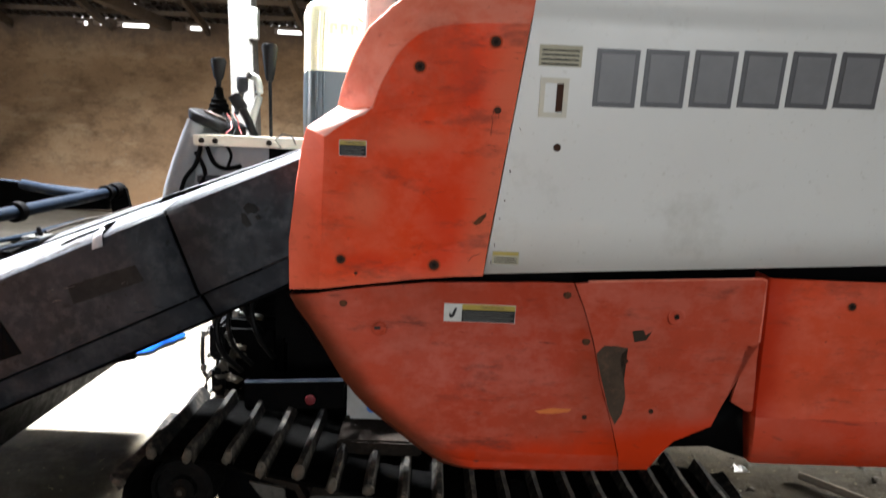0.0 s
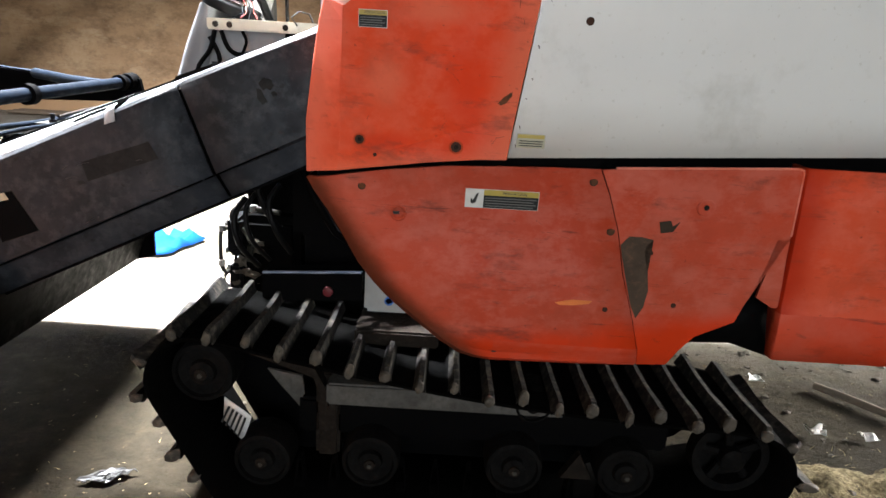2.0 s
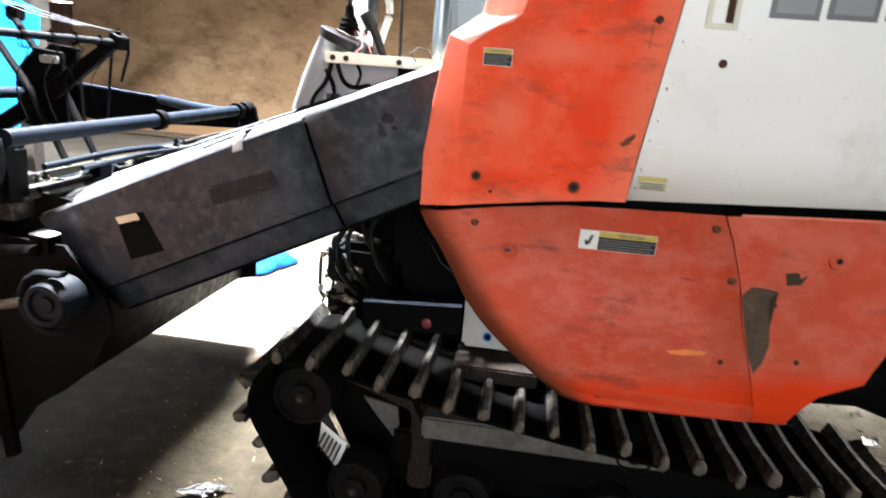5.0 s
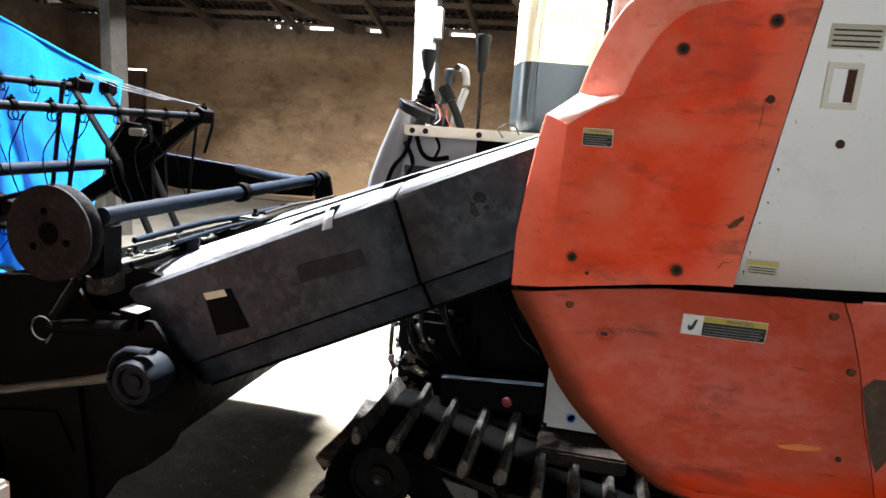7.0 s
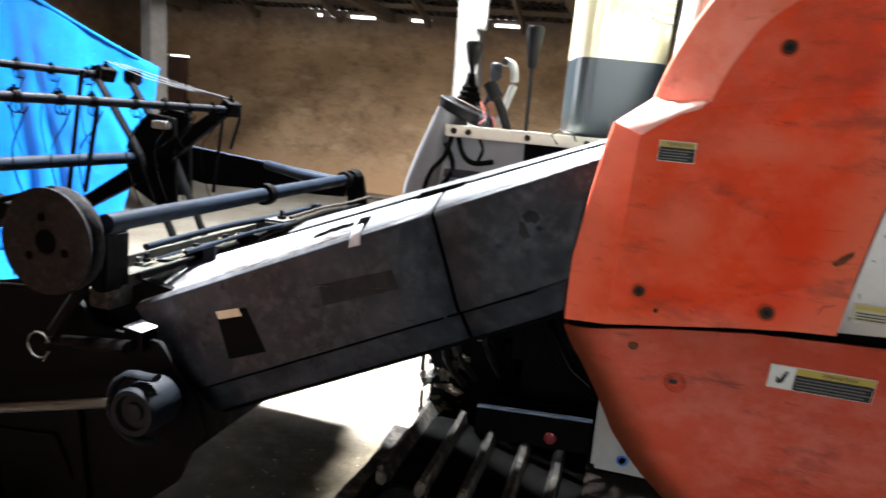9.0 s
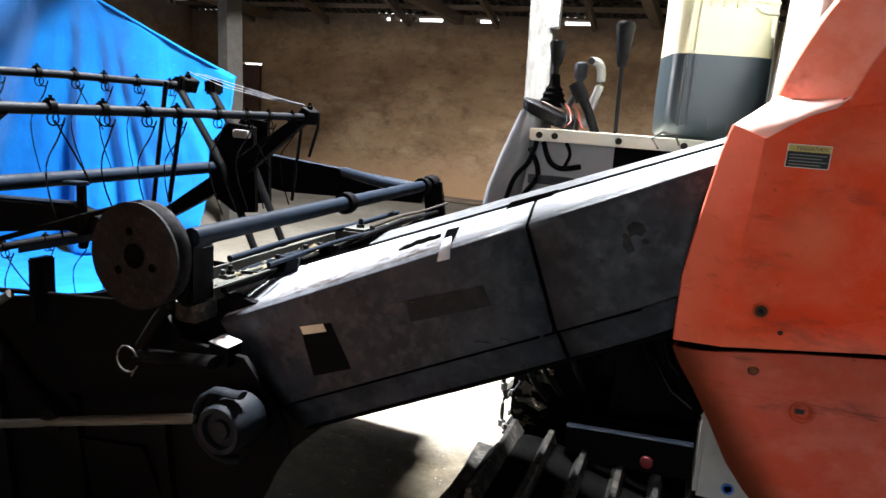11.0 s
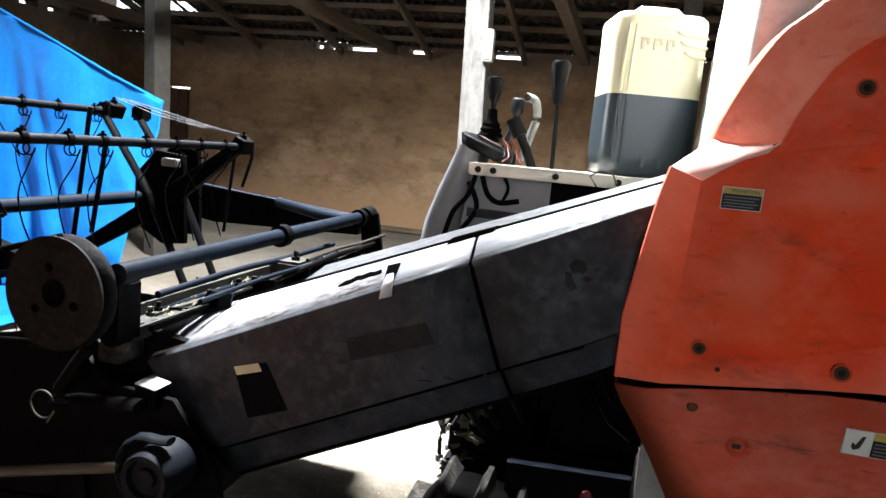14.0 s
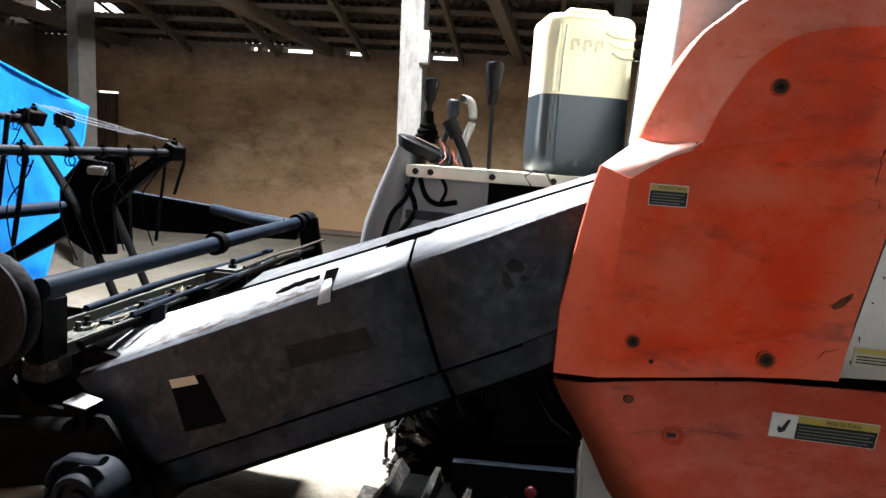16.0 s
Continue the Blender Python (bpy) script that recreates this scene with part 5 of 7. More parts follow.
        return e(q) + 0.004 + s * (z2(q - 0.04) - e(q) - 0.004) + 0.004 * (1 - abs(2 * s - 1))

    def patch(outline, lift):
        bm = bmesh.new()
        top = [bm.verts.new((x, y, height(x, y) + lift)) for x, y in outline]
        low = [bm.verts.new((x, y, height(x, y) - 0.003)) for x, y in outline]
        bm.faces.new(top)
        bm.faces.new(low[::-1])
        for k in range(len(top)):
            q = (k + 1) % len(top)
            bm.faces.new((top[k], low[k], low[q], top[q]))
        bmesh.ops.triangulate(bm, faces=[f for f in bm.faces if len(f.verts) > 4])
        return bm
    part("torn_hole", patch([(-0.938, 2.0), (-0.932, 2.022), (-0.921, 2.018), (-0.913, 2.036), (-0.9, 2.028), (-0.884, 2.038), (-0.872, 2.024), (-0.858, 2.03), (-0.85, 2.008), (-0.862, 2.0), (-0.874, 2.006), (-0.887, 1.998), (-0.9, 2.008), (-0.915, 1.996)], 0.003), HOLLOW, f, "ragged dark hole torn in the cover")
    part("cut_slot", patch([(-0.853, 2.05), (-0.822, 2.04), (-0.795, 1.922), (-0.814, 1.918)], 0.0035), HOLLOW, f, "black slot cut in the cover")
    bm = loft([[(-0.811, 1.892, 1.09), (-0.787, 1.892, 1.099)], [(-0.808, 1.89, 1.112), (-0.787, 1.889, 1.12)], [(-0.806, 1.897, 1.126), (-0.788, 1.896, 1.133)], [(-0.816, 1.94, 1.128), (-0.803, 1.94, 1.134)]])
    part("bent_flap", bm, BAREMETAL, f, "bent bright sheet-metal flap", thick=0.002)
    # dark line laid along the fold of the side walls for its shade
    for x0, x1 in ((-1.14, -0.58), (-0.572, -0.41)):
        line = []
        for q in range(9):
            xb = x0 + (x1 - x0) * q / 8
            xt = xb - 0.13
            line.append((xb + (xt - xb) * 0.2, yn - 0.0005 + bend(xt), low(xb) + (e(xt) - low(xb)) * 0.235))
        part("fold_shade", rod(line, 0.0055, sides=6, flat=0.35), STICKER, f, "black line painted as the shade in the fold")
    # sticker, patch, cap, hinge, stain
    d = lambda x, z: yn - 0.0015
    part("sticker_rim", slab([(-1.108, 0.911), (-1.034, 0.932), (-0.980, 0.840), (-1.070, 0.805)], lambda x, z: yn - 0.0005, 0.0004), LABELGREY, f)
    s = part("sticker", slab([(-1.105, 0.909), (-1.035, 0.929), (-0.983, 0.841), (-1.069, 0.808)], d, 0.001), STICKER, f, "black sticker with a cream corner")
    part("sticker_heading", slab([(-1.105, 0.909), (-1.052, 0.925), (-1.043, 0.91), (-1.097, 0.893)], lambda x, z: yn - 0.003, 0.001), LABELCREAM, s)
    part("faded_patch", slab([(-0.872, 1.004), (-0.72, 1.058), (-0.70, 1.022), (-0.86, 0.962)], d, 0.001), FADED, f, "faded rectangular sticker patch")
    for blot in ([(-0.478, 1.196), (-0.468, 1.208), (-0.452, 1.206), (-0.444, 1.194), (-0.452, 1.183), (-0.46, 1.187), (-0.468, 1.182)], [(-0.482, 1.186), (-0.472, 1.184), (-0.466, 1.17), (-0.458, 1.158), (-0.47, 1.152), (-0.481, 1.164)], [(-0.452, 1.178), (-0.444, 1.182), (-0.436, 1.176), (-0.446, 1.17)]):
        part("oil_stain", slab(blot, lambda x, z: 1.902, 0.001), FADED, f, "dark oil stain", smooth="flat")
    bm = rod([(-0.46, 2.2, 1.325), (-0.475, 2.2, 1.345), (-0.455, 2.2, 1.36), (-0.43, 2.2, 1.355), (-0.42, 2.2, 1.335)], 0.0025, sides=6)
    part("wire_hook", bm, DIRTYCREAM, f, "thin bent wire hook")
    rng = random.Random(21)
    for k in range(9):
        x = rng.uniform(-1.0, -0.45)
        z = low(x) + rng.uniform(0.25, 0.85) * (e(x) - low(x))
        l = rng.uniform(0.008, 0.03)
        a = rng.uniform(-0.4, 0.9)
        part("scratch", rod([(x, yn - 0.001, z), (x + l * 0.5, yn - 0.001, z + a * l * 0.5 + 0.002), (x + l, yn - 0.001, z + a * l)], 0.0014, sides=4, flat=0.4), BLACKINK, f)
    return f


feeder()


# ---------------------------------------------------------------- cutting header and reel
def header():
    side = [(-2.5, 0.74), (-2.065, 0.826), (-1.82, 0.872), (-1.6, 0.914), (-1.50, 0.94), (-1.43, 0.93), (-1.36, 0.85), (-1.2, 0.84), (-1.1, 0.72), (-1.085, 0.66), (-1.12, 0.6), (-1.15, 0.53), (-1.22, 0.47), (-1.3, 0.42), (-1.36, 0.33), (-1.62, 0.26), (-2.05, 0.2), (-2.6, 0.12)]
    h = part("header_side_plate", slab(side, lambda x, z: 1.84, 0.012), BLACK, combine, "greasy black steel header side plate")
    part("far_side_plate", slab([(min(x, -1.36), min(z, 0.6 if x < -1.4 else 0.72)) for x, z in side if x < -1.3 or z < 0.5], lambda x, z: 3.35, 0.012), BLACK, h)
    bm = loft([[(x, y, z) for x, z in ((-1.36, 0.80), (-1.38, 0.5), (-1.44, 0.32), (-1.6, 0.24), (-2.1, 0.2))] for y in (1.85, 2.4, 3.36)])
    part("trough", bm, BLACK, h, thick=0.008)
    # box added and sized for the shadow it casts beside the header
    part("feeder_mouth", box(-1.42, -1.1, 1.96, 2.3, 0.7, 0.84, bevel=0.01), BLACK, h, "black feeder mouth box, added to shade the floor")
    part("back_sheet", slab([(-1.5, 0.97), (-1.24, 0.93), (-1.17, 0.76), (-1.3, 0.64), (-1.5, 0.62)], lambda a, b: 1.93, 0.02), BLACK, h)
    part("back_beam", box(-1.40, -1.34, 1.86, 3.3, 0.88, 0.93, bevel=0.006), LUGMUD, h, "dusty dark square beam")
    cross = [(-1.428, 0.965), (-1.42, 0.965), (-1.418, 0.938), (-1.33, 0.938), (-1.328, 0.958), (-1.32, 0.958), (-1.32, 0.93), (-1.428, 0.93)]
    bm = loft([[(x, y, z + (y - 1.9) * 0.012) for x, z in cross] for y in (1.88, 2.2, 2.66)], close=True)
    bmesh.ops.holes_fill(bm, edges=bm.edges)
    channel = part("steel_channel", bm, CHANNEL, h, "grey-green steel channel littered with straw")
    part("channel_block", box(-1.43, -1.32, 2.6, 2.7, 0.94, 0.992, bevel=0.008), CHANNEL, h, "greasy clamp block")
    part("channel_bolt", lathe([(0.014, 0), (0.014, 0.012), (0.008, 0.013), (0.008, 0.03), (0, 0.031)], (-1.36, 2.65, 0.99), "z", 6), CASTGREY, h)
    rng = random.Random(70)
    bm = bmesh.new()
    for k in range(150):
        x, y, a, l = rng.uniform(-1.41, -1.34), rng.uniform(1.92, 2.58), rng.gauss(1.57, 0.7), rng.uniform(0.008, 0.03)
        z = 0.94 + (y - 1.9) * 0.012 + rng.uniform(0, 0.012)
        u, w = math.cos(a), math.sin(a)
        bm.faces.new([bm.verts.new(q) for q in ((x - w * 0.0007, y + u * 0.0007, z), (x + w * 0.0007, y - u * 0.0007, z), (x + u * l, y + w * l, z + rng.uniform(0, 0.01)))])
    part("straw_litter", bm, STRAWMAT, channel, "dry straw lying in the channel", smooth="flat")
    part("lower_beam", box(-1.36, -1.31, 2.1, 3.3, 0.83, 0.88, bevel=0.006), DULLROD, h, "straw-littered narrow beam")
    part("hydraulic_line", rod([(-1.30, 1.9, 0.955), (-1.31, 2.3, 0.965), (-1.29, 2.7, 0.97), (-1.3, 3.1, 0.98)], 0.008, sides=8), BLACK, h)
    part("second_line", rod([(-1.26, 2.3, 0.99), (-1.24, 2.7, 1.02), (-1.26, 3.08, 1.01)], 0.008, sides=8), BLACK, h)
    for y in (2.15, 2.5, 2.8):
        part("clamp", box(-1.33, -1.27, y, y + 0.025, 0.93, 0.985, bevel=0.004), BLACK, h)
    rng = random.Random(77)
    for k in range(16):
        y = 1.95 + 0.075 * k + rng.uniform(-0.02, 0.02)
        x, z = rng.choice(((-1.37, 0.96), (-1.335, 0.88), (-1.29, 0.97))) if k % 3 else (-1.35, 0.962)
        r = rng.uniform(0.008, 0.014)
        part("beam_bolt", lathe([(r, 0), (r, 0.008), (r * 0.6, 0.009), (r * 0.6, 0.02), (0, 0.021)], (x, y, z), "z", 6), CASTGREY if k % 4 else DULLROD, h)
    for x, z, r, y0, y1 in ((-1.255, 1.0, 0.006, 2.0, 2.9), (-1.40, 0.985, 0.009, 2.05, 3.0), (-1.225, 1.035, 0.005, 2.45, 3.05), (-1.43, 0.93, 0.012, 1.95, 3.1)):
        part("pipe", rod(eased([(x, y0, z), (x + 0.008, (y0 * 2 + y1) / 3, z + 0.012), (x - 0.006, (y0 + y1 * 2) / 3, z + 0.004), (x + 0.01, y1, z + 0.015)]), r, sides=8), (GREYBLUE, CASTGREY, DARKRUST)[int(r * 1000) % 3], h, "greasy thin steel pipe")
    for k in range(5):
        y = 2.1 + 0.2 * k
        part("pipe_bracket", slab([(-1.44, 0.9), (-1.25, 0.94), (-1.24, 1.0), (-1.27, 1.0), (-1.28, 0.96), (-1.44, 0.94)], lambda a, b: y, 0.008), DARKTUBE, h)
    # divider bar, lower panels, ribs
    part("push_rod", rod([(-2.3, 1.78, 0.45), (-1.92, 1.78, 0.548), (-1.6, 1.78, 0.632), (-1.27, 1.78, 0.714)], 0.011, sides=10), DULLROD, h, "dull greasy metal push rod")
    for x in (-1.68, -1.42, -1.93):
        part("rib", slab([(x, 0.66), (x + 0.03, 0.66), (x + 0.07, 0.28), (x + 0.04, 0.27)], lambda a, b: 1.822, 0.02), BLACK, h)
    part("inner_skin", slab([(-1.64, 0.56), (-1.46, 0.58), (-1.38, 0.42), (-1.4, 0.34), (-1.58, 0.3)], lambda a, b: 1.828, 0.01), BLACK, h, "dull dark skin plate")
    # big drive pulley with bolt holes
    prof = [(0.0, 0.004), (0.022, 0.004), (0.024, -0.002), (0.03, -0.004), (0.034, -0.003), (0.09, -0.004), (0.1, -0.007), (0.108, -0.006), (0.108, 0.0), (0.094, 0.012), (0.108, 0.026), (0.108, 0.036), (0.05, 0.036)]
    p = part("drive_pulley", lathe(prof, (-1.394, 1.75, 1.043), "y", 48), CASTGREY, h, "dull grey cast drive pulley")
    for k in range(3):
        a = radians(100 + 120 * k)
        part("pulley_hole", lathe([(0.009, -0.001), (0.008, -0.0015), (0, -0.0015)], (-1.394 + 0.05 * math.cos(a), 1.744, 1.043 + 0.05 * math.sin(a)), "y", 10), HOLLOW, p)
    part("pulley_bore", lathe([(0.026, -0.005), (0.023, -0.0055), (0, -0.0055)], (-1.394, 1.75, 1.043), "y", 9), HOLLOW, p)
    part("pulley_shaft", rod([(-1.394, 1.77, 1.043), (-1.394, 1.9, 1.043)], 0.03), BLACK, h)
    part("shaft_bracket", box(-1.36, -1.32, 1.82, 1.90, 0.93, 1.06, bevel=0.008), BLACK, h, "dark bearing bracket")
    part("bracket_cap", box(-1.345, -1.295, 1.80, 1.87, 1.06, 1.095, bevel=0.006), GREYBLUE, h, "grey-blue bearing cap")
    # tube across the header
    part("cross_tube", rod([(-1.3, 1.8, 1.085), (-1.3, 2.4, 1.096), (-1.3, 3.06, 1.108)], 0.02, sides=18), GREYBLUE, h, "blue-grey painted steel cross tube")
    for y, r in ((2.42, 0.031), (2.99, 0.03)):
        part("tube_collar", rod([(-1.3, y, 1.085 + (y - 1.8) * 0.018), (-1.3, y + 0.03, 1.0856 + (y - 1.8) * 0.018)], r, sides=16), BLACK, h)
    part("tube_end", lathe([(0.03, 0), (0.034, 0.02), (0.034, 0.06), (0.02, 0.07), (0, 0.07)], (-1.3, 3.05, 1.108), "y", 16), BLACK, h)
    part("end_bracket", slab([(-1.33, 1.13), (-1.26, 1.12), (-1.22, 0.92), (-1.30, 0.92)], lambda a, b: 3.08, 0.02), BLACK, h)
    # roller with its curled guard, stop block, ring eye and link
    prof = [(0.0, -0.012), (0.018, -0.012), (0.02, -0.004), (0.034, -0.004), (0.037, -0.016), (0.047, -0.018), (0.052, -0.008), (0.052, 0.07), (0.0, 0.07)]
    part("guide_roller", lathe(prof, (-1.172, 1.74, 0.733), "y", 32), DARKTUBE, h, "worn dark steel guide roller")
    pts = [(-1.172 + r * math.cos(radians(a)), 1.755, 0.735 + r * math.sin(radians(a))) for a, r in [(q, 0.074) for q in range(-60, -236, -16)] + [(118, 0.072), (104, 0.068), (90, 0.065), (76, 0.067), (64, 0.075)]]
    part("roller_guard", rod(pts, 0.015, sides=10, flat=0.45), DARKTUBE, h, "curled steel roller guard")
    top = [(-1.28, 1.83), (-1.222, 1.815), (-1.224, 1.866), (-1.283, 1.888)]
    bm = loft([[(x, y, z) for x, y in top] for z in (0.82, 0.86)], close=True)
    bmesh.ops.holes_fill(bm, edges=bm.edges)
    block = part("stop_block", bm, BLACK, h, bevel=0.002)
    part("block_face", loft([[(x, y, z) for x, y in top] for z in (0.8605, 0.8635)], close=True), BLACK, block)
    # bright face put on the black block for the light its top catches
    bm = bmesh.new()
    bm.faces.new([bm.verts.new((x, y, 0.8645)) for x, y in top])
    part("lit_top_face", bm, BAREMETAL, block, "top face coloured bright for the light from above", thick=0.002)
    ring = [(-1.435 + 0.028 * math.cos(radians(a)), 1.765, 0.815 + 0.028 * math.sin(radians(a))) for a in range(20, 360, 20)]
    part("ring_eye", rod(ring + [(-1.425, 1.765, 0.78)], 0.002, sides=6), DULLROD, h, "thin bare wire ring")
    part("link_arm", rod([(-1.43, 1.80, 0.815), (-1.24, 1.80, 0.835)], 0.026, sides=10, flat=0.5), BLACK, h)
    part("chain_link", rod([(-1.42, 1.79, 0.84), (-1.38, 1.79, 0.9), (-1.35, 1.79, 0.94)], 0.014, sides=8), BLACK, h)
    # reel lift arms: near, far, with light upper edges
    for y, n in ((1.79, 0), (3.1, 1)):
        arm = slab([(-2.3, 1.17), (-1.95, 1.142), (-1.36, 1.095), (-1.33, 1.07), (-1.34, 1.03), (-1.95, 1.01), (-2.3, 1.06)] if n else [(-2.3, 1.075), (-1.985, 1.097), (-1.6, 1.115), (-1.42, 1.07), (-1.46, 1.04), (-1.62, 1.06), (-1.99, 1.009), (-2.3, 0.97)], lambda a, b: y, 0.035)
        part("reel_arm", arm, BLACK, h, "black steel reel lift arm", bevel=0.003)
        part("arm_flange", rod([(-2.3, y + 0.01, 1.178), (-1.95, y + 0.01, 1.148), (-1.36, y + 0.01, 1.101)] if n else [(-2.3, y + 0.01, 1.08), (-1.985, y + 0.01, 1.102), (-1.6, y + 0.01, 1.12)], 0.01, sides=6, flat=0.5), GREYBLUE, h)
    part("arm_brace", rod([(-1.66, 3.08, 1.12), (-1.45, 2.98, 1.105), (-1.33, 2.95, 1.1)], 0.02, sides=8), GREYBLUE, h, "blue-grey diagonal brace tube")
    # small stands, belt runs near the pulley
    part("stand", box(-1.573, -1.556, 1.772, 1.788, 1.03, 1.165, bevel=0.003), BLACK, h)
    part("stand_cap", box(-1.605, -1.556, 1.765, 1.795, 1.163, 1.171, bevel=0.002), GREYBLUE, h)
    part("stand", box(-1.68, -1.655, 1.74, 1.79, 0.86, 1.0, bevel=0.004), BLACK, h)
    part("stand_plate", slab([(-1.71, 1.005), (-1.50, 1.06), (-1.50, 1.075), (-1.71, 1.02)], lambda a, b: 1.745, 0.03), GREYBLUE, h, "pale flat bracket strip")
    part("drive_belt", rod([(-1.40, 1.77, 1.148), (-1.525, 1.77, 1.11), (-1.967, 1.77, 0.966), (-2.25, 1.77, 0.875)], 0.006, sides=8), RUBBER, h, "black rubber drive belt")
    part("drive_belt", rod([(-1.42, 1.77, 0.938), (-1.75, 1.77, 0.91), (-2.2, 1.77, 0.86)], 0.006, sides=8), RUBBER, h, "black rubber drive belt")
    part("lever_stub", rod([(-1.87, 1.76, 0.84), (-1.80, 1.76, 0.88), (-1.76, 1.76, 0.905)], 0.01, sides=8), DULLROD, h, "short pale lever handle")
    part("link_lever", rod([(-1.9, 1.80, 0.80), (-1.78, 1.80, 0.68), (-1.68, 1.80, 0.62)], 0.028, sides=8, flat=0.5), BLACK, h, "dark link lever")
    part("lever_pin", lathe([(0.03, 0), (0.03, -0.02), (0.01, -0.024), (0, -0.024)], (-1.675, 1.795, 0.615), "y", 16), BLACK, h)
    return h


header()


def tapered(x0, z0, x1, z1, w0, w1, y, deep):
    """A flat bar in a plane of constant y that narrows from one end to the other."""
    k = math.hypot(x1 - x0, z1 - z0)
    u, w = (z1 - z0) / k, -(x1 - x0) / k
    return slab([(x0 + u * w0, z0 + w * w0), (x1 + u * w1, z1 + w * w1), (x1 - u * w1, z1 - w * w1), (x0 - u * w0, z0 - w * w0)], lambda a, b: y, deep)


def reel():
    cx, cz, y0, y1 = -1.95, 1.128, 1.62, 2.72
    r = part("reel_axle", rod([(cx, y0, cz - 0.008), (cx, y1, cz)], 0.02, sides=16), GREYBLUE, combine, "blue-grey reel axle tube")
    tips = [(-1.612, 1.328), (-2.11, 1.405), (-2.25, 0.90), (-1.76, 0.83)]
    hub = [(cx + 0.02, 1.285), (cx + 0.125, 1.275), (cx + 0.14, 0.98), (cx + 0.05, 0.97), (cx - 0.06, 1.03), (cx - 0.06, 1.2)]
    part("hub_plate", slab(hub, lambda a, b: 2.72, 0.02), BLACK, r, "black steel reel hub plate", bevel=0.003)
    part("hub_plate", slab([(x - 0.02, z + 0.02) for x, z in hub], lambda a, b: 2.83, 0.02), BLACK, r, "black steel reel hub plate", bevel=0.003)
    part("hub_latch", box(-1.89, -1.83, 2.69, 2.72, 1.235, 1.262, bevel=0.004), CHROME, r, "bright metal latch plate")
    rng = random.Random(5)
    for k, (x, z) in enumerate(tips):
        if k % 2:
            for y, o in ((2.68, 0.0), (2.78, 0.055)):
                part("reel_spoke", rod([(cx + 0.03 + o, y, cz + 0.01), (x + o, y, z - 0.01)], 0.017, sides=8, flat=0.6), BLACK, r, "narrow dark steel reel spoke")
                part("bar_end", box(x + o - 0.022, x + o + 0.022, y - 0.012, y + 0.05, z - 0.03, z + 0.022, bevel=0.008), BLACK, r)
        else:
            part("reel_spoke", tapered(cx + 0.06, cz - 0.02, x, z - 0.01, 0.034, 0.018, 2.685, 0.03), BLACK, r, "tapered black steel reel arm", bevel=0.002)
        part("reel_spoke", tapered(cx + 0.03, cz + 0.01, x, z - 0.01, 0.034, 0.018, 1.63, 0.025), BLACK, r, "tapered black steel reel arm", bevel=0.002)
        # the two lower bars are coloured black to be lost in the dark
        bar = part("tine_bar", rod([(x, y0 if k < 2 else 1.9, z - (0.028 if k == 1 else 0.014)), (x, 2.2, z - 0.009), (x, 2.7, z - 0.006)], 0.012, sides=14), DARKTUBE if k < 2 else BLACK, r, "blue-grey steel tine bar")
        part("bar_end", slab([(x - 0.03, z - 0.008), (x - 0.004, z + 0.03), (x + 0.03, z + 0.012), (x + 0.012, z - 0.032)], lambda a, b: 2.69, 0.07), BLACK, r, "black end block", bevel=0.005)
        part("end_bolt", lathe([(0.011, 0), (0.011, 0.012), (0.006, 0.014), (0.006, 0.022), (0, 0.022)], (x + 0.008, 2.72, z + 0.02), "z", 6), BLACK, r)
        if k < 2:
            part("bar_end", slab([(x - 0.026, z - 0.002), (x - 0.006, z + 0.014), (x + 0.013, z - 0.01), (x + 0.004, z - 0.04), (x - 0.01, z - 0.036)], lambda a, b: 1.605, 0.03), BLACK, r, "dark steel end bracket", bevel=0.004)
            part("bracket_bolt", lathe([(0.009, 0), (0.009, 0.009), (0.005, 0.01), (0.005, 0.018), (0, 0.019)], (x - 0.006, 1.615, z + 0.009), "z", 6), CASTGREY, r)
            if k == 0:
                part("hanger_rod", rod([(x - 0.012, 1.615, z - 0.03), (x - 0.02, 1.615, z - 0.15)], 0.007, sides=8), DARKTUBE, r, "thin dark hanger rod")
        for j in range(8):
            y = 1.74 + 0.125 * j + rng.uniform(-0.015, 0.015)
            if k > 1 and y < 1.92:
                continue
            b = 0.05 * math.sin(j * 1.7 + k) + rng.uniform(-0.03, 0.03)
            bm = lathe([(0.0125, -0.002), (0.0155, 0.0), (0.0155, 0.016), (0.0125, 0.018)], (x, y, z - 0.009), "y", 12)
            box(x - 0.005, x + 0.009, y + 0.002, y + 0.013, z + 0.004, z + 0.009, bm)
            rod([(x + 0.002, y + 0.008, z + 0.008), (x + 0.002, y + 0.008, z + 0.015)], 0.004, bm, 6)
            part("clamp", bm, BLACK, bar)
            loop = [(x + 0.012 * math.cos(a), y + 0.004 + 0.0022 * a, z - 0.034 + 0.012 * math.sin(a)) for a in (math.pi / 2 + 2 * math.pi * q / 10 for q in range(19))]
            part("tine", rod(loop + eased([loop[-1], (x - 0.005, y + 0.03, z - 0.07), (x - 0.045, y + 0.03 + b * 0.2, z - 0.13), (x - 0.04, y + 0.03 + b * 0.3, z - 0.2), (x - 0.005, y + 0.03 + b * 0.5, z - 0.29)])[1:], 0.0019, sides=6), BLACK, bar)
            if (j + k) % 5 == 0:
                part("tine", rod(eased([(x + 0.012, y + 0.008, z - 0.035), (x + 0.03, y + 0.03, z - 0.09), (x + 0.06, y + 0.045 + b * 0.3, z - 0.16)]), 0.0022, sides=6), BLACK, bar)
    part("end_link", rod([(-1.655, 2.76, 1.32), (-1.675, 2.77, 1.2), (-1.7, 2.78, 1.03)], 0.0055, sides=8), DARKTUBE, r, "thin dark steel end wire")
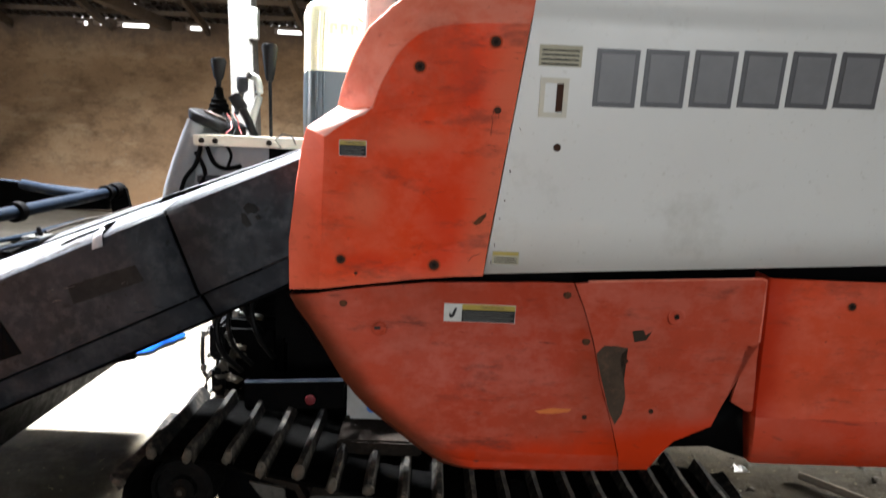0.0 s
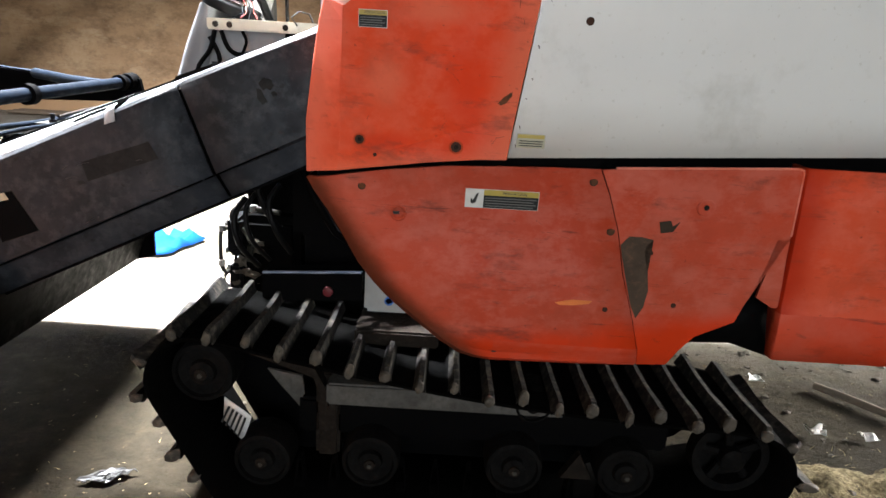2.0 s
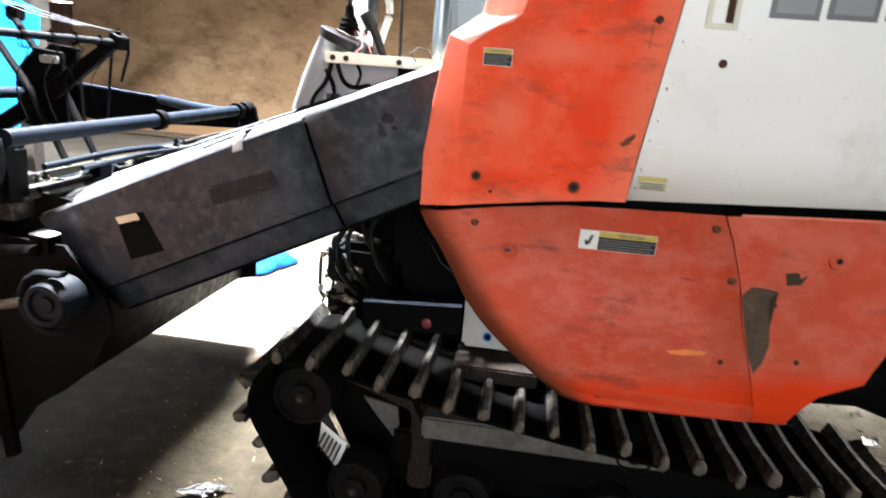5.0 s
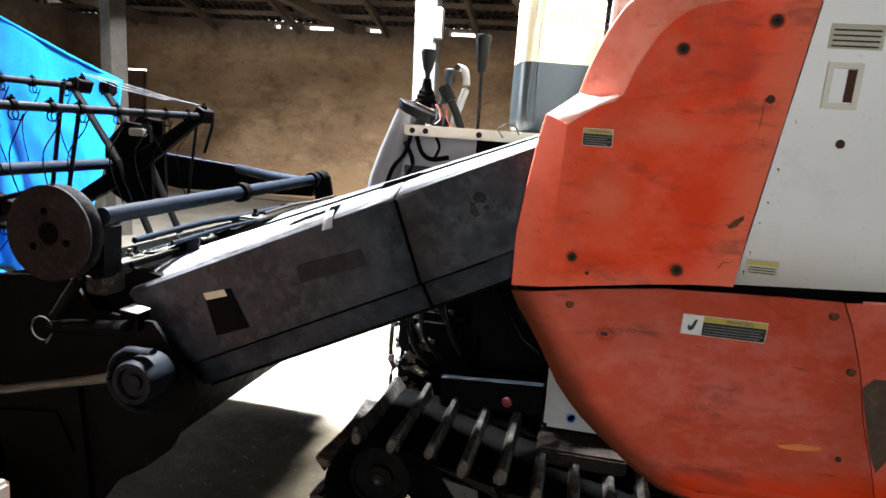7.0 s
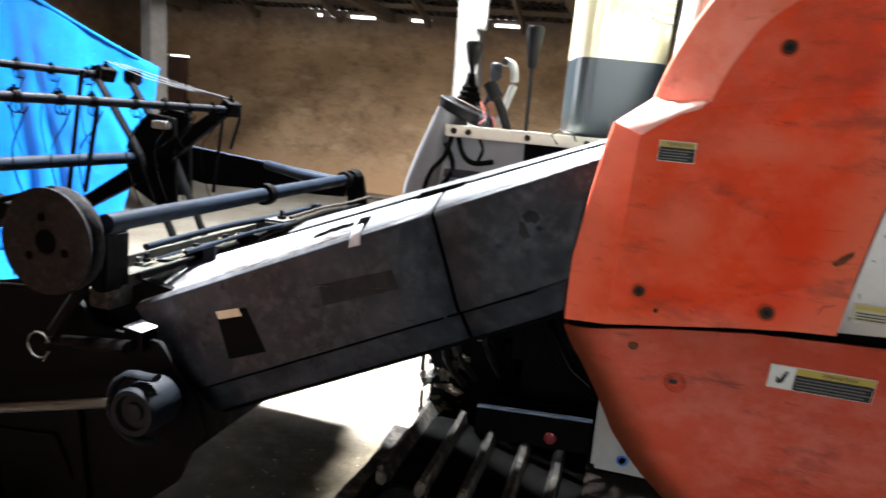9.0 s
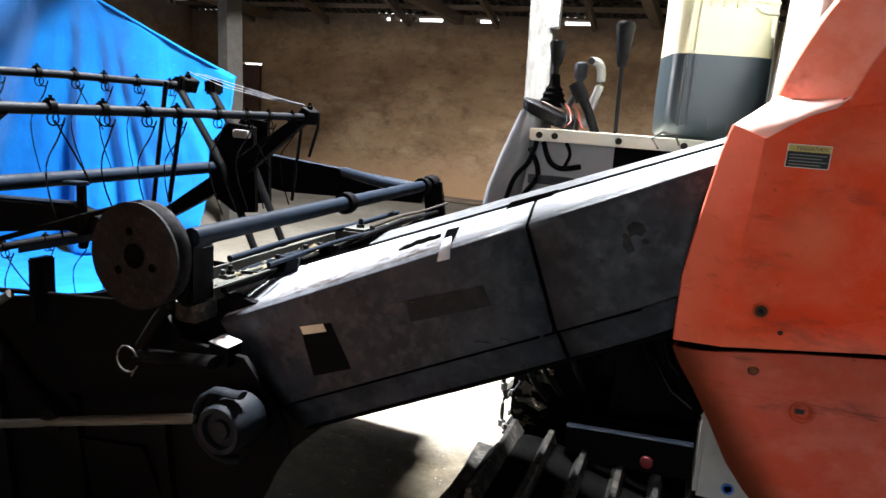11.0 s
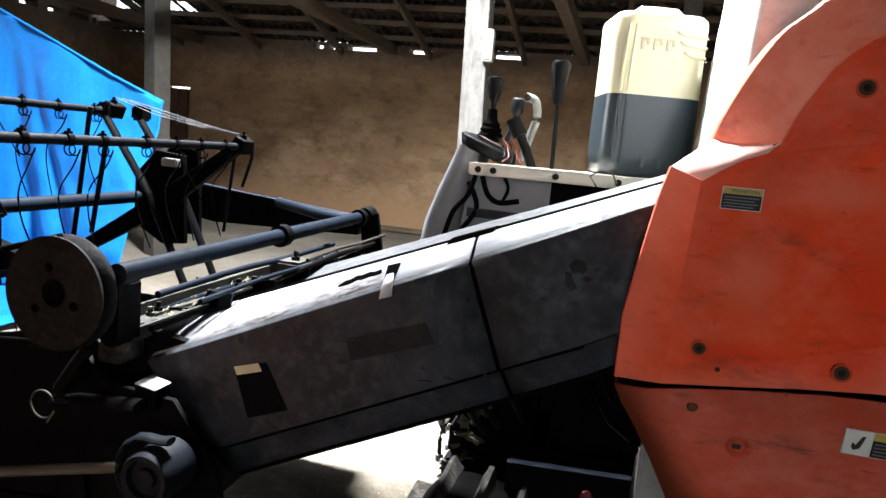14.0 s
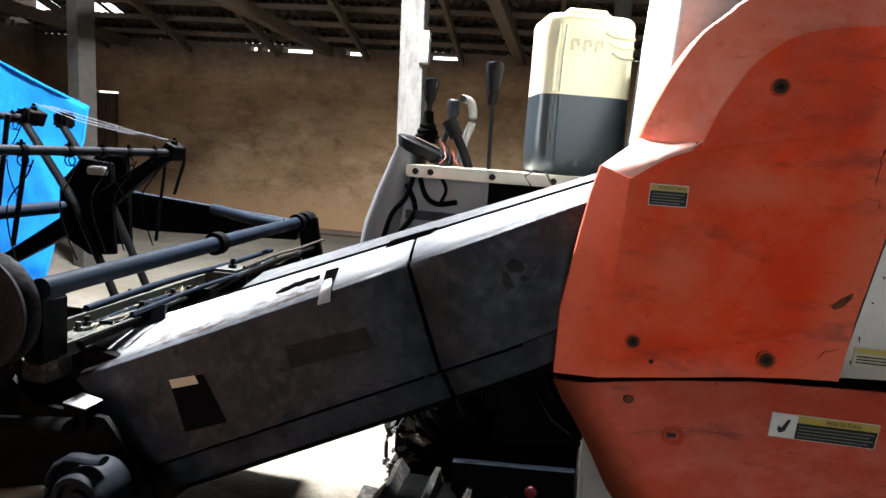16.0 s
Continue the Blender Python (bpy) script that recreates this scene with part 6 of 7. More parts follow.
    part("end_link", rod([(-1.588, 2.75, 1.335), (-1.592, 2.755, 1.29), (-1.61, 2.76, 1.24), (-1.625, 2.76, 1.19)], 0.0055, sides=8), DARKTUBE, r, "thin dark steel end wire")
    for k in range(3):
        o, e = 0.03 * k, 0.006 * (k % 3)
        part("tie_cord", rod([(-2.1 + o, 2.72, 1.448 - 0.5 * e), (-1.95 + o * 0.7, 2.73, 1.402 + e), (-1.77 + o * 0.4, 2.74, 1.372 + e * 0.6), (-1.635, 2.74, 1.358 + 0.002 * k)], 0.0011, sides=5), CORD, r, "thin white tie cord")
    part("tie_cord", rod([(-2.1, 1.62, 1.42), (-1.85, 1.61, 1.37), (-1.63, 1.61, 1.345)], 0.0012, sides=5), CORD, r, "thin white tie cord")
    for a, b in (((-1.954, 1.402), (-2.007, 1.012)), ((-1.896, 1.302), (-1.942, 1.028))):
        part("bar_stay", rod([(a[0], 2.45, a[1]), (b[0], 2.45, b[1])], 0.0075, sides=8), DARKTUBE, r, "straight dark steel stay rod")
    return r


reel()


# ---------------------------------------------------------------- operator's place
def operator_place():
    deck = part("operator_deck", box(-0.83, 0.2, 2.64, 3.5, 1.19, 1.215), STEEL, combine, "grey operator deck")
    part("deck_rail", box(-0.828, -0.2, 2.6, 2.63, 1.312, 1.345, bevel=0.004), BEIGE, combine, "dusty beige angle rail with dark bolts")
    part("rail_top", box(-0.828, -0.2, 2.6, 2.85, 1.338, 1.3455, bevel=0.002), BEIGE, combine, "dusty beige seat base edge")
    for x in (-0.80, -0.757, -0.585, -0.42):
        part("rail_bolt", lathe([(0.0095, 0), (0.0085, -0.006), (0, -0.007)], (x, 2.599, 1.328), "y", 12), DARKRUST, combine)
    part("seat_base", box(-0.60, -0.2, 2.66, 3.2, 1.0, 1.335), BLACK, combine, "dark seat base box")
    part("side_sheet", slab([(-0.83, 1.315), (-0.60, 1.315), (-0.60, 1.15), (-0.86, 1.08)], lambda a, b: 2.66, 0.01), GREYPLASTIC, combine, "grey lower side sheet")
    # curved grey column under the lever console
    bm = bmesh.new()
    rows = []
    for x, z, w, d in ((-1.0, 1.06, 0.13, 0.2), (-0.985, 1.16, 0.125, 0.21), (-0.952, 1.26, 0.108, 0.22), (-0.922, 1.335, 0.09, 0.23), (-0.897, 1.395, 0.072, 0.24)):
        ring = []
        for k in range(16):
            a = 2 * math.pi * k / 16
            ca, sa = math.cos(a), math.sin(a)
            ring.append((x + w / 2 + w / 2 * math.copysign(abs(ca) ** 0.55, ca), 2.71 + d / 2 + d / 2 * math.copysign(abs(sa) ** 0.55, sa), z))
        rows.append(ring)
    loft(rows, bm, True)
    bmesh.ops.holes_fill(bm, edges=bm.edges)
    c = part("lever_console", bm, GREYPLASTIC, combine, "curved grey plastic lever console")
    bm = bmesh.new()
    rows = []
    for grow, drop in ((-0.006, -0.034), (0.0, -0.03), (0.002, -0.004), (-0.001, 0.001), (-0.005, 0.003)):
        ring = []
        for k in range(24):
            a = 2 * math.pi * k / 24
            ca, sa = math.cos(a), math.sin(a)
            x, y = -0.822 + (0.072 + grow) * math.copysign(abs(ca) ** 0.5, ca), 2.85 + (0.15 + grow) * math.copysign(abs(sa) ** 0.5, sa)
            ring.append((x, y, 1.404 - 0.4 * (x + 0.822) + drop))
        rows.append(ring)
    loft(rows, bm, True)
    bmesh.ops.holes_fill(bm, edges=bm.edges)
    part("console_top", bm, DARKPLASTIC, c, "glossy black console top", smooth=60)
    part("console_plate", slab([(-0.85, 1.427), (-0.775, 1.397), (-0.775, 1.391), (-0.85, 1.421)], lambda a, b: 2.78, 0.08), RUST, c, "worn bare shift plate")
    # main joystick with rubber boot
    b = Vector((-0.83, 2.88, 1.412))
    prof = [(0.04, 0.0), (0.036, 0.012), (0.04, 0.02), (0.032, 0.03), (0.035, 0.038), (0.026, 0.048), (0.028, 0.055), (0.018, 0.066), (0.014, 0.1), (0.0, 0.1)]
    part("rubber_boot", lathe(prof, b, "z", 20), RUBBER, c, "ribbed black rubber boot")
    part("joystick", lathe([(0.008, 0.09), (0.009, 0.12), (0.017, 0.135), (0.024, 0.17), (0.028, 0.19), (0.022, 0.2), (0.0, 0.203)], b, "z", 20), DARKPLASTIC, c, "black joystick knob")
    part("gear_lever", rod([(-0.79, 2.95, 1.42), (-0.775, 2.95, 1.47), (-0.765, 2.95, 1.51)], 0.009, sides=8), STEEL, c)
    part("gear_knob", lathe([(0.012, 0), (0.02, 0.012), (0.021, 0.05), (0.014, 0.058), (0, 0.058)], (-0.765, 2.95, 1.5), "z", 16), STEEL, c, "grey gear knob")
    part("pale_lever", rod(eased([(-0.735, 2.92, 1.36), (-0.71, 2.92, 1.44), (-0.695, 2.92, 1.5), (-0.705, 2.92, 1.55), (-0.735, 2.92, 1.56)]), 0.013, sides=14), BOXWHITE, c, "curved pale lever with a dark hole")
    part("lever_hole", lathe([(0.011, 0), (0, -0.001)], (-0.728, 2.90, 1.558), "y", 12), BLACKINK, c)
    part("black_lever", rod([(-0.675, 2.78, 1.34), (-0.70, 2.78, 1.40), (-0.73, 2.78, 1.455)], 0.014, sides=10), DARKPLASTIC, c, "slanting black lever")
    part("lever_grip", rod([(-0.72, 2.78, 1.435), (-0.748, 2.78, 1.482)], 0.022, sides=12), DARKPLASTIC, c, "short black grip")
    part("long_lever", rod([(-0.614, 2.75, 1.34), (-0.618, 2.75, 1.53)], 0.006, sides=8), DARKPLASTIC, combine, "thin dark lever rod")
    part("long_lever_grip", lathe([(0.01, 0.02), (0.014, 0.03), (0.019, 0.06), (0.025, 0.11), (0.028, 0.132), (0.022, 0.143), (0, 0.145)], (-0.619, 2.75, 1.51), "z", 18), DARKPLASTIC, combine, "black tapered lever grip")
    rng = random.Random(2)
    for k in range(4):
        x = -0.78 + 0.012 * k
        part("wiring", rod([(x, 2.76, 1.42), (x + 0.02, 2.74, 1.40), (x + 0.03, 2.72, 1.37), (x + 0.015 * k, 2.7, 1.352)], 0.002, sides=6), REDWIRE if k % 2 else DARKTUBE, c, "loose thin wires")
    for k, pts in enumerate(([(-0.81, 2.62, 1.31), (-0.83, 2.63, 1.25), (-0.87, 2.64, 1.2), (-0.89, 2.64, 1.13)], [(-0.79, 2.62, 1.31), (-0.77, 2.62, 1.26), (-0.735, 2.62, 1.24), (-0.68, 2.62, 1.25)], [(-0.73, 2.64, 1.31), (-0.715, 2.63, 1.28), (-0.73, 2.63, 1.24)], [(-0.83, 2.63, 1.29), (-0.80, 2.63, 1.22), (-0.84, 2.63, 1.15)])):
        part("cable", rod(eased(pts), 0.0075 if k != 2 else 0.005, sides=8), BLACK, combine, "black cable loop")
    # below the deck: step plate, reflector, tank box, hoses
    part("step_plate", loft([[(-0.60, 2.35, 0.612), (-0.3, 2.35, 0.63), (-0.3, 2.45, 0.63), (-0.60, 2.45, 0.612)], [(-0.60, 2.35, 0.53), (-0.3, 2.35, 0.548), (-0.3, 2.45, 0.548), (-0.60, 2.45, 0.53)]], close=True), BLACK, combine)
    part("step_edge", rod([(-0.6, 2.36, 0.617), (-0.3, 2.36, 0.634)], 0.012, sides=6, flat=0.4), GREYBLUE, combine, "blue-grey step edge")
    part("reflector", lathe([(0.016, 0), (0.014, -0.008), (0, -0.01)], (-0.40, 2.34, 0.575), "y", 16), REDPART, combine, "small red reflector")
    part("coolant_box", box(-0.29, -0.08, 2.33, 2.5, 0.52, 0.74, bevel=0.01), BOXWHITE, combine, "white plastic reservoir with a blue mark")
    part("blue_mark", lathe([(0.014, 0), (0.014, -0.0015), (0.009, -0.0015), (0.009, 0)], (-0.215, 2.328, 0.56), "y", 16), BLUEINK, combine)
    part("track_guard", box(-0.30, -0.06, 2.2, 2.5, 0.47, 0.515, bevel=0.006), RUSTDUST, combine, "dusty track guard strip")
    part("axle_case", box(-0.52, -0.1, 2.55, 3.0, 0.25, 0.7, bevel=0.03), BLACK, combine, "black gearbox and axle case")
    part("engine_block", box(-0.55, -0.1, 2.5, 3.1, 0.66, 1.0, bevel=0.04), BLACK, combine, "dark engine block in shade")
    for k in range(4):
        part("hose", rod([(-0.5 + 0.05 * k, 2.36, 0.98), (-0.44 + 0.05 * k, 2.33, 0.86 - 0.03 * k), (-0.38 + 0.06 * k, 2.34, 0.76), (-0.3, 2.36, 0.70 + 0.02 * k)], 0.012, sides=8), BLACK, combine, "black rubber hose")


operator_place()


def hydraulics():
    """The gearbox with its pipes, bolts and clinging mud between the tracks."""
    rng = random.Random(31)
    v = part("gearbox", box(-0.83, -0.6, 2.86, 3.06, 0.2, 0.66, bevel=0.03), BLACK, combine, "greasy black gearbox with bolted covers and dried mud")
    for z0, z1, x0 in ((0.5, 0.645, -0.875), (0.36, 0.47, -0.87), (0.22, 0.34, -0.885)):
        cover = part("cover_plate", box(x0, -0.82, 2.87, 3.03, z0, z1, bevel=0.012), CASTGREY, v, "cast iron cover plate")
        for y in (2.885, 3.015):
            for z in (z0 + 0.018, z1 - 0.018):
                part("cover_bolt", lathe([(0.011, 0), (0.011, -0.009), (0.007, -0.011), (0, -0.011)], (x0 + 0.001, y, z), "x", 6), CHROME, cover)
        for k in range(3):
            z = z0 + (z1 - z0) * (k + 0.5) / 3
            part("cover_bolt", lathe([(0.01, 0), (0.01, -0.008), (0, -0.009)], (x0 + 0.03, 2.871, z), "y", 6), CASTGREY, cover)
    for pts, w in (([(-0.86, 2.9, 0.6), (-0.9, 2.9, 0.6), (-0.905, 2.89, 0.56), (-0.9, 2.88, 0.46), (-0.88, 2.88, 0.43)], 0.008), ([(-0.85, 2.86, 0.655), (-0.83, 2.84, 0.69), (-0.76, 2.83, 0.7), (-0.66, 2.82, 0.69)], 0.01), ([(-0.88, 2.96, 0.42), (-0.915, 2.96, 0.39), (-0.915, 2.96, 0.3)], 0.007), ([(-0.8, 2.84, 0.62), (-0.77, 2.82, 0.58), (-0.78, 2.83, 0.5)], 0.012)):
        part("oil_pipe", rod(eased(pts), w, sides=10), DULLROD, v, "dull greasy steel oil pipe")
    for x, y, z, w in ((-0.9, 2.9, 0.6, 0.014), (-0.9, 2.88, 0.47, 0.013), (-0.915, 2.96, 0.3, 0.015), (-0.76, 2.83, 0.7, 0.016)):
        part("pipe_nut", lathe([(w, -0.012), (w, 0.012), (w * 0.7, 0.013), (0, 0.013)], (x, y, z), "z", 6), CHROME, v)
    for k in range(22):
        t = (k + rng.random()) / 22
        x, z = -0.76 - 0.12 * t + rng.gauss(0, 0.022), 0.56 - 0.3 * t + rng.gauss(0, 0.012)
        y, w = 2.855 + rng.uniform(-0.015, 0.02), rng.uniform(0.008, 0.02)
        bm = bmesh.new()
        bmesh.ops.create_icosphere(bm, subdivisions=2, radius=w)
        for q in bm.verts:
            q.co = Vector((q.co.x * 1.4, q.co.y * 0.7, q.co.z * (0.4 + 0.3 * (k % 3)))) * (1 + 1.3 * noise.noise(q.co * 110 + Vector((k, 0, 0)))) + Vector((x, y, z))
        part("mud_lump", bm, MUD, v, smooth="flat")
    part("engine_mount", box(-0.82, -0.5, 2.95, 3.12, 0.6, 1.12, bevel=0.02), BLACK, combine, "dark greasy engine mount")
    for k in range(4):
        x, z = -0.76 + 0.04 * k, rng.uniform(0.7, 0.98)
        part("hose", rod(eased([(x, 2.74, z), (x - 0.03, 2.7, z - 0.06), (x - 0.02 + 0.03 * rng.random(), 2.7, z - 0.16), (x + 0.03, 2.78, z - 0.26)]), rng.uniform(0.006, 0.012), sides=8), DARKPLASTIC, v)
    part("mounting_bar", box(-0.53, -0.475, 2.69, 2.71, 0.4, 0.56, bevel=0.004), STRIPGREY, combine, "dusty grey flat mounting bar")


hydraulics()


# ---------------------------------------------------------------- loose things
def plastic(name, colour, trans):
    m, n, l, p = principled(name)
    c = ramp(n, l, noise_of(n, l, 6, 6), [(0.3, colour), (0.7, tuple(v * 0.85 for v in colour))])
    l.new(c, p.inputs["Base Color"])
    p.inputs["Roughness"].default_value = 0.35
    p.inputs["Subsurface Weight"].default_value = trans
    p.inputs["Subsurface Radius"].default_value = (0.05, 0.04, 0.02)
    return m


CANYELLOW = plastic("yellowed_clear_plastic", (0.74, 0.69, 0.46), 0.3)
CANBLUE = plastic("plastic_with_liquid_behind", (0.024, 0.038, 0.046), 0.1)
CANMARK = plastic("shaded_moulding", (0.5, 0.45, 0.27), 0.3)


def jerry_can():
    can = thing("jerry_can", "yellowed plastic jerry can half full of dark liquid", "jerry can", (-0.375, 2.8, 1.346))
    can.rotation_euler = (0, 0, radians(15))
    x0, x1, y0, y1, z0, zl, z1 = -0.508, -0.248, 2.69, 2.91, 1.346, 1.567, 1.765

    def shell(za, zb, top):
        bm = bmesh.new()
        rows = []
        def ring(z, k):
            r = 0.05
            pts = []
            for cx, cy, a0 in ((x1 - r, y1 - r, 0), (x0 + r, y1 - r, 90), (x0 + r, y0 + r, 180), (x1 - r, y0 + r, 270)):
                for i in range(9):
                    a = radians(a0 + 11.25 * i)
                    pts.append(((cx + r * math.cos(a) + 0.375) * k - 0.375, (cy + r * math.sin(a) - 2.795) * k + 2.795, z))
            return pts
        zs = [za + (zb - za) * i / 4 for i in range(5)]
        rows = [ring(z, 1.0 + 0.008 * math.sin(6 * (z - z0) / (z1 - z0))) for z in zs]
        if not top:
            rows = [ring(za, 0.9)] + [ring(za + 0.012, 0.985)] + rows[1:]
        else:
            rows = rows + [ring(zb + 0.012, 0.97), ring(zb + 0.02, 0.9)]
        loft(rows, bm, True)
        bmesh.ops.holes_fill(bm, edges=bm.edges)
        bmesh.ops.delete(bm, geom=[f for f in bm.faces if all(abs(v.co.z - zl) < 1e-4 for v in f.verts)], context="FACES_ONLY")
        return bm
    body = part("lower_body", shell(z0, zl, False), CANBLUE, can, "lower half darkened blue by liquid", smooth=True)
    up = part("upper_body", shell(zl, z1, True), CANYELLOW, can, "empty yellowed upper half", smooth=True)
    part("handle", rod([(-0.44, 2.8, 1.785), (-0.42, 2.8, 1.805), (-0.32, 2.8, 1.805), (-0.30, 2.8, 1.785)], 0.016, sides=10), CANYELLOW, can)
    part("cap", lathe([(0.03, 0), (0.03, 0.025), (0.026, 0.03), (0, 0.03)], (-0.36, 2.86, 1.775), "z", 20), CANYELLOW, can)
    for k in range(3):
        part("side_rib", rod(eased([(-0.345 + 0.012 * k, y0 - 0.001, 1.742 - 0.026 * k), (-0.325 + 0.012 * k, y0 - 0.001, 1.731 - 0.026 * k), (-0.262, y0 - 0.001, 1.727 - 0.026 * k)]), 0.005, sides=6), CANYELLOW, up)
        x = -0.437 + 0.034 * k
        bm = box(x, x + 0.021, y0 - 0.003, y0 + 0.003, 1.710, 1.717)
        box(x - 0.001, x + 0.007, y0 - 0.0026, y0 + 0.003, 1.686, 1.7105, bm)
        box(x + 0.015, x + 0.022, y0 - 0.0026, y0 + 0.003, 1.699, 1.7105, bm)
        part("moulded_mark", bm, CANMARK, up, "raised moulded mark")
    for k in range(2):
        x = -0.40 + 0.048 * k
        bm = box(x, x + 0.032, y0 - 0.003, y0 + 0.003, 1.4, 1.408)
        box(x, x + 0.01, y0 - 0.0026, y0 + 0.003, 1.374, 1.4005, bm)
        part("moulded_mark", bm, CANBLUE, body, "raised moulded mark")
    for x in (x0 + 0.03, x0 + 0.05):
        part("edge_groove", rod([(x, y0 + 0.001, 1.575), (x + 0.001, y0, 1.66), (x + 0.005, y0 + 0.001, 1.75)], 0.004, sides=8), CANYELLOW, up)
        part("edge_groove", rod([(x, y0 + 0.001, 1.38), (x, y0, 1.562)], 0.004, sides=8), CANBLUE, body)


jerry_can()


def tarp():
    """A blue sheet hung over a stored machine, falling in folds from a high point."""
    bm = bmesh.new()
    rows = []
    ridge = [(-9.5, 2.5), (-7.5, 2.6), (-5.6, 2.3), (-4.75, 1.95), (-4.16, 1.7), (-3.9, 1.6), (-3.71, 1.53)]
    n = 130
    for j in range(57):
        v = j / 56
        row = []
        for i in range(n + 1):
            u = i / n * (len(ridge) - 1)
            a = min(int(u), len(ridge) - 2)
            x = ridge[a][0] + (ridge[a + 1][0] - ridge[a][0]) * (u - a)
            zt = ridge[a][1] + (ridge[a + 1][1] - ridge[a][1]) * (u - a)
            q = (x + 5.35) / (0.45 + 1.1 * v)
            crease = sum(d * math.exp(-((q - c) / w) ** 2) for c, w, d in ((-1.55, 0.16, 0.1), (-0.7, 0.12, 0.12), (-0.32, 0.07, -0.06), (0.05, 0.09, 0.13), (0.28, 0.06, -0.07), (0.55, 0.1, 0.11), (0.86, 0.08, 0.08)))
            wave = v * (0.09 * math.sin(q * 2.6 + 0.9) + crease) + 0.03 * noise.noise((x * 2, v * 3, 1)) + 0.012 * noise.noise((x * 7, v * 11, 4))
            y = 5.1 - 0.3 * v + wave
            z = zt * (1 - v) + 0.03 * v
            row.append((x - 0.14 * v, y, z))
        rows.append(row)
    loft(rows, bm)
    spread = []
    for j in range(31):
        v = j / 30
        spread.append([(-6.8 + 3.0 * i / 60 - 0.5 * v, 4.85 - 1.45 * v, 0.022 + 0.05 * abs(noise.noise((i * 0.22, j * 0.3, 2))) + 0.05 * max(0, noise.noise((i * 0.06, j * 0.12, 9)))) for i in range(61)])
    t = thing("tarpaulin", "bright blue plastic tarpaulin hanging in folds over stored goods", "tarpaulin", (-5.5, 5.0, 0.0))
    part("sheet", bm, TARP, t, smooth=True, thick=0.004)
    part("trailing_sheet", loft(spread), TARP, t, "crumpled end of the sheet spread on the floor", smooth=True, thick=0.003)
    part("top_hem", rod([(x, 5.1, z) for x, z in ridge], 0.012, sides=6), TARP, t, "rolled hem along the top edge")
    part("side_hem", rod(rows[0][-1:] + [r[-1] for r in rows[8::12]], 0.01, sides=6), TARP, t, "rolled hem down the free edge")


tarp()


def clutter():
    rng = random.Random(14)
    # scrap of blue sheet on the floor
    bm = bmesh.new()
    loft([[(-2.16 + 0.045 * i + 0.015 * j + 0.03 * rng.random(), 4.35 + 0.06 * j + 0.03 * rng.random(), 0.012 + 0.09 * rng.random() * (0 < i < 9) * (0 < j < 7)) for i in range(10)] for j in range(8)], bm)
    solid("plastic_scrap", bm, SCRAPBLUE, "crumpled scrap of blue plastic sheet on the floor", "plastic scrap", thick=0.003)
    # foil
    bm = bmesh.new()
    loft([[(-1.11 + 0.011 * i + 0.01 * rng.random() + 0.009 * j, 2.14 + 0.01 * j + 0.01 * rng.random(), 0.002 + 0.013 * rng.random()) for i in range(9)] for j in range(8)], bm)
    solid("foil_litter", bm, FOIL, "crumpled silver foil wrapper lying on the dirty floor", "litter", thick=0.002, smooth="flat")
    # timber pole
    solid("timber_pole", rod([(1.55, 3.075, 0.012), (1.62, 2.99, 0.014), (1.69, 2.9, 0.013), (2.1, 2.4, 0.014)], 0.016, sides=10), POLEWOOD, "rough timber pole lying on the dusty floor", "pole")
    # near orange post and the white card below it
    bm = loft([[(x + a, y, z) for a, y in ((-0.10, 1.2), (0.0, 1.19), (0.0, 1.3), (-0.10, 1.31))] for x, z in ((-1.262, 0.0), (-1.266, 0.6), (-1.272, 1.3), (-1.278, 2.0))], close=True)
    bmesh.ops.holes_fill(bm, edges=bm.edges)
    post_ob = solid("orange_post", bm, POSTPAINT, "orange-painted steel post with flaking grey patches", "post", bevel=0.008)
    for y, z, w, h in ((1.289, 1.346, 0.009, 0.018), (1.257, 1.267, 0.01, 0.022), (1.244, 0.977, 0.014, 0.03), (1.29, 0.982, 0.007, 0.018), (1.284, 0.876, 0.003, 0.007), (1.278, 0.8, 0.004, 0.01), (1.25, 1.105, 0.004, 0.01)):
        bm = bmesh.new()
        edge = [(y + w * math.cos(k * math.pi / 6) * rng.uniform(0.55, 1.3), z + h * math.sin(k * math.pi / 6) * rng.uniform(0.55, 1.3)) for k in range(12)]
        loft([[(-1.2625 - 0.0076 * b + o, a, b) for a, b in edge] for o in (0.0, 0.0012)], bm, True)
        bmesh.ops.holes_fill(bm, edges=bm.edges)
        part("flaked_patch", bm, PRIMER, post_ob, "patch of bare grey-green primer", smooth="flat")
    t = loft([[(-0.641, 2.1, 0.335), (-0.564, 2.09, 0.287)], [(-0.65, 2.12, 0.29), (-0.58, 2.11, 0.24)], [(-0.657, 2.13, 0.25), (-0.60, 2.12, 0.19)]])
    tag = thing("paper_tag", "torn white printed card stuck inside the crawler track", "card", (-0.62, 2.1, 0.2))
    part("card", t, PAPER, tag, thick=0.002)
    for k in range(5):
        part("print_bar", slab([(-0.628 + 0.011 * k, 0.315 - 0.008 * k), (-0.622 + 0.011 * k, 0.311 - 0.008 * k), (-0.645 + 0.011 * k, 0.262 - 0.011 * k), (-0.65 + 0.011 * k, 0.265 - 0.011 * k)], lambda a, b: 2.09, 0.001), LABELGREY, tag)
    solid("white_board", box(-1.61, -1.42, 1.45, 1.655, 0.0, 0.5, bevel=0.01), PAPER, "white plastic crate standing on the floor beside the header", "crate")
    # wall door and box on the pillar
    d = thing("door_1", "narrow dark reddish wooden door in the far wall", "door", (-8.4, 11.66, 0), kind="structure")
    part("door_leaf", box(-8.85, -8.15, 11.64, 11.69, 0.0, 2.04, bevel=0.005), DOORWOOD, d)
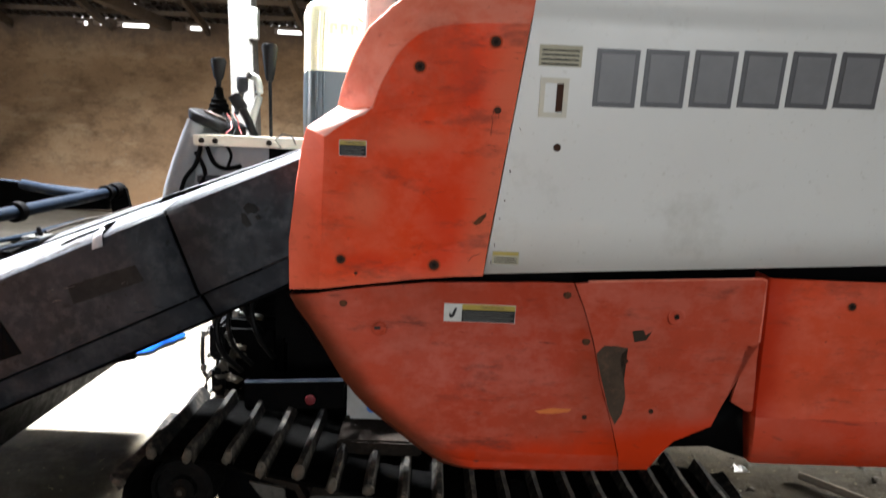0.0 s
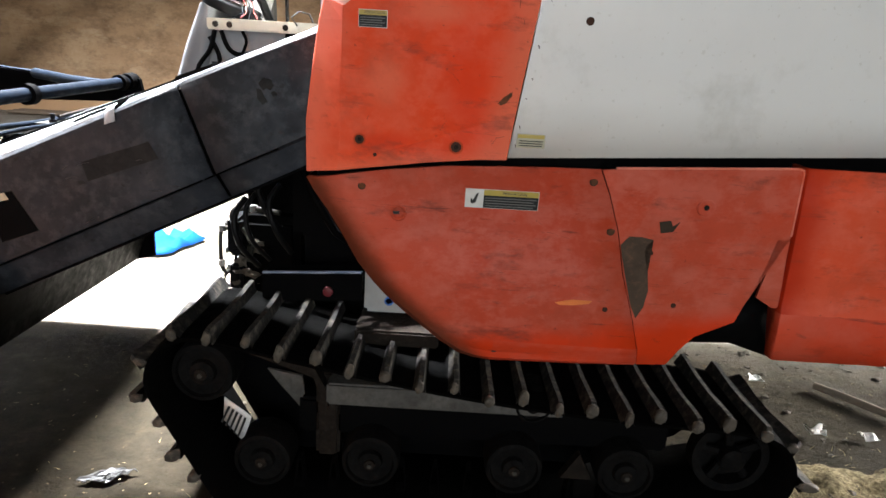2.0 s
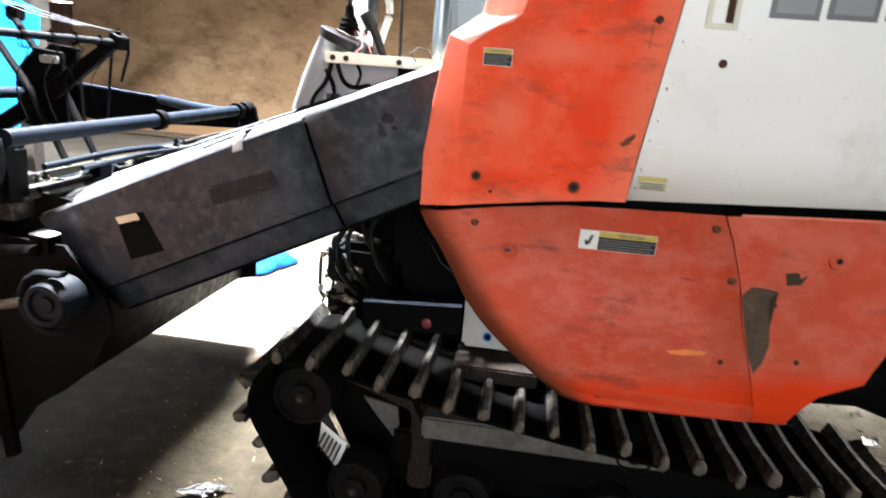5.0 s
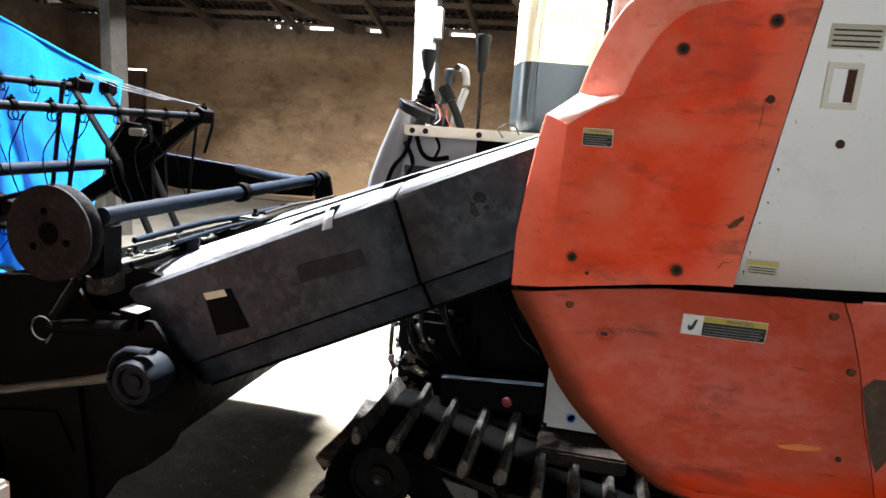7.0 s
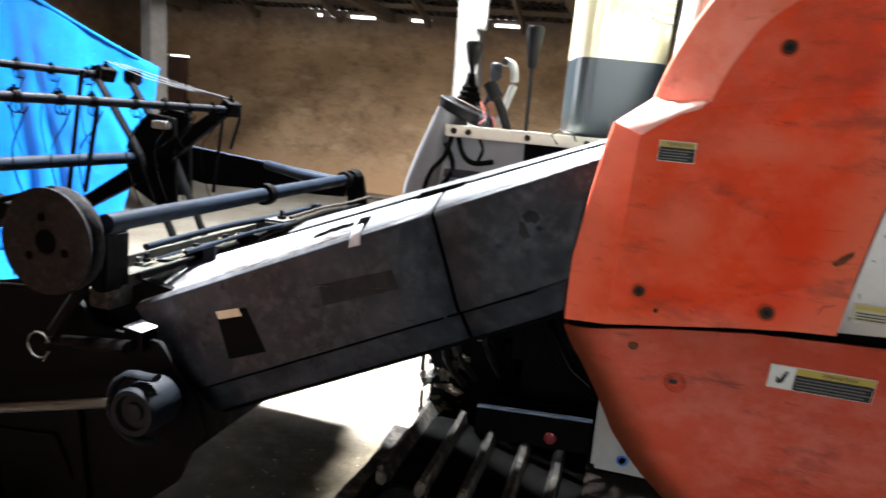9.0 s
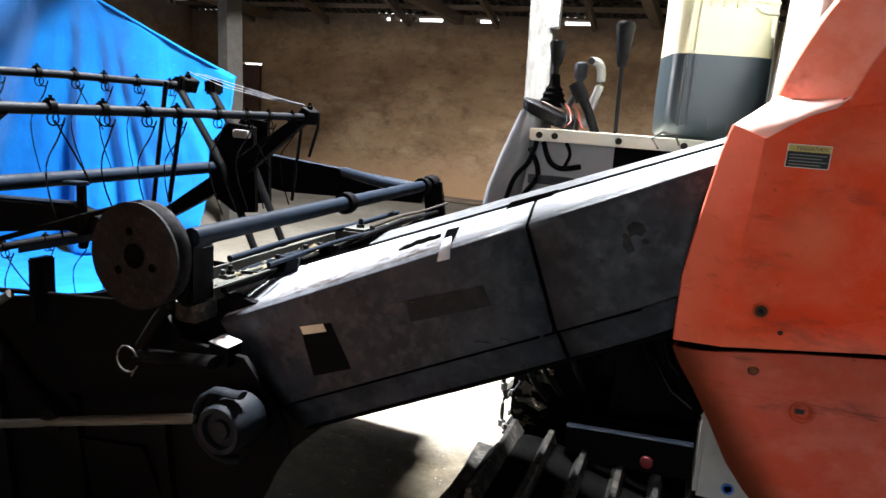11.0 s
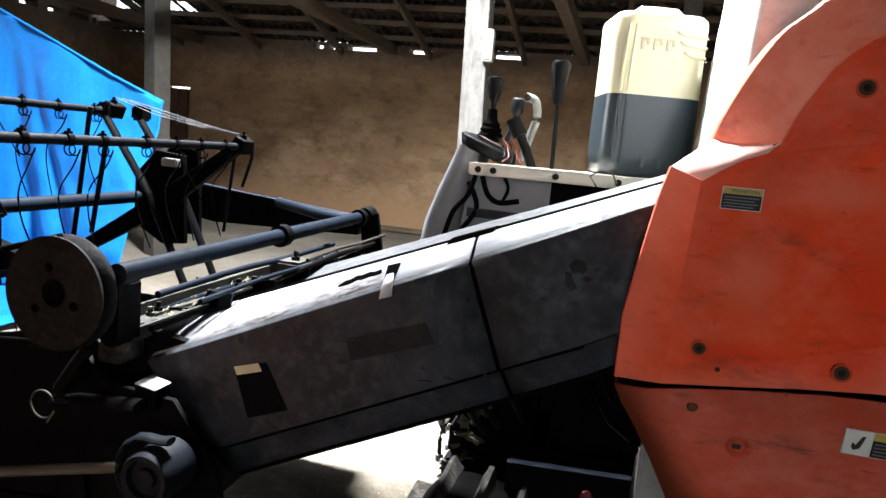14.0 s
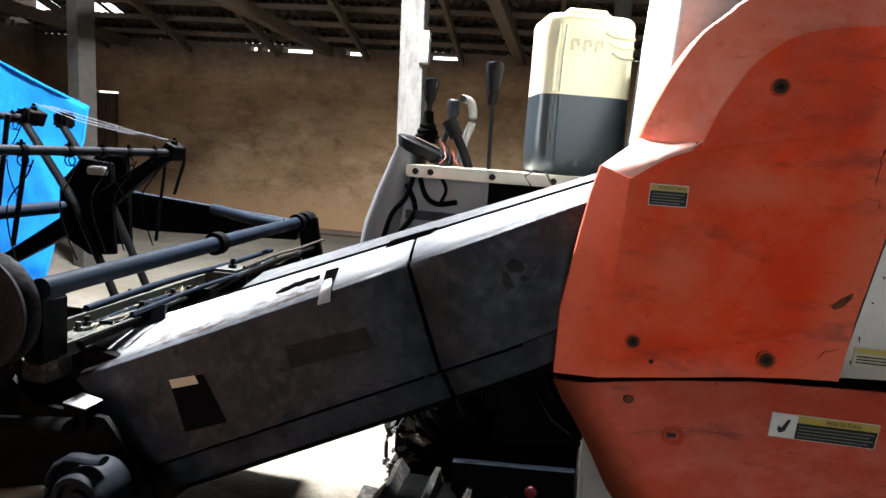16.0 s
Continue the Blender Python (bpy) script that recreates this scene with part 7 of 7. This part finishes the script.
    for k in range(4):
        part("plank", box(-8.84 + 0.172 * k, -8.68 + 0.172 * k, 11.62, 11.64, 0.01, 2.04, bevel=0.003), DOORWOOD, d)
    m = thing("meter_box", "small white box fixed to the timber pillar", "meter box", (-1.6, 6.4, 2.2))
    part("box_body", box(-1.655, -1.58, 6.36, 6.46, 2.12, 2.38, bevel=0.008), BOXWHITE, m)
    part("box_cover", box(-1.65, -1.585, 6.35, 6.36, 2.14, 2.36, bevel=0.003), BOXWHITE, m)
    # wires along the wall foot
    for k in range(3):
        solid("batten", rod([(-7.0, 11.5 - 0.15 * k, 0.025), (-3.5, 11.5 - 0.15 * k, 0.02), (0.5, 11.5 - 0.15 * k, 0.025)], 0.03, sides=8), BEAM, "dark timber batten lying along the wall foot", "batten", group="battens at the wall")
    # straw and chaff
    bm = bmesh.new()
    for k in range(900):
        if k < 620:
            x, y = rng.uniform(-0.7, 1.9), 2.0 + abs(rng.gauss(0, 0.22)) - 0.25
        else:
            x, y = rng.uniform(-1.6, 2.2), rng.uniform(1.5, 3.2)
        a, l = rng.uniform(0, 6.28), rng.uniform(0.006, 0.03) * (2.4 if k % 40 == 0 else 1)
        z = rng.uniform(0.001, 0.014)
        dx, dy = math.cos(a) * l, math.sin(a) * l
        w = 0.0016
        v = [bm.verts.new(p) for p in ((x - dy / l * w, y + dx / l * w, z), (x + dy / l * w, y - dx / l * w, z), (x + dx, y + dy, z + rng.uniform(0, 0.012)))]
        bm.faces.new(v)
    for k in range(1500):
        x, y = 1.25 + rng.gauss(0, 0.28), 2.1 + rng.gauss(0, 0.18)
        a, l = rng.uniform(0, 6.28), rng.uniform(0.008, 0.035)
        z = 0.05 * math.exp(-((x - 1.25) / 0.3) ** 2 - ((y - 2.1) / 0.2) ** 2) * rng.random()
        w = 0.0022
        bm.faces.new([bm.verts.new(p) for p in ((x - math.sin(a) * w, y + math.cos(a) * w, z), (x + math.sin(a) * w, y - math.cos(a) * w, z), (x + l * math.cos(a), y + l * math.sin(a), z + rng.uniform(-0.004, 0.014)))])
    solid("straw", bm, STRAWMAT, "scattered dry straw and chaff on the floor", "straw", "stuff")
    # flakes of husk and soil trodden into the floor
    bm = bmesh.new()
    for k in range(4650):
        if k < 3600:
            x, y = rng.uniform(-1.9, 1.9), 1.45 + 0.55 * rng.random() ** 0.8 + 0.06 * rng.gauss(0, 1)
        elif k < 4400:
            x, y = rng.uniform(0.9, 2.6), rng.uniform(1.9, 3.5)
        else:
            x, y = rng.uniform(-2.0, -0.6), rng.uniform(1.6, 3.2)
        size, turn = rng.uniform(0.002, 0.0055) * (1.9 if k % 13 == 0 else 1), rng.uniform(0, 6.28)
        z = rng.uniform(0.0, 0.012) if k < 3600 else rng.uniform(-0.004, 0.006)
        c, q = math.cos(turn), math.sin(turn)
        bm.faces.new([bm.verts.new((x + u * c - w * q, y + u * q + w * c, z + rng.uniform(0, 0.6) * size)) for u, w in ((-size, -size * 0.5), (size * rng.uniform(0.5, 1.2), -size * 0.6), (size, size * 0.5), (-size * 0.6, size * rng.uniform(0.3, 0.8)))])
    solid("husk_flakes", bm, HUSK, "brown and tan husk flakes trodden into the floor", "chaff", "stuff", smooth="flat")

    def bed(x0, x1, y0, y1, high, seed):
        nx, ny = int((x1 - x0) / 0.022), int((y1 - y0) / 0.022)
        rows = []
        for j in range(ny + 1):
            row = []
            for i in range(nx + 1):
                u, v = i / nx, j / ny
                x, y = x0 + (x1 - x0) * u, y0 + (y1 - y0) * v
                mask = min(1, 6 * u, 6 * (1 - u)) * min(1, 4 * v, 4 * (1 - v))
                lump = max(0.0, 0.45 + noise.noise((x * 4, y * 6, seed)) + 0.5 * noise.noise((x * 13, y * 13, seed))) + 0.35 * noise.noise((x * 38, y * 38, seed))
                row.append((x, y, -0.02 + high * mask * max(0.0, lump) + 0.008 * mask))
            rows.append(row)
        return loft(rows)
    solid("chaff_bed", bed(-0.62, 1.45, 1.62, 2.3, 0.026, 5), CHAFF, "tan chaff and soil caked under the crawler track", "chaff", "stuff", smooth=True)
    solid("chaff_heap", bed(0.8, 1.75, 1.75, 2.55, 0.05, 7), CHAFF, "loose heap of yellow chaff behind the crawler track", "chaff", "stuff", smooth=True)
    bm = bmesh.new()
    for k in range(420):
        x, y = rng.uniform(-0.8, 2.2), 2.0 + rng.gauss(0, 0.3)
        s = rng.uniform(0.004, 0.02)
        own = bmesh.new()
        bmesh.ops.create_icosphere(own, subdivisions=1, radius=s)
        for v in own.verts:
            v.co = Vector((v.co.x * rng.uniform(0.5, 1.5) + x, v.co.y * rng.uniform(0.5, 1.5) + y, v.co.z * rng.uniform(0.25, 0.8) + s * 0.2 - 0.008))
        joined(own, bm)
    for k in range(170):
        x, y = rng.uniform(0.95, 2.6), rng.uniform(2.3, 3.6)
        s = rng.uniform(0.005, 0.017) * (1.6 if k % 17 == 0 else 1)
        own = bmesh.new()
        bmesh.ops.create_icosphere(own, subdivisions=1, radius=s)
        for v in own.verts:
            v.co = Vector((v.co.x * rng.uniform(0.4, 1.8) + x, v.co.y * rng.uniform(0.4, 1.7) + y, v.co.z * rng.uniform(0.15, 0.6) + s * 0.1 - 0.008))
        joined(own, bm)
    for x, y in ((1.27, 3.08), (1.32, 2.66), (1.51, 2.65)):
        own = loft([[(x + 0.016 * i + 0.01 * rng.random(), y + 0.016 * j, 0.003 + 0.03 * rng.random()) for i in range(5)] for j in range(4)])
        solid("paper_scrap", own, PAPER, "small crumpled scrap of white paper on the floor", "litter", thick=0.001, smooth="flat", group="paper scraps on the floor")
    solid("soil_clods", bm, TIPMUD, "dried mud clods fallen round the crawler track", "soil", "stuff", smooth="flat")


clutter()
